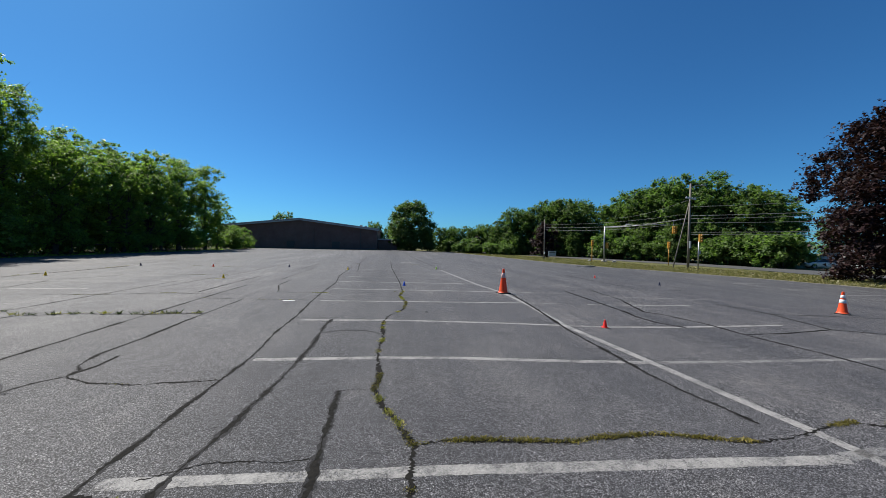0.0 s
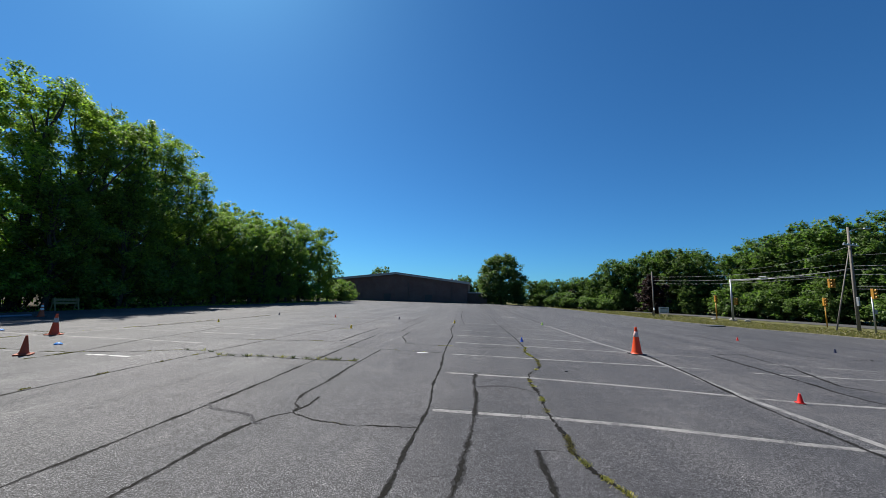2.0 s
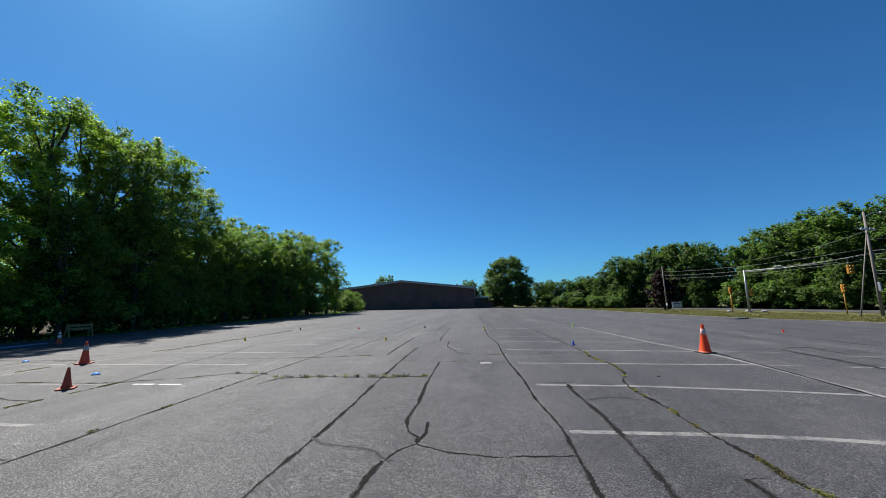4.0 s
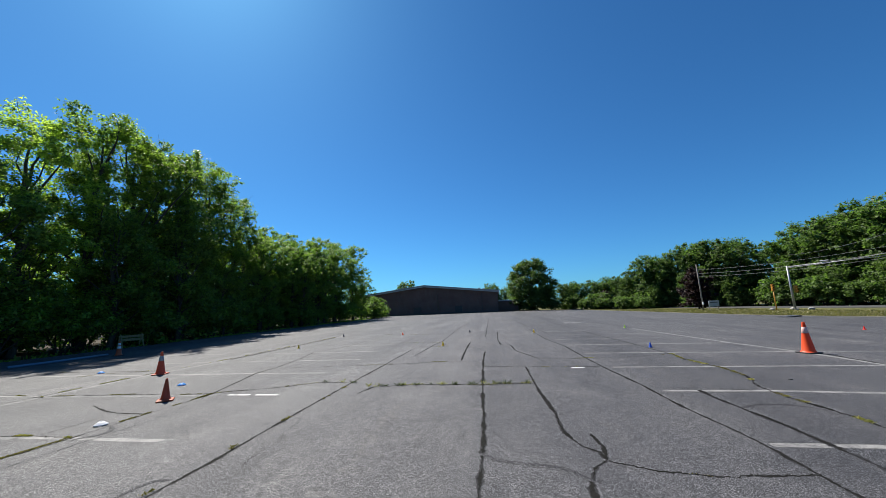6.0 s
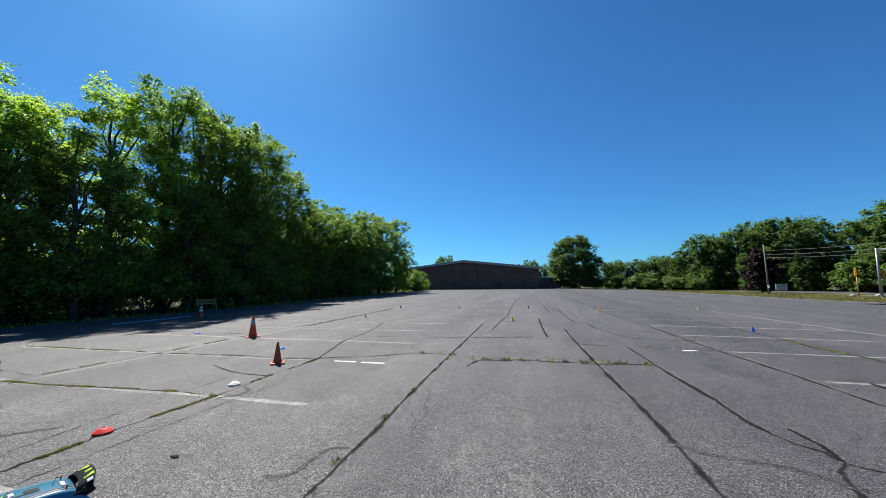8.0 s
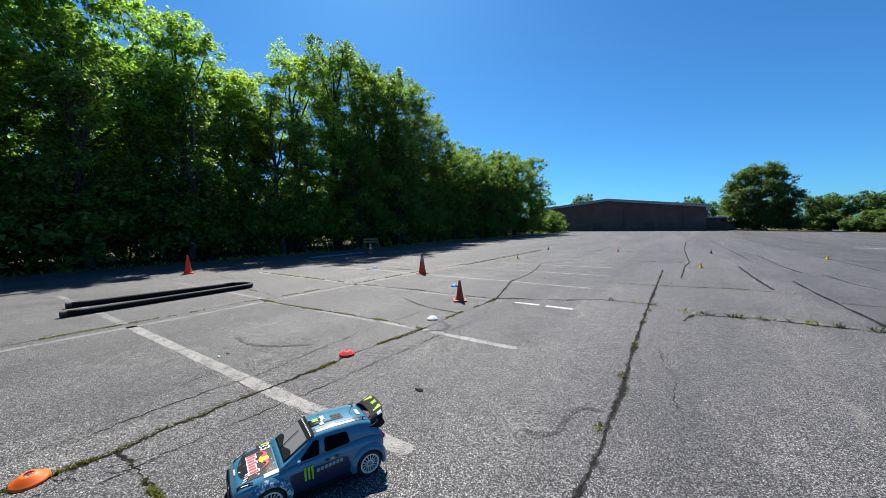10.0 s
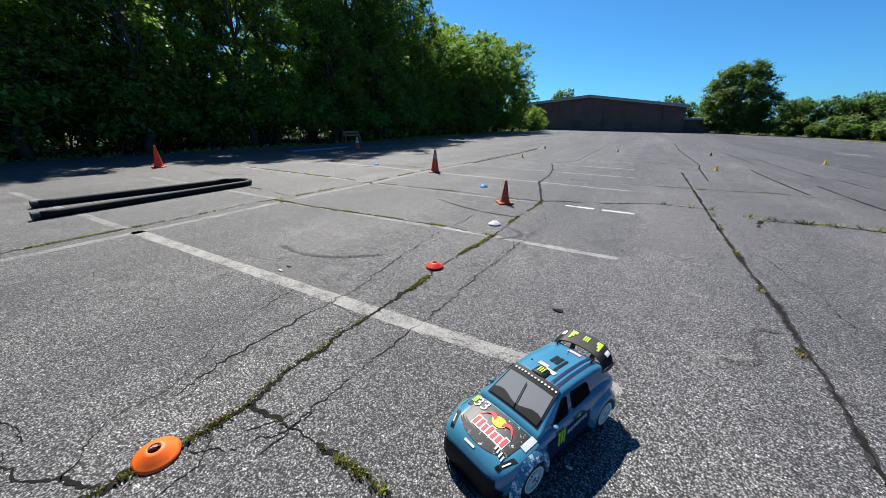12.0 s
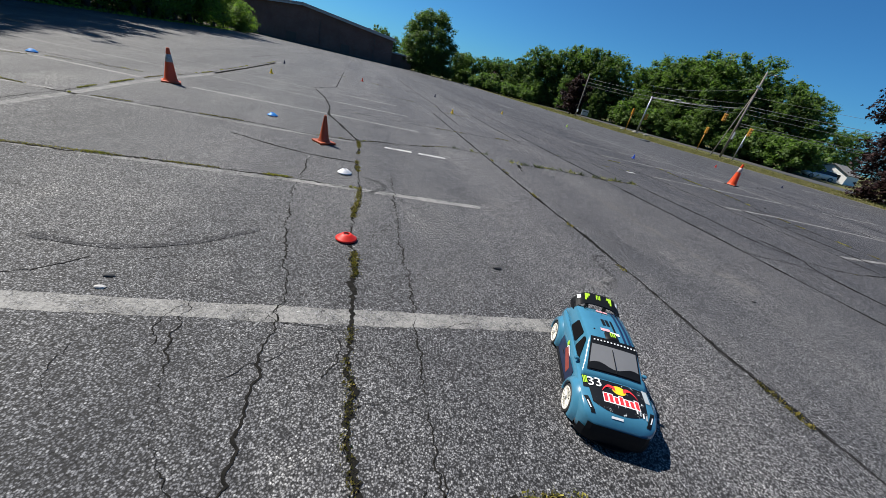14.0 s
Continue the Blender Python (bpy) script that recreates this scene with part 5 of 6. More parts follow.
    for v in bm.verts:
        v.co *= 1 + 0.25 * noise.noise(v.co * 2.2 + Vector((k * 5, 0, 0)))
        v.co.z *= 0.6
    bmesh.ops.translate(bm, vec=(x, y, gz(x) + 0.1), verts=bm.verts)
    tagged(link_mesh("boulder", bm, M_CONC), "pale grey boulder on the verge", "rock", "boulders on the verge")


# ---- vehicles and house in the distance ----
def loft(sections, close=True):
    """A skin over cross-sections with the same number of points."""
    bm = bmesh.new()
    rings = [[bm.verts.new(p) for p in s] for s in sections]
    n = len(rings[0])
    for a, b in zip(rings, rings[1:]):
        for k in range(n if close else n - 1):
            bm.faces.new((a[k], a[(k + 1) % n], b[(k + 1) % n], b[k]))
    if close:
        bm.faces.new(rings[0][::-1])
        bm.faces.new(rings[-1])
    bmesh.ops.recalc_face_normals(bm, faces=bm.faces)
    return bm


def road_wheel(parent, x, y, r, width, rim):
    bm = lathe([(r * 0.62, -width / 2), (r * 0.93, -width / 2), (r, -width * 0.36), (r, width * 0.36), (r * 0.93, width / 2), (r * 0.62, width / 2)], 20, True)
    m = pose(x, y, r, 90, 0, 0)
    bmesh.ops.transform(bm, matrix=m, verts=bm.verts)
    wheel = part("wheel", bm, M_TYRE, parent, smooth=False)
    bm = lathe([(0.0, 0.0), (r * 0.15, 0.01), (r * 0.5, -0.01), (r * 0.63, 0.03)], 16)
    bmesh.ops.transform(bm, matrix=m @ pose(0, 0, (width / 2) * (-1 if y > 0 else 1), 0 if y < 0 else 180, 0, 0), verts=bm.verts)
    part("rim", bm, rim, wheel)


def passenger_car(m, paint, label):
    """A station wagon or SUV about 4.6 m long; +x is ahead."""
    root = thing("car", m, label, "car")
    secs = []
    for x, hw, zb, zt in ((-2.3, 0.72, 0.45, 0.85), (-2.2, 0.86, 0.32, 0.98), (-1.0, 0.91, 0.28, 1.0), (0.6, 0.91, 0.28, 0.98), (1.3, 0.9, 0.28, 0.95), (2.0, 0.86, 0.3, 0.82), (2.3, 0.7, 0.4, 0.66)):
        secs.append([(x, -hw * 0.9, zb), (x, -hw, zb + 0.15), (x, -hw, zt - 0.12), (x, -hw * 0.9, zt), (x, hw * 0.9, zt), (x, hw, zt - 0.12), (x, hw, zb + 0.15), (x, hw * 0.9, zb)])
    part("body", loft(secs), paint, root)
    secs = []
    for x, hw, z in ((-2.15, 0.80, 1.0), (-1.85, 0.68, 1.5), (-0.6, 0.68, 1.6), (0.25, 0.67, 1.55), (1.1, 0.8, 0.98)):
        secs.append([(x, -0.82, 0.95), (x, -hw, z), (x, hw, z), (x, 0.82, 0.95)])
    part("cabin", loft(secs), M_GLASS, root, "dark glazed cabin")
    part("roof", one_box((2.3, 1.3, 0.07), (-0.75, 0, 1.6), (0, 0, 0), 0.03), paint, root)
    for x in (-1.45, 1.4):
        for y in (-0.84, 0.84):
            road_wheel(root, x, y, 0.34, 0.22, M_GALV)
    for y in (-0.6, 0.6):
        part("headlight", one_box((0.1, 0.36, 0.16), (2.2, y, 0.7), (0, 0, 0), 0.03), M_LAMP, root)
        part("tail_light", one_box((0.06, 0.25, 0.2), (-2.26, y, 0.8), (0, 0, 0), 0.02), M_RED, root)


passenger_car(pose(69.5, 46.0, gz(63), 0, 0, 150), M_WHITE, "white car parked by the white house")


def house():
    root = thing("house", pose(80, 50.0, gz(78), 0, 0, -75) @ Matrix.Scale(0.66, 4), "white clapboard house with a grey gabled roof", "house")
    bm = bmesh.new()
    prof = [(-4, 0), (4, 0), (4, 2.6), (0, 4.6), (-4, 2.6)]
    a, b = [bm.verts.new((x, -5, z - 0.2)) for x, z in prof], [bm.verts.new((x, 5, z - 0.2)) for x, z in prof]
    bm.faces.new(a)
    bm.faces.new(b[::-1])
    for k in (0, 1, 4):
        bm.faces.new((a[k], b[k], b[(k + 1) % 5], a[(k + 1) % 5]))
    part("wall", bm, M_CLAP, root)
    for s in (-1, 1):
        part("roof", one_box((4.9, 10.8, 0.16), (s * 2.1, 0, 3.5), (0, s * 26.6, 0), 0.02), M_SHINGLE, root)
    for x in (-2.2, 2.2):
        win = part("window", one_box((0.95, 0.08, 1.3), (x, -5.03, 1.4), (0, 0, 0), 0.01), M_GLASS, root)
        part("sill", one_box((1.15, 0.14, 0.08), (x, -5.06, 0.72), (0, 0, 0), 0.01), M_WHITE, win)
    part("door", one_box((0.95, 0.08, 2.05), (0, -5.03, 0.85), (0, 0, 0), 0.01), M_STEELDOOR, root)


house()


def box_truck():
    """A red cab with a pale box body, parked under the trees; +y is ahead."""
    root = thing("box_truck", pose(-23.6, -3.4, 0), "red truck with a pale box body parked in deep shade", "truck")
    secs = []
    for y, hw, z in ((2.28, 0.70, 0.80), (2.18, 0.82, 0.98), (1.2, 0.86, 1.1), (0.95, 0.8, 1.22), (0.55, 0.74, 1.68), (0.05, 0.74, 1.72)):
        secs.append([(-hw, y, 0.35), (-hw, y, z * 0.75), (-hw * 0.93, y, z), (hw * 0.93, y, z), (hw, y, z * 0.75), (hw, y, 0.35)])
    part("cab", loft(secs), M_TRUCKRED, root, "red cab, paint darkened for the deep shade")
    part("box_body", one_box((1.75, 3.4, 1.45), (0, -1.72, 1.16), (0, 0, 0), 0.04), M_TRUCKBOX, root, "blue-grey box body, paint darkened for the deep shade")
    for s in (-1, 1):
        part("side_window", one_box((0.02, 0.55, 0.34), (s * 0.79, 0.38, 1.42), (0, -s * 5, 0), 0.008), M_GLASS, root)
        part("headlight", one_box((0.28, 0.08, 0.16), (s * 0.55, 2.27, 0.78), (0, 0, 0), 0.02), M_LAMP, root)
        for y in (1.55, -2.2):
            bm = lathe([(0.2, -0.1), (0.3, -0.1), (0.33, -0.06), (0.33, 0.06), (0.3, 0.1), (0.2, 0.1)], 18, True)
            bmesh.ops.transform(bm, matrix=pose(s * 0.75, y, 0.33, 0, 90, 0), verts=bm.verts)
            wheel = part("wheel", bm, M_TYRE, root)
            bm = lathe([(0.0, 0.03), (0.2, 0.0)], 14)
            bmesh.ops.transform(bm, matrix=pose(s * 0.82, y, 0.33, 0, s * 90, 0), verts=bm.verts)
            part("hubcap", bm, M_GALV, wheel)
        part("mirror", one_box((0.1, 0.06, 0.16), (s * 0.9, 0.7, 1.3), (0, 0, 0), 0.01), M_BLACK, root)
    part("bumper", one_box((1.6, 0.12, 0.16), (0, 2.3, 0.5), (0, 0, 0), 0.03), M_CHROME, root, "chrome bumper")


box_truck()


# ---- cones and markers ----
def traffic_cone(m, h, body, bands, base_mat, label, group="traffic cones", band_mat=None, base=None):
    """A PVC cone on a square foot with feet, a rolled tip and sleeves at the given heights (shares of h)."""
    root = thing("traffic_cone", m, label, "traffic cone", group)
    b = base or 0.40 * h + 0.07
    r0, r1 = 0.17 * h + 0.015, 0.032 * h + 0.006
    bm = one_box((b, b, 0.03), (0, 0, 0.021), (0, 0, 0), 0.01)
    for sx in (-1, 1):
        for sy in (-1, 1):
            box(bm, (b * 0.16, b * 0.16, 0.012), (sx * b * 0.38, sy * b * 0.38, 0.006))
    part("base", bm, base_mat, root)
    rad = lambda z: r0 + (r1 - r0) * (z / h)
    prof = [(r0 * 1.14, 0.036), (r0 * 1.05, 0.05), (rad(0.09), 0.09), (rad(h * 0.5), h * 0.5), (rad(h * 0.97), h * 0.97), (r1 * 1.15, h * 0.985), (r1 * 1.0, h), (r1 * 0.6, h), (r1 * 0.6, h * 0.9)]
    part("body", lathe(prof, 28), body, root, smooth=True)
    for z0, z1 in bands:
        z0, z1 = z0 * h, z1 * h
        part("sleeve", lathe([(rad(z0), z0), (rad(z0) + 0.0035, z0 + 0.003), (rad(z1) + 0.0035, z1 - 0.003), (rad(z1), z1)], 28), band_mat or M_REFLECT, root, "dull white reflective sleeve", smooth=True)
    return root


traffic_cone(pose(9.1, 12.72, gz(9.1), 0, 0, 12), 0.91, M_ORANGE, ((0.64, 0.84),), M_RUBBER, "tall red-orange traffic cone with a faded pink-white sleeve and black foot", band_mat=M_PINK)
traffic_cone(pose(19.4, 9.5, gz(19.4), 0, 0, 30), 0.72, M_ORANGE, ((0.50, 0.66), (0.72, 0.86)), M_RUBBER, "orange traffic cone with two broad white sleeves")
traffic_cone(pose(-7.24, 7.39, 0, 0, 0, 38), 0.47, M_BROWNCONE, (), M_BROWNCONE, "plain orange traffic cone, scuffed, its backlit brown put into the colour", base=0.30)
traffic_cone(pose(-10.85, 10.7, 0, 0, 0, 20), 0.71, M_FADED, ((0.60, 0.82),), M_FADED, "faded orange traffic cone with a grey-white sleeve", base=0.36, band_mat=M_DULL)
traffic_cone(pose(-19.3, 16.4, 0, 0, 0, 5), 0.72, M_FADED, ((0.50, 0.66), (0.73, 0.88)), M_RUBBER, "faded orange cone with white sleeves in the trees' shade")
traffic_cone(pose(-18.85, 6.38, 0, 0, 0, 50), 0.70, M_ORANGE, (), M_ORANGE, "plain bright orange traffic cone near the trees")


def mini_cone(x, y, mat, label, h=0.17, lean=0.0):
    root = thing("marker_cone", pose(x, y, gz(x) + 0.006, lean, 0, random.Random(int(x * 31 + y * 7)).uniform(0, 90)), label, "marker cone", "small marker cones")
    part("base", one_box((0.13, 0.13, 0.012), (0, 0, 0.006), (0, 0, 0), 0.005), mat, root)
    part("body", lathe([(0.056, 0.012), (0.05, 0.02), (0.02, h * 0.93), (0.018, h), (0.010, h), (0.010, h * 0.9)], 18), mat, root, smooth=True)


for x, y, mat, word in ((9.74, 7.19, M_RED, "red"), (5.47, 14.72, M_BLUE, "royal blue"), (-10.8, 24.6, M_NAVY, "dark navy"), (-6.5, 24.5, M_ORANGE, "orange"), (-1.95, 24.9, M_NAVY, "dark navy"), (-2.6, 17.1, M_YELLOW, "yellow"),
                        (2.1, 23.2, M_YELLOW, "yellow"), (8.0, 25.2, M_LIME, "pale yellow"), (17.6, 20.9, M_RED, "red"), (19.35, 17.5, M_NAVY, "dark navy"), (-10.1, 17.6, M_YELLOW, "yellow")):
    mini_cone(x, y, mat, "small " + word + " plastic marker cone on the asphalt")


def disc_cone(x, y, mat, label, lean=(0, 0)):
    root = thing("marker_disc", pose(x, y, gz(x) + 0.012, lean[0], lean[1], 0), label, "marker disc", "low marker discs")
    prof = [(0.098, 0.0), (0.1, 0.006), (0.088, 0.014), (0.07, 0.028), (0.045, 0.048), (0.03, 0.055), (0.026, 0.052), (0.026, 0.046), (0.043, 0.043), (0.068, 0.022), (0.095, 0.0)]
    part("disc", lathe(prof, 30), mat, root, smooth=True)


disc_cone(-6.66, 0.95, M_BRIGHT, "bright orange flexible marker disc beside a crack", (3, 6))
disc_cone(-6.73, 3.72, M_RED, "red marker disc beside a grassy crack")
disc_cone(-6.82, 5.77, M_WHITE_PL, "white plastic marker disc beside a crack")
disc_cone(-8.38, 8.97, M_SKY, "sky blue marker disc near a cone")
disc_cone(-13.5, -1.06, M_YELLOW, "yellow plastic marker disc on the asphalt")
disc_cone(-13.75, 1.01, M_LIME, "pale lime marker disc")
disc_cone(-13.6, 11.1, M_SKY, "blue marker disc near the shade")
disc_cone(-22.5, -3.6, M_SKY, "blue marker disc in the shade")


def drain_pipe():
    """A black plastic pipe bent to a narrow U on the asphalt."""
    r = 0.062
    a0, a1, b1, b0 = (-13.08, 2.12), (-13.30, 5.62), (-14.02, 5.72), (-14.20, 2.38)
    pts = [(a0[0] + (a1[0] - a0[0]) * k / 12, a0[1] + (a1[1] - a0[1]) * k / 12, r + 0.004) for k in range(13)]
    mx, my, half = (a1[0] + b1[0]) / 2, (a1[1] + b1[1]) / 2, (a1[0] - b1[0]) / 2
    pts += [(mx + half * math.cos(t), my + 0.36 * math.sin(t), r + 0.004) for t in np.linspace(0.15, math.pi - 0.15, 14)]
    pts += [(b1[0] + (b0[0] - b1[0]) * k / 12, b1[1] + (b0[1] - b1[1]) * k / 12, r + 0.004) for k in range(13)]
    root = thing("drain_pipe", Matrix(), "matte black plastic pipe bent to a long narrow loop", "pipe")
    part("pipe", tube(pts, r, 16), M_PIPE, root, smooth=True)
    for p in (pts[0], pts[-1]):
        part("pipe_end", tube([(p[0], p[1] - 0.04, p[2]), (p[0], p[1] + 0.05, p[2])], r + 0.006, 16), M_RUBBER, root)


drain_pipe()
tagged(link_mesh("blue_pipe", tube([(-20.0, 12.6, 0.06), (-20.05, 14.6, 0.055), (-20.2, 16.6, 0.06)], 0.055, 10), M_BLUEPIPE, True), "pale blue plastic pipe lying in the shade", "pipe")
root = thing("wooden_barricade", pose(-24.4, 21.4, 0, 0, 0, 75), "raw pine barricade of boards before the trees", "barricade")
for z in (0.72, 0.5):
    part("rail", one_box((1.4, 0.04, 0.15), (0, 0, z), (0, 0, 0), 0.006), M_PLY, root)
for x in (-0.6, 0.6):
    for s in (-1, 1):
        part("leg", one_box((0.07, 0.04, 0.92), (x, s * 0.16, 0.42), (s * 20, 0, 0), 0.004), M_PLY, root)

# loose crumbs of asphalt and pebbles
for k, (x, y, s, mat, word) in enumerate(((-5.29, 3.43, 0.034, M_STONE, "flat black chip of asphalt"), (-8.14, 2.89, 0.022, M_STONE, "dark chip of asphalt"), (-8.12, 2.76, 0.02, M_PEBBLE, "small pale pebble"),
                                         (5.9, 8.9, 0.03, M_STONE, "dark chip of asphalt"), (-4.9, 1.9, 0.012, M_PEBBLE, "small pale pebble"), (-2.1, 3.2, 0.02, M_STONE, "dark chip of asphalt"))):
    bm = bmesh.new()
    bmesh.ops.create_icosphere(bm, subdivisions=2, radius=s)
    for v in bm.verts:
        v.co *= 1 + 0.35 * noise.noise(v.co * 40 + Vector((k * 3, 0, 0)))
        v.co = Vector((v.co.x * 1.5, v.co.y * 0.8, v.co.z * 0.5))
    bmesh.ops.translate(bm, vec=(x, y, gz(x) + s * 0.3), verts=bm.verts)
    tagged(link_mesh("stone_chip", bm, mat), word + " lying on the lot", "stone", "loose stone chips")


# ---- the model rally car ----
M_CARBLUE = plain("car_sky_blue_lexan", (0.042, 0.165, 0.26), 0.22, vary=0.1, scale=6, coat=0.8)
M_CARDARK = plain("car_black_lexan", (0.007, 0.008, 0.010), 0.5, vary=0.25, scale=10, spec=0.14)
M_OPENING = plain("window_opening_shade", (0.004, 0.004, 0.005), 0.9, vary=0.2, spec=0.08)
M_CARNAVY = plain("car_navy_stripe_and_shade", (0.012, 0.022, 0.06), 0.3, vary=0.1)
M_SCREEN = plain("car_smoked_screen", (0.17, 0.172, 0.178), 0.12, vary=0.06, scale=4, coat=0.8)
M_RIM = plain("wheel_cream_plastic", (0.72, 0.70, 0.63), 0.4, vary=0.06)
M_GREEN = plain("decal_green", (0.35, 0.62, 0.03), 0.6, spec=0.3, vary=0.05)
M_DRED = plain("decal_red", (0.70, 0.03, 0.04), 0.6, spec=0.3, vary=0.05)
M_DYEL = plain("decal_yellow", (0.80, 0.50, 0.02), 0.6, spec=0.3, vary=0.05)
M_DWHITE = plain("decal_white", (0.75, 0.76, 0.78), 0.6, spec=0.3, vary=0.05)
M_DPINK = plain("decal_pink", (0.72, 0.35, 0.38), 0.4, vary=0.08)
M_DBROWN = plain("decal_maroon", (0.25, 0.05, 0.04), 0.4, vary=0.08)



def splatter(name, under, share):
    """Lexan with a printed white splatter, torn at its edges."""
    m = Mat(name)
    spots = m.math("ADD", m.noise(26, 6, 0.75), m.math("MULTIPLY", m.noise(95, 3, 0.6), 0.25))
    m.color(m.mix(m.ramp(spots, (share, (0, 0, 0)), (share + 0.05, (1, 1, 1))), under, (0.62, 0.68, 0.72)))
    m.set(0.45, 0, 0.25)
    return m.m


M_HOOD = splatter("hood_black_splatter", (0.007, 0.008, 0.010), 0.74)
M_SPLASH = splatter("fender_white_splatter", (0.042, 0.165, 0.26), 0.62)

# stations along the body: x, half width, sill, shoulder, crown
ST = np.array(((-0.430, 0.150, 0.135, 0.195, 0.205), (-0.412, 0.190, 0.100, 0.226, 0.236), (-0.30, 0.208, 0.045, 0.236, 0.243), (-0.10, 0.198, 0.038, 0.230, 0.236), (0.10, 0.198, 0.038, 0.222, 0.232),
               (0.20, 0.202, 0.038, 0.216, 0.230), (0.30, 0.208, 0.042, 0.207, 0.224), (0.39, 0.205, 0.045, 0.195, 0.212), (0.445, 0.192, 0.045, 0.178, 0.192), (0.476, 0.165, 0.046, 0.152, 0.162), (0.490, 0.125, 0.05, 0.128, 0.134)))


def body_at(x):
    return [float(np.interp(x, ST[:, 0], ST[:, k])) for k in range(1, 5)]


def top_z(x, y):
    hw, _, zs, zc = body_at(x)
    return zc - (zc - zs) * min(1.0, abs(y) / (hw * 0.94)) ** 3


# greenhouse: x, half width at the roof, roof height
GH = np.array(((-0.41, 0.170, 0.236), (-0.335, 0.146, 0.318), (-0.25, 0.146, 0.334), (-0.10, 0.145, 0.342), (0.03, 0.142, 0.338), (0.24, 0.180, 0.222)))


def roof_at(x):
    return float(np.interp(x, GH[:, 0], GH[:, 1])), float(np.interp(x, GH[:, 0], GH[:, 2]))


def roof_z(x, y):
    hw, z = roof_at(x)
    return z + 0.008 * (1 - min(1, abs(y) / hw) ** 2)


def draped(outline, height, lift, n=10):
    """A thin patch over a curved skin: outline(u, v) gives (x, y) for u, v from 0 to 1."""
    bm = bmesh.new()
    grid = [[bm.verts.new((*(p := outline(i / n, j / n)), height(*p) + lift)) for j in range(n + 1)] for i in range(n + 1)]
    for i in range(n):
        for j in range(n):
            bm.faces.new((grid[i][j], grid[i + 1][j], grid[i + 1][j + 1], grid[i][j + 1]))
    bmesh.ops.recalc_face_normals(bm, faces=bm.faces)
    if sum(f.normal.z for f in bm.faces) < 0:
        bmesh.ops.reverse_faces(bm, faces=bm.faces)
    return bm


def rect(x0, x1, y0, y1, skew=0.0):
    return lambda u, v: (x0 + (x1 - x0) * u + skew * v, y0 + (y1 - y0) * v)


def disc(x, y, rx, ry):
    return lambda u, v: (x + rx * math.sqrt(u) * math.cos(6.2832 * v), y + ry * math.sqrt(u) * math.sin(6.2832 * v))


def rally_car(m):
    root = thing("model_rally_car", m, "large sky blue model rally car with cream wheels and black wing", "toy car")
    # lower body
    secs = []
    for x in np.linspace(-0.430, 0.488, 40):
        hw, zb, zs, zc = body_at(x)
        right = [(hw * 0.86, zb), (hw * 0.97, zb + 0.012), (hw, zb + 0.35 * (zs - zb)), (hw * 0.99, zb + 0.72 * (zs - zb)), (hw * 0.965, zs - 0.008)]
        top = [(hw * 0.92 * s, top_z(x, hw * 0.92 * s)) for s in (1.0, 0.8, 0.55, 0.25, 0.0)]
        half = right + top
        secs.append([(x, y, z) for y, z in half] + [(x, -y, z) for y, z in half[-2::-1]])
    body = part("body", loft(secs), M_CARBLUE, root, "sky blue body shell", smooth=True)
    # greenhouse
    secs = []
    for x in np.linspace(-0.41, 0.24, 30):
        hw, z = roof_at(x)
        base_w = 0.186 if x < 0.15 else 0.18
        zb = body_at(x)[2] - 0.012
        half = [(base_w, zb), (base_w * 0.6 + hw * 0.4, zb + 0.42 * (z - zb)), (hw * 1.02, z - 0.012 * (z > 0.25)), (hw * 0.94, roof_z(x, hw * 0.94)), (hw * 0.5, roof_z(x, hw * 0.5)), (0.0, roof_z(x, 0))]
        secs.append([(x, y, zz) for y, zz in half] + [(x, -y, zz) for y, zz in half[-2::-1]])
    part("cabin", loft(secs), M_CARBLUE, root, "sky blue cabin shell", smooth=True)
    # windscreen with its black border, and wiper
    scr = lambda x, y: float(np.interp(x, (0.03, 0.24), (0.338, 0.222))) + 0.008 * (1 - min(1, abs(y) / 0.17) ** 2)
    part("windscreen_border", draped(lambda u, v: (0.210 - 0.184 * u, (2 * v - 1) * (0.152 - 0.020 * u)), scr, 0.004), M_CARDARK, root, "black windscreen surround")
    part("windscreen", draped(lambda u, v: (0.202 - 0.130 * u, (2 * v - 1) * (0.143 - 0.016 * u)), scr, 0.007), M_SCREEN, root, "silvery smoked windscreen")
    part("dash_shade", draped(lambda u, v: (0.206 - (0.030 + 0.012 * math.sin(9 * v)) * u, (2 * v - 1) * 0.143), scr, 0.009), M_CARDARK, root)
    wip = tube([(0.206, 0.01, scr(0.206, 0.01) + 0.012), (0.17, 0.004, scr(0.17, 0) + 0.014), (0.090, -0.012, scr(0.090, 0) + 0.013)], 0.0022, 6)
    part("wiper", wip, M_CARDARK, root)
    for k in range(13):
        y = -0.118 + k * 0.0197
        part("screen_letter_bar", draped(rect(0.044, 0.051, y, y + 0.009), scr, 0.0075, 2), M_DWHITE, root)
    # side and rear windows
    def side_y(z):
        return 0.186 - 0.040 * (z - 0.215) / 0.115 + 0.0022

    for s in (-1, 1):
        # black plates stand in for the shade seen through the open windows
        for shape in (((0.128, 0.238), (0.118, 0.232), (0.022, 0.234), (0.012, 0.242), (0.006, 0.308), (0.014, 0.317), (0.030, 0.318), (0.042, 0.313)), ((-0.022, 0.246), (-0.032, 0.237), (-0.170, 0.242), (-0.182, 0.250), (-0.172, 0.300), (-0.158, 0.312), (-0.034, 0.317), (-0.026, 0.309))):
            pts = [(x, s * side_y(z), z) for x, z in shape]
            part("side_window", poly_plate(pts, 0.002, (0, s, 0.35)), M_OPENING, root, "black plate painting the shade inside an open window")
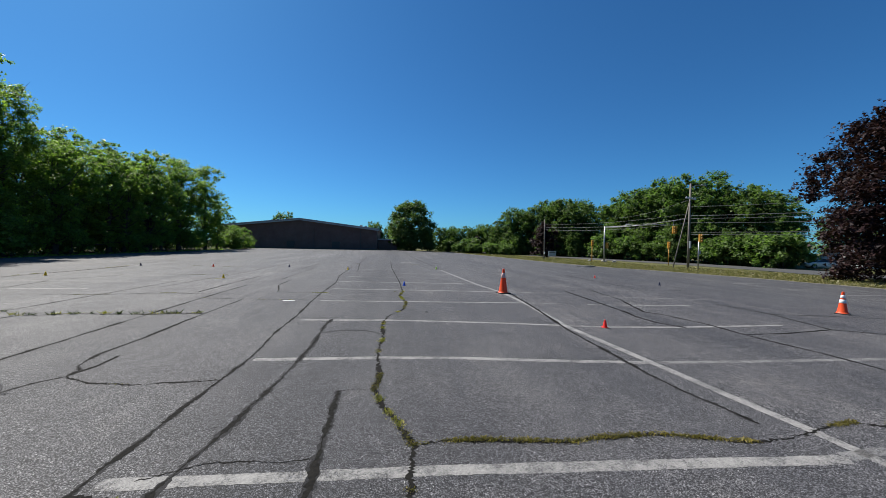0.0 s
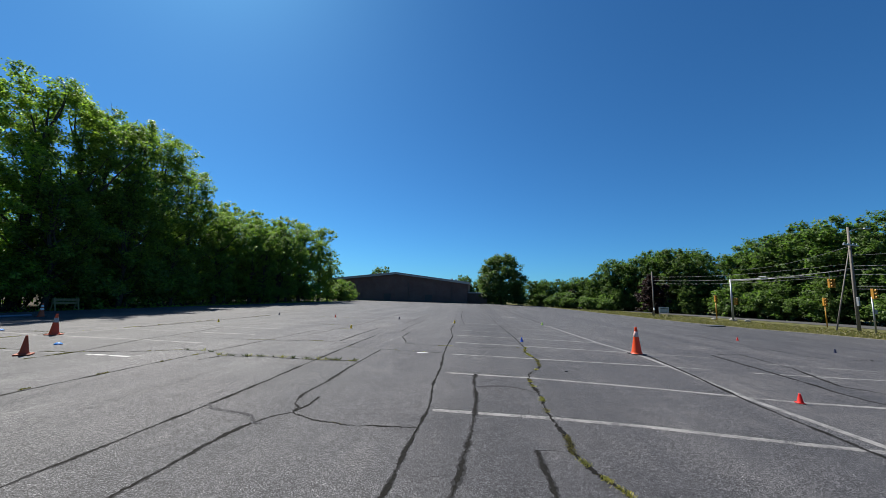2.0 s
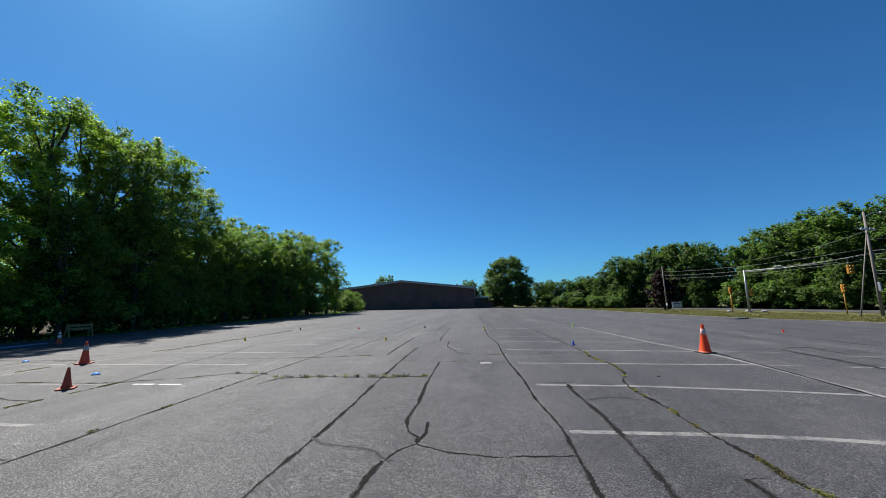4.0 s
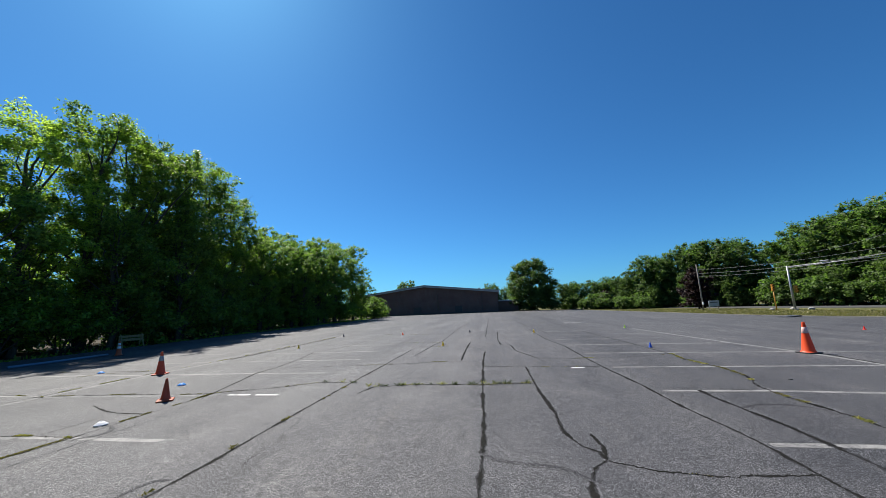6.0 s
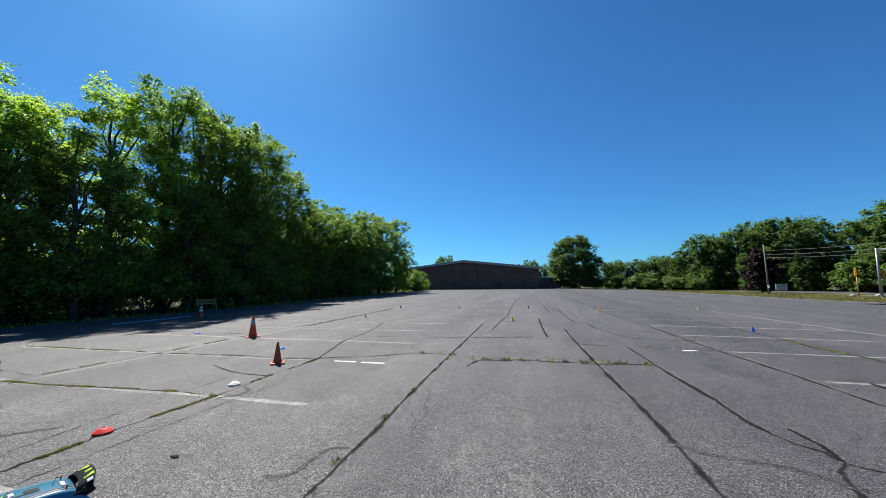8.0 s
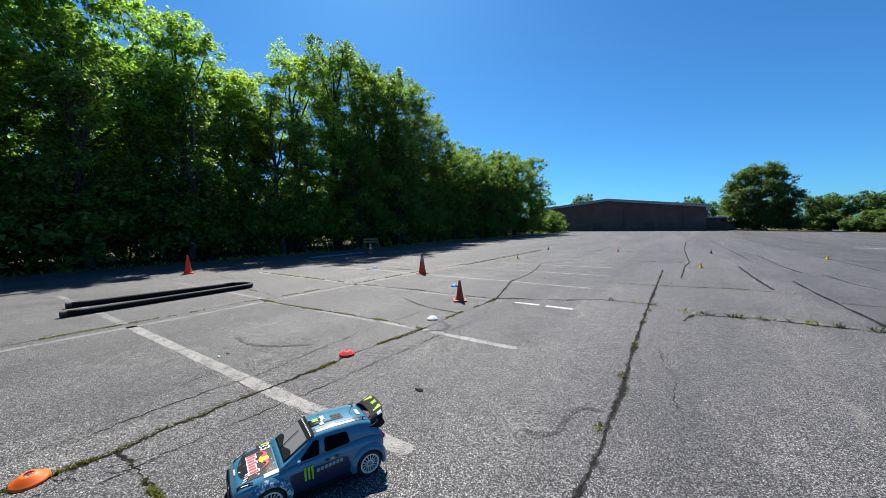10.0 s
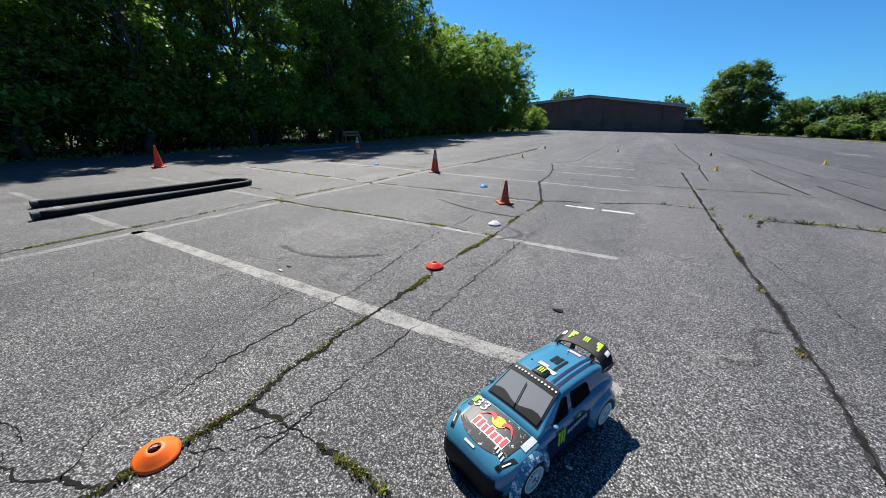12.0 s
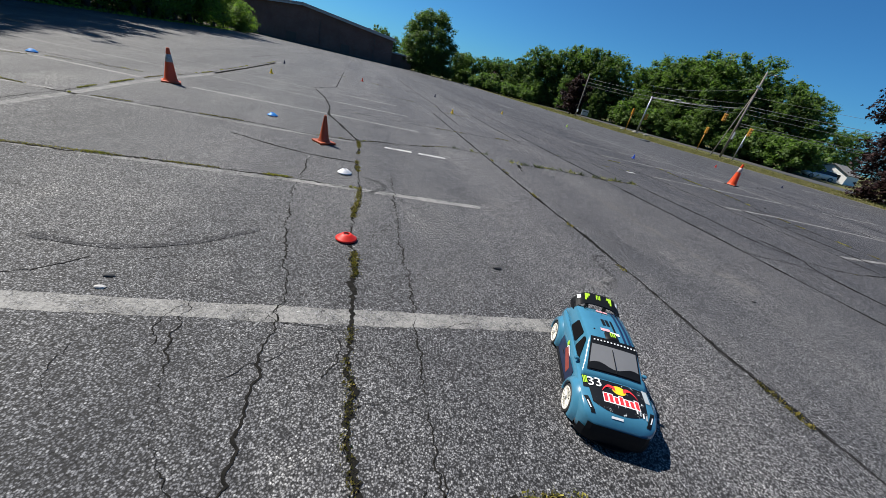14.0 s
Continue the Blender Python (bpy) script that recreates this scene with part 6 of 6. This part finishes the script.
        # fenders, sills, mirrors
        for xw in (0.2975, -0.2975):
            bm = bmesh.new()
            rows = []
            for a in np.linspace(-0.25, math.pi + 0.25, 22):
                ring = []
                for rr, yy in ((0.087, 0.197), (0.088, 0.225), (0.096, 0.229), (0.112, 0.219), (0.128, 0.196)):
                    ring.append(bm.verts.new((xw + rr * 1.02 * math.cos(a), s * yy, 0.079 + rr * math.sin(a))))
                rows.append(ring)
            for a, b in zip(rows, rows[1:]):
                for k in range(4):
                    bm.faces.new((a[k], a[k + 1], b[k + 1], b[k]))
            bmesh.ops.recalc_face_normals(bm, faces=bm.faces)
            part("fender", bm, M_SPLASH if xw > 0 and s > 0 else M_CARBLUE, root, "white-splattered blue fender" if xw > 0 and s > 0 else "", smooth=True)
            # flat black disc stands in for the shade of the wheel well
            bm = lathe([(0.0, 0.0), (0.089, 0.0)], 28)
            bmesh.ops.transform(bm, matrix=pose(xw, s * 0.2095, 0.079, -90 * s, 0, 0), verts=bm.verts)
            part("wheel_well_shade", bm, M_CARDARK, root)
            model_wheel(root, xw, s)
        # navy plate on the doors paints in the shade of the car's side
        part("door_shade", poly_plate([(0.19, s * 0.2008, 0.062), (0.185, s * 0.2018, 0.178), (-0.16, s * 0.2018, 0.170), (-0.19, s * 0.2008, 0.062)], 0.0012, (0, s, 0)), M_CARNAVY, root, "dark navy plate painting shade on the lower door")
        part("sill", one_box((0.40, 0.018, 0.022), (0, s * 0.200, 0.048), (0, 0, 0), 0.005), M_CARDARK, root)
        stalk = part("mirror", one_box((0.022, 0.024, 0.020), (0.135, s * 0.197, 0.240), (0, 0, s * -12), 0.007), M_CARBLUE, root)
        part("mirror_arm", tube([(0.132, s * 0.178, 0.232), (0.135, s * 0.192, 0.238)], 0.004, 6), M_CARDARK, stalk)
        # headlights and tail lights
        part("headlight", draped(lambda u, v: (0.375 + 0.080 * u, s * (0.186 - 0.035 * u - 0.022 * v)), top_z, 0.002, 6), M_CARDARK, root, "dark headlight lens")
        # pale strip painted on as the glint of the headlight lens
        part("headlight_glint", draped(lambda u, v: (0.40 + 0.035 * u, s * (0.172 - 0.016 * u - 0.006 * v)), top_z, 0.004, 3), M_LAMP, root)
        part("tail_light", one_box((0.012, 0.05, 0.035), (-0.418, s * 0.150, 0.205), (0, 0, s * 14), 0.005), M_DRED, root)
        # green claw marks with a lettering bar on the doors
        if s > 0:
            for k in range(3):
                part("claw_stripe", poly_plate([(0.112 - k * 0.021, s * 0.2005, 0.196), (0.098 - k * 0.021, s * 0.2005, 0.196), (0.096 - k * 0.021, s * 0.2015, 0.110 + 0.012 * (k % 2)), (0.106 - k * 0.021, s * 0.2015, 0.118)], 0.0042, (0, s, 0)), M_GREEN, root, "green claw stripe")
            for k in range(7):
                x = 0.028 - 0.024 * k
                part("letter_bar", one_box((0.016, 0.004, 0.022), (x, 0.2042, 0.158 + 0.0016 * k), (0, -6, 0), 0), M_FASCIA, root)
            for k in range(3):
                part("letter_bar", one_box((0.020, 0.003, 0.014), (-0.03 - 0.03 * k, 0.2015, 0.196 + 0.002 * k), (0, -6, 0), 0), M_GREEN if k == 1 else M_CARNAVY, root)
        else:
            part("door_decal", poly_plate([(0.10, -0.2005, 0.085), (0.12, -0.2005, 0.140), (-0.02, -0.2005, 0.190), (-0.05, -0.2005, 0.150)], 0.0025, (0, -1, 0)), M_DBROWN, root, "maroon door decal")
            part("door_decal_edge", poly_plate([(0.112, -0.2, 0.078), (0.134, -0.2, 0.146), (-0.022, -0.2, 0.200), (-0.066, -0.2, 0.150)], 0.0015, (0, -1, 0)), M_DWHITE, root)
            part("door_decal_flash", poly_plate([(-0.03, -0.1995, 0.205), (-0.055, -0.1995, 0.215), (-0.062, -0.1995, 0.185), (-0.035, -0.1995, 0.178)], 0.002, (0, -1, 0)), M_GREEN, root)
            part("door_handle_bar", one_box((0.035, 0.006, 0.006), (-0.05, -0.203, 0.12), (0, 0, 0), 0.002), M_CARDARK, root)
        # round stickers on the front and rear fenders
        part("fender_sticker", draped(lambda u, v: (0.235 + 0.085 * u, s * (0.150 + 0.030 * v)), top_z, 0.003, 5), M_FASCIA if s > 0 else M_CARDARK, root)
        for k in range(3):
            if s < 0:
                part("claw_stripe", draped(lambda u, v: (0.245 + 0.05 * u, s * (0.156 + 0.008 * k + 0.0045 * v)), top_z, 0.005, 2), M_GREEN, root)
    part("rear_window", poly_plate([(-0.342, -0.123, 0.316), (-0.342, 0.123, 0.316), (-0.397, 0.143, 0.255), (-0.397, -0.143, 0.255)], 0.003, (-0.8, 0, 0.6)), M_GLASS, root)
    # hood: black panel with plain red and yellow shapes
    part("hood_panel", draped(lambda u, v: (0.248 + (0.192 - 0.040 * abs(2 * v - 1) ** 2.2) * u, (2 * v - 1) * (0.160 - 0.018 * u)), top_z, 0.0022, 16), M_HOOD, root, "black hood panel with white splatter")
    part("hood_emblem", draped(disc(0.300, 0.01, 0.028, 0.038), top_z, 0.0048, 14), M_DYEL, root, "yellow round emblem")
    for s in (-1, 1):
        part("hood_emblem_wing", draped(lambda u, v: (0.300 - 0.020 * math.sin(3.1 * u) + 0.022 * (v - 0.5) * (1.15 - u) + 0.030 * u * u, 0.01 + s * (0.022 + 0.075 * u)), top_z, 0.0068, 8), M_DRED, root, "red emblem shape")
    for k in range(7):
        y = 0.104 - k * 0.0275
        part("hood_letter_bar", draped(rect(0.338 if k in (0, 3, 5, 6) else 0.348, 0.386, y - 0.019, y), top_z, 0.0048, 4), M_DRED, root)
        part("hood_letter_edge", draped(rect(0.333 if k in (0, 3, 5, 6) else 0.343, 0.391, y - 0.0225, y + 0.0035), top_z, 0.0036, 4), M_DWHITE, root)
    for k in range(4):
        part("checker_sticker", draped(rect(0.385 + 0.006 * k, 0.408 + 0.006 * k, 0.082 + 0.016 * k, 0.090 + 0.016 * k), top_z, 0.0052, 3), M_DWHITE if k % 2 == 0 else M_FASCIA, root)
    # racing number on the hood
    cu = bpy.data.curves.new("number", "FONT")
    cu.body, cu.size, cu.extrude, cu.align_x, cu.align_y = "33", 0.082, 0.0006, "CENTER", "CENTER"
    tmp = new("number_text", cu)
    me = bpy.data.meshes.new_from_object(tmp.evaluated_get(bpy.context.evaluated_depsgraph_get()))
    bpy.data.objects.remove(tmp)
    me.name = "racing_number"
    me.transform(pose(0.282, -0.118, 0, 0, 0, 90 + 4))
    for v in me.vertices:
        v.co.z += top_z(v.co.x, v.co.y) + 0.0055
    me.materials.clear()
    me.materials.append(M_DWHITE)
    num = new("racing_number", me)
    num.parent = root
    # roof: scoop, vents, stripes, stickers, aerial
    bm = loft([[(x, y * w, roof_z(x, y * w) - 0.003 + h * (1 - abs(y) ** 3)) for y in np.linspace(-1, 1, 9)] + [(x, y * w, roof_z(x, y * w) - 0.004) for y in np.linspace(1, -1, 9)] for x, w, h in ((0.030, 0.044, 0.004), (0.022, 0.046, 0.015), (-0.035, 0.044, 0.013), (-0.052, 0.040, 0.003))])
    scoop = part("roof_scoop", bm, M_CARDARK, root, "black roof air scoop", smooth=True)
    for k in range(3):
        part("claw_stripe", draped(rect(-0.028, 0.010, -0.016 + 0.012 * k, -0.010 + 0.012 * k), lambda x, y: roof_z(x, y) + 0.012, 0.004, 2), M_GREEN, scoop)
    for k in range(2):
        part("roof_vent", draped(rect(-0.185, -0.115, -0.030 + 0.026 * k, -0.010 + 0.026 * k), roof_z, 0.003, 4), M_CARDARK, root)
    part("roof_vent", draped(rect(-0.185, -0.055, 0.026, 0.040), roof_z, 0.003, 5), M_CARDARK, root)
    for y in (0.070, 0.100):
        part("roof_stripe", draped(rect(0.04, -0.335, y, y + 0.016), roof_z, 0.0022, 12), M_CARNAVY, root, "navy roof stripe")
    for x, y0, y1, mat in ((-0.075, -0.055, 0.0, M_DPINK), (-0.055, 0.0, 0.055, M_DWHITE), (-0.305, -0.03, 0.045, M_DPINK)):
        part("roof_sticker", draped(rect(x, x + 0.024, y0, y1), roof_z, 0.0038, 4), mat, root)
    part("aerial", tube([(-0.245, -0.005, roof_z(-0.245, 0)), (-0.262, -0.004, 0.385)], 0.0016, 6), M_CARDARK, root)
    for s in (-1, 1):
        part("body_post", tube([(-0.30, s * 0.105, 0.318), (-0.30, s * 0.105, 0.348)], 0.004, 8), M_CARDARK, root)
        part("body_clip", tube([(-0.312, s * 0.112, 0.345), (-0.29, s * 0.095, 0.347), (-0.275, s * 0.11, 0.345)], 0.0022, 6), M_CARDARK, root)
    part("roof_bolt", tube([(-0.055, -0.095, 0.335), (-0.055, -0.095, 0.348)], 0.005, 8), M_CARDARK, root)
    # rear wing: a curved hoop over the hatch
    blade = ((-0.365, 0.338), (-0.400, 0.352), (-0.452, 0.372), (-0.455, 0.377), (-0.400, 0.358), (-0.365, 0.344))
    bend = lambda y: (abs(y) / 0.19) ** 2.4
    fall = lambda y: 0.016 * bend(y) + 0.045 * (abs(y) / 0.19) ** 7
    bm = loft([[(x + 0.034 * bend(y), y, z - fall(y)) for x, z in blade] for y in np.linspace(-0.19, 0.19, 27)])
    wing = part("rear_wing", bm, M_CARDARK, root, "black curved rear wing")
    bm = loft([[(x + 0.03 * bend(y), y, z - 0.01 * bend(y)) for x, z in ((-0.40, 0.318), (-0.455, 0.322), (-0.456, 0.328), (-0.40, 0.325))] for y in np.linspace(-0.185, 0.185, 13)])
    part("lower_wing", bm, M_CARDARK, wing)
    wz = lambda x, y: float(np.interp(x - 0.034 * bend(y), (-0.452, -0.400, -0.365), (0.377, 0.358, 0.344))) - fall(y)
    for s in (-1, 1):
        part("end_plate", poly_plate([(-0.320, s * 0.184, 0.282), (-0.333, s * 0.188, 0.296), (-0.40, s * 0.190, 0.312), (-0.424, s * 0.190, 0.314), (-0.440, s * 0.186, 0.280), (-0.40, s * 0.180, 0.258)], 0.006, (0, s, 0)), M_CARDARK, wing)
        part("wing_strut", poly_plate([(-0.36, s * 0.07, 0.30), (-0.39, s * 0.07, 0.345), (-0.42, s * 0.07, 0.35), (-0.42, s * 0.07, 0.27)], 0.006, (0, s, 0)), M_CARDARK, wing)
        for k in range(3):
            part("wing_flash", draped(lambda u, v: (-0.444 + (0.018 + 0.018 * k) * u + 0.034 * bend(0.09), s * (0.070 + 0.013 * k + 0.014 * v)), wz, 0.003, 4), M_GREEN, wing, "yellow-green flash")
        part("wing_sticker", draped(rect(-0.425, -0.395, s * 0.155 - 0.012, s * 0.155 + 0.012), wz, 0.003, 3), M_DWHITE, wing)
    for k in range(3):
        part("claw_stripe", draped(rect(-0.440, -0.405, -0.018 + 0.014 * k, -0.010 + 0.014 * k), wz, 0.003, 2), M_GREEN, wing)
    wing.scale = (1.0, 0.84, 1.0)
    # front bumper, grille, splitter
    front = lambda y, z: (0.492 - 8.0 * max(0.0, abs(y) - 0.12) ** 2, y, z)
    for z0, z1, w, mat, nm in ((0.100, 0.142, 0.160, M_CARDARK, "upper_grille"), (0.040, 0.102, 0.188, M_CARDARK, "lower_grille")):
        bm = bmesh.new()
        rows = [[bm.verts.new((front(y, z)[0] + 0.004 - 0.10 * max(0, z - 0.10), y, z)) for z in (z0, z1)] for y in np.linspace(-w, w, 15)]
        for a, b in zip(rows, rows[1:]):
            bm.faces.new((a[0], b[0], b[1], a[1]))
        part(nm, bm, mat, root)
    part("nose_letter_bar", draped(rect(0.452, 0.460, -0.05, 0.01), top_z, 0.004, 4), M_DWHITE, root)
    bm = loft([[(x, y, z) for x, z in ((0.36, 0.030), (0.515 - 2.1 * y * y, 0.028), (0.517 - 2.1 * y * y, 0.036), (0.36, 0.040))] for y in np.linspace(-0.185, 0.185, 15)])
    part("front_splitter", bm, M_CARDARK, root, "black front splitter")
    part("chassis", one_box((0.78, 0.26, 0.02), (0, 0, 0.045), (0, 0, 0), 0.004), M_CARDARK, root)
    for x in (0.2975, -0.2975):
        part("axle", tube([(x, -0.19, 0.079), (x, 0.19, 0.079)], 0.008, 8), M_GALV, root)
    return root


def model_wheel(root, xw, s):
    """A tyre with a cream rim of many spokes."""
    m = pose(xw, s * 0.199, 0.079, -90 * s, 0, 0)
    bm = lathe([(0.058, -0.022), (0.073, -0.024), (0.0785, -0.018), (0.0785, 0.018), (0.073, 0.0235), (0.062, 0.024), (0.058, 0.016)], 32, True)
    bmesh.ops.transform(bm, matrix=m, verts=bm.verts)
    wheel = part("wheel", bm, M_TYRE, root, "black rubber tyre")
    bm = lathe([(0.063, 0.020), (0.063, 0.0255), (0.0585, 0.0265), (0.053, 0.024), (0.053, 0.010)], 32)
    for k in range(15):
        a = 2 * math.pi * k / 15
        tube([(0.014 * math.cos(a), 0.014 * math.sin(a), 0.0205), (0.056 * math.cos(a), 0.056 * math.sin(a), 0.0235)], [0.0042, 0.0030], 5, bm)
    lathe_hub = [(0.0, 0.026), (0.010, 0.026), (0.015, 0.022), (0.017, 0.014)]
    hub = lathe(lathe_hub, 16)
    bmesh.ops.transform(bm, matrix=m, verts=bm.verts)
    part("rim", bm, M_RIM, wheel, "cream multi-spoke rim")
    bmesh.ops.transform(hub, matrix=m, verts=hub.verts)
    part("hub", hub, M_GALV, wheel)
    bm = lathe([(0.0, 0.008), (0.056, 0.008)], 24)
    bmesh.ops.transform(bm, matrix=m, verts=bm.verts)
    part("brake_disc", bm, M_CARDARK, wheel)


# heading of the car and its middle, where it stands at the painted line
CAR_AHEAD = math.degrees(math.atan2(-0.93, -0.37))
rally_car(pose(-5.12, 2.06, 0.0, 0, 0, CAR_AHEAD) @ Matrix.Scale(1.03, 4))


# ---- weeds in the cracks, verge grass ----
def weeds(name, pts, amount, width, seed, tall=0.02):
    """Moss and small grass blades along a crack, denser in patches."""
    nr = np.random.default_rng(seed)
    mids = along([(x, y, 0) for x, y in pts], 0.05)
    n = int(len(mids) * 0.05 * 1000 * amount)
    if n < 20:
        return
    idx = nr.integers(0, len(mids), n)
    base = np.array([(p.x, p.y, 0.0) for p in mids])[idx]
    keep = np.array([noise.noise((p[0] * 1.3, p[1] * 1.3, seed)) + 0.55 * noise.noise((p[0] * 5, p[1] * 5, seed)) for p in base]) > 0.50 - 0.52 * amount
    base = base[keep]
    n = len(base)
    if n < 10:
        return
    base[:, :2] += nr.normal(size=(n, 2)) * width
    base[:, 2] = np.array([gz(x) for x in base[:, 0]]) + 0.009
    s = nr.uniform(0.003, 0.008, n)[:, None]
    a = nr.normal(size=(n, 3)) * np.array((1, 1, 0.35))
    a /= np.linalg.norm(a, axis=1)[:, None]
    up = np.stack([nr.normal(size=n) * 0.6, nr.normal(size=n) * 0.6, np.ones(n)], 1)
    h = (tall * nr.uniform(0.3, 1.2, n) ** 1.6)[:, None]
    quad = np.stack([base - a * s, base + a * s, base + a * s * 0.5 + up * h, base - a * s * 0.5 + up * h], 1).reshape(-1, 3)
    me = mesh_from_arrays(name, quad, 4, M_MOSS if seed % 3 == 0 else M_WEED)
    tagged(new(name, me), "low yellow-green moss and grass growing in a crack", "weeds", kind="stuff")


for k, (pts, w, green) in enumerate(CRACKS):
    if green:
        weeds("crack_weeds", pts, green * 0.8, w * 0.32, 500 + k, 0.015)
        weeds("crack_moss", pts, green * 0.8, w * 0.34, 603 + 3 * k, 0.008)
weeds("crack_moss", [(-5.78, 1.38), (-5.61, 1.36), (-5.45, 1.30), (-5.1, 1.28), (-4.5, 1.2)], 1.15, 0.016, 840, 0.012)
weeds("crack_weeds", [(-5.78, 1.38), (-5.61, 1.36), (-5.45, 1.30), (-5.1, 1.28), (-4.5, 1.2)], 0.95, 0.016, 841, 0.015)
for k, pts in enumerate(([(-3.64, -1), (-3.62, 3.6), (-3.62, 9)], [(4.5, 1.5), (4.46, 2.6)], [(2.2, 2.2), (2.95, 2.45)])):
    weeds("crack_weeds", pts, 0.4, 0.016, 801 + k, 0.02)
# taller tufts on the cross crack
nr = np.random.default_rng(9)
for k in range(26):
    x = (-4.6 + 5.2 * k / 25) if k % 2 else (-3.1 + 3.8 * k / 25)
    y = float(np.interp(x, (-5.4, -4.57, -3.65, -2.9, -2.0, -1.35, 0.7), (8.55, 9.1, 9.1, 8.52, 8.75, 8.68, 8.74)))
    n = int(nr.integers(8, 24))
    c = np.array((x + nr.normal() * 0.08, y + nr.normal() * 0.04, 0.008))
    base = c + nr.normal(size=(n, 3)) * np.array((0.045, 0.03, 0))
    a = nr.normal(size=(n, 3)) * np.array((0.006, 0.006, 0))
    up = np.stack([nr.normal(size=n) * 0.06, nr.normal(size=n) * 0.06, nr.uniform(0.02, 0.085, n)], 1)
    quad = np.stack([base - a, base + a, base + a * 0.3 + up, base - a * 0.3 + up], 1).reshape(-1, 3)
    tagged(new("grass_tuft", mesh_from_arrays("grass_tuft", quad, 4, M_WEED if k % 3 == 0 else M_TUFT)), "small green grass tuft growing in a cross crack", "grass", "grass tufts in the crack")
# verge grass along the edge of the lot, and leaf litter side on the left
nr = np.random.default_rng(10)
n = 80000
yv = nr.uniform(-12, 96, n)
xv = np.array([curb_x(v) for v in yv]) + 0.4 + 15.0 * nr.uniform(0, 1, n) ** 1.5
base = np.stack([xv, yv, np.array([gz(v) for v in xv]) - 0.03], 1)
a = nr.normal(size=(n, 3)) * np.array((0.028, 0.028, 0))
up = np.stack([nr.normal(size=n) * 0.06, nr.normal(size=n) * 0.06, nr.uniform(0.04, 0.15, n)], 1)
quad = np.stack([base - a, base + a, base + a * 0.4 + up, base - a * 0.4 + up], 1).reshape(-1, 3)
tagged(new("verge_grass", mesh_from_arrays("verge_grass", quad, 4, M_DRYGRASS)), "rough yellow-green grass on the verge", "grass", kind="stuff")
n = 2600
yv = nr.uniform(-25, 80, n)
xv = np.array([wood_x(v) for v in yv]) + 0.1 - nr.exponential(0.8, n)
base = np.stack([xv, yv, np.full(n, -0.03)], 1)
a = nr.normal(size=(n, 3)) * np.array((0.05, 0.05, 0))
up = np.stack([nr.normal(size=n) * 0.08, nr.normal(size=n) * 0.08, nr.uniform(0.04, 0.2, n)], 1)
quad = np.stack([base - a, base + a, base + a * 0.4 + up, base - a * 0.4 + up], 1).reshape(-1, 3)
tagged(new("wood_edge_grass", mesh_from_arrays("wood_edge_grass", quad, 4, M_LEAF_SHADE)), "rough grass and seedlings under the trees", "grass", kind="stuff")
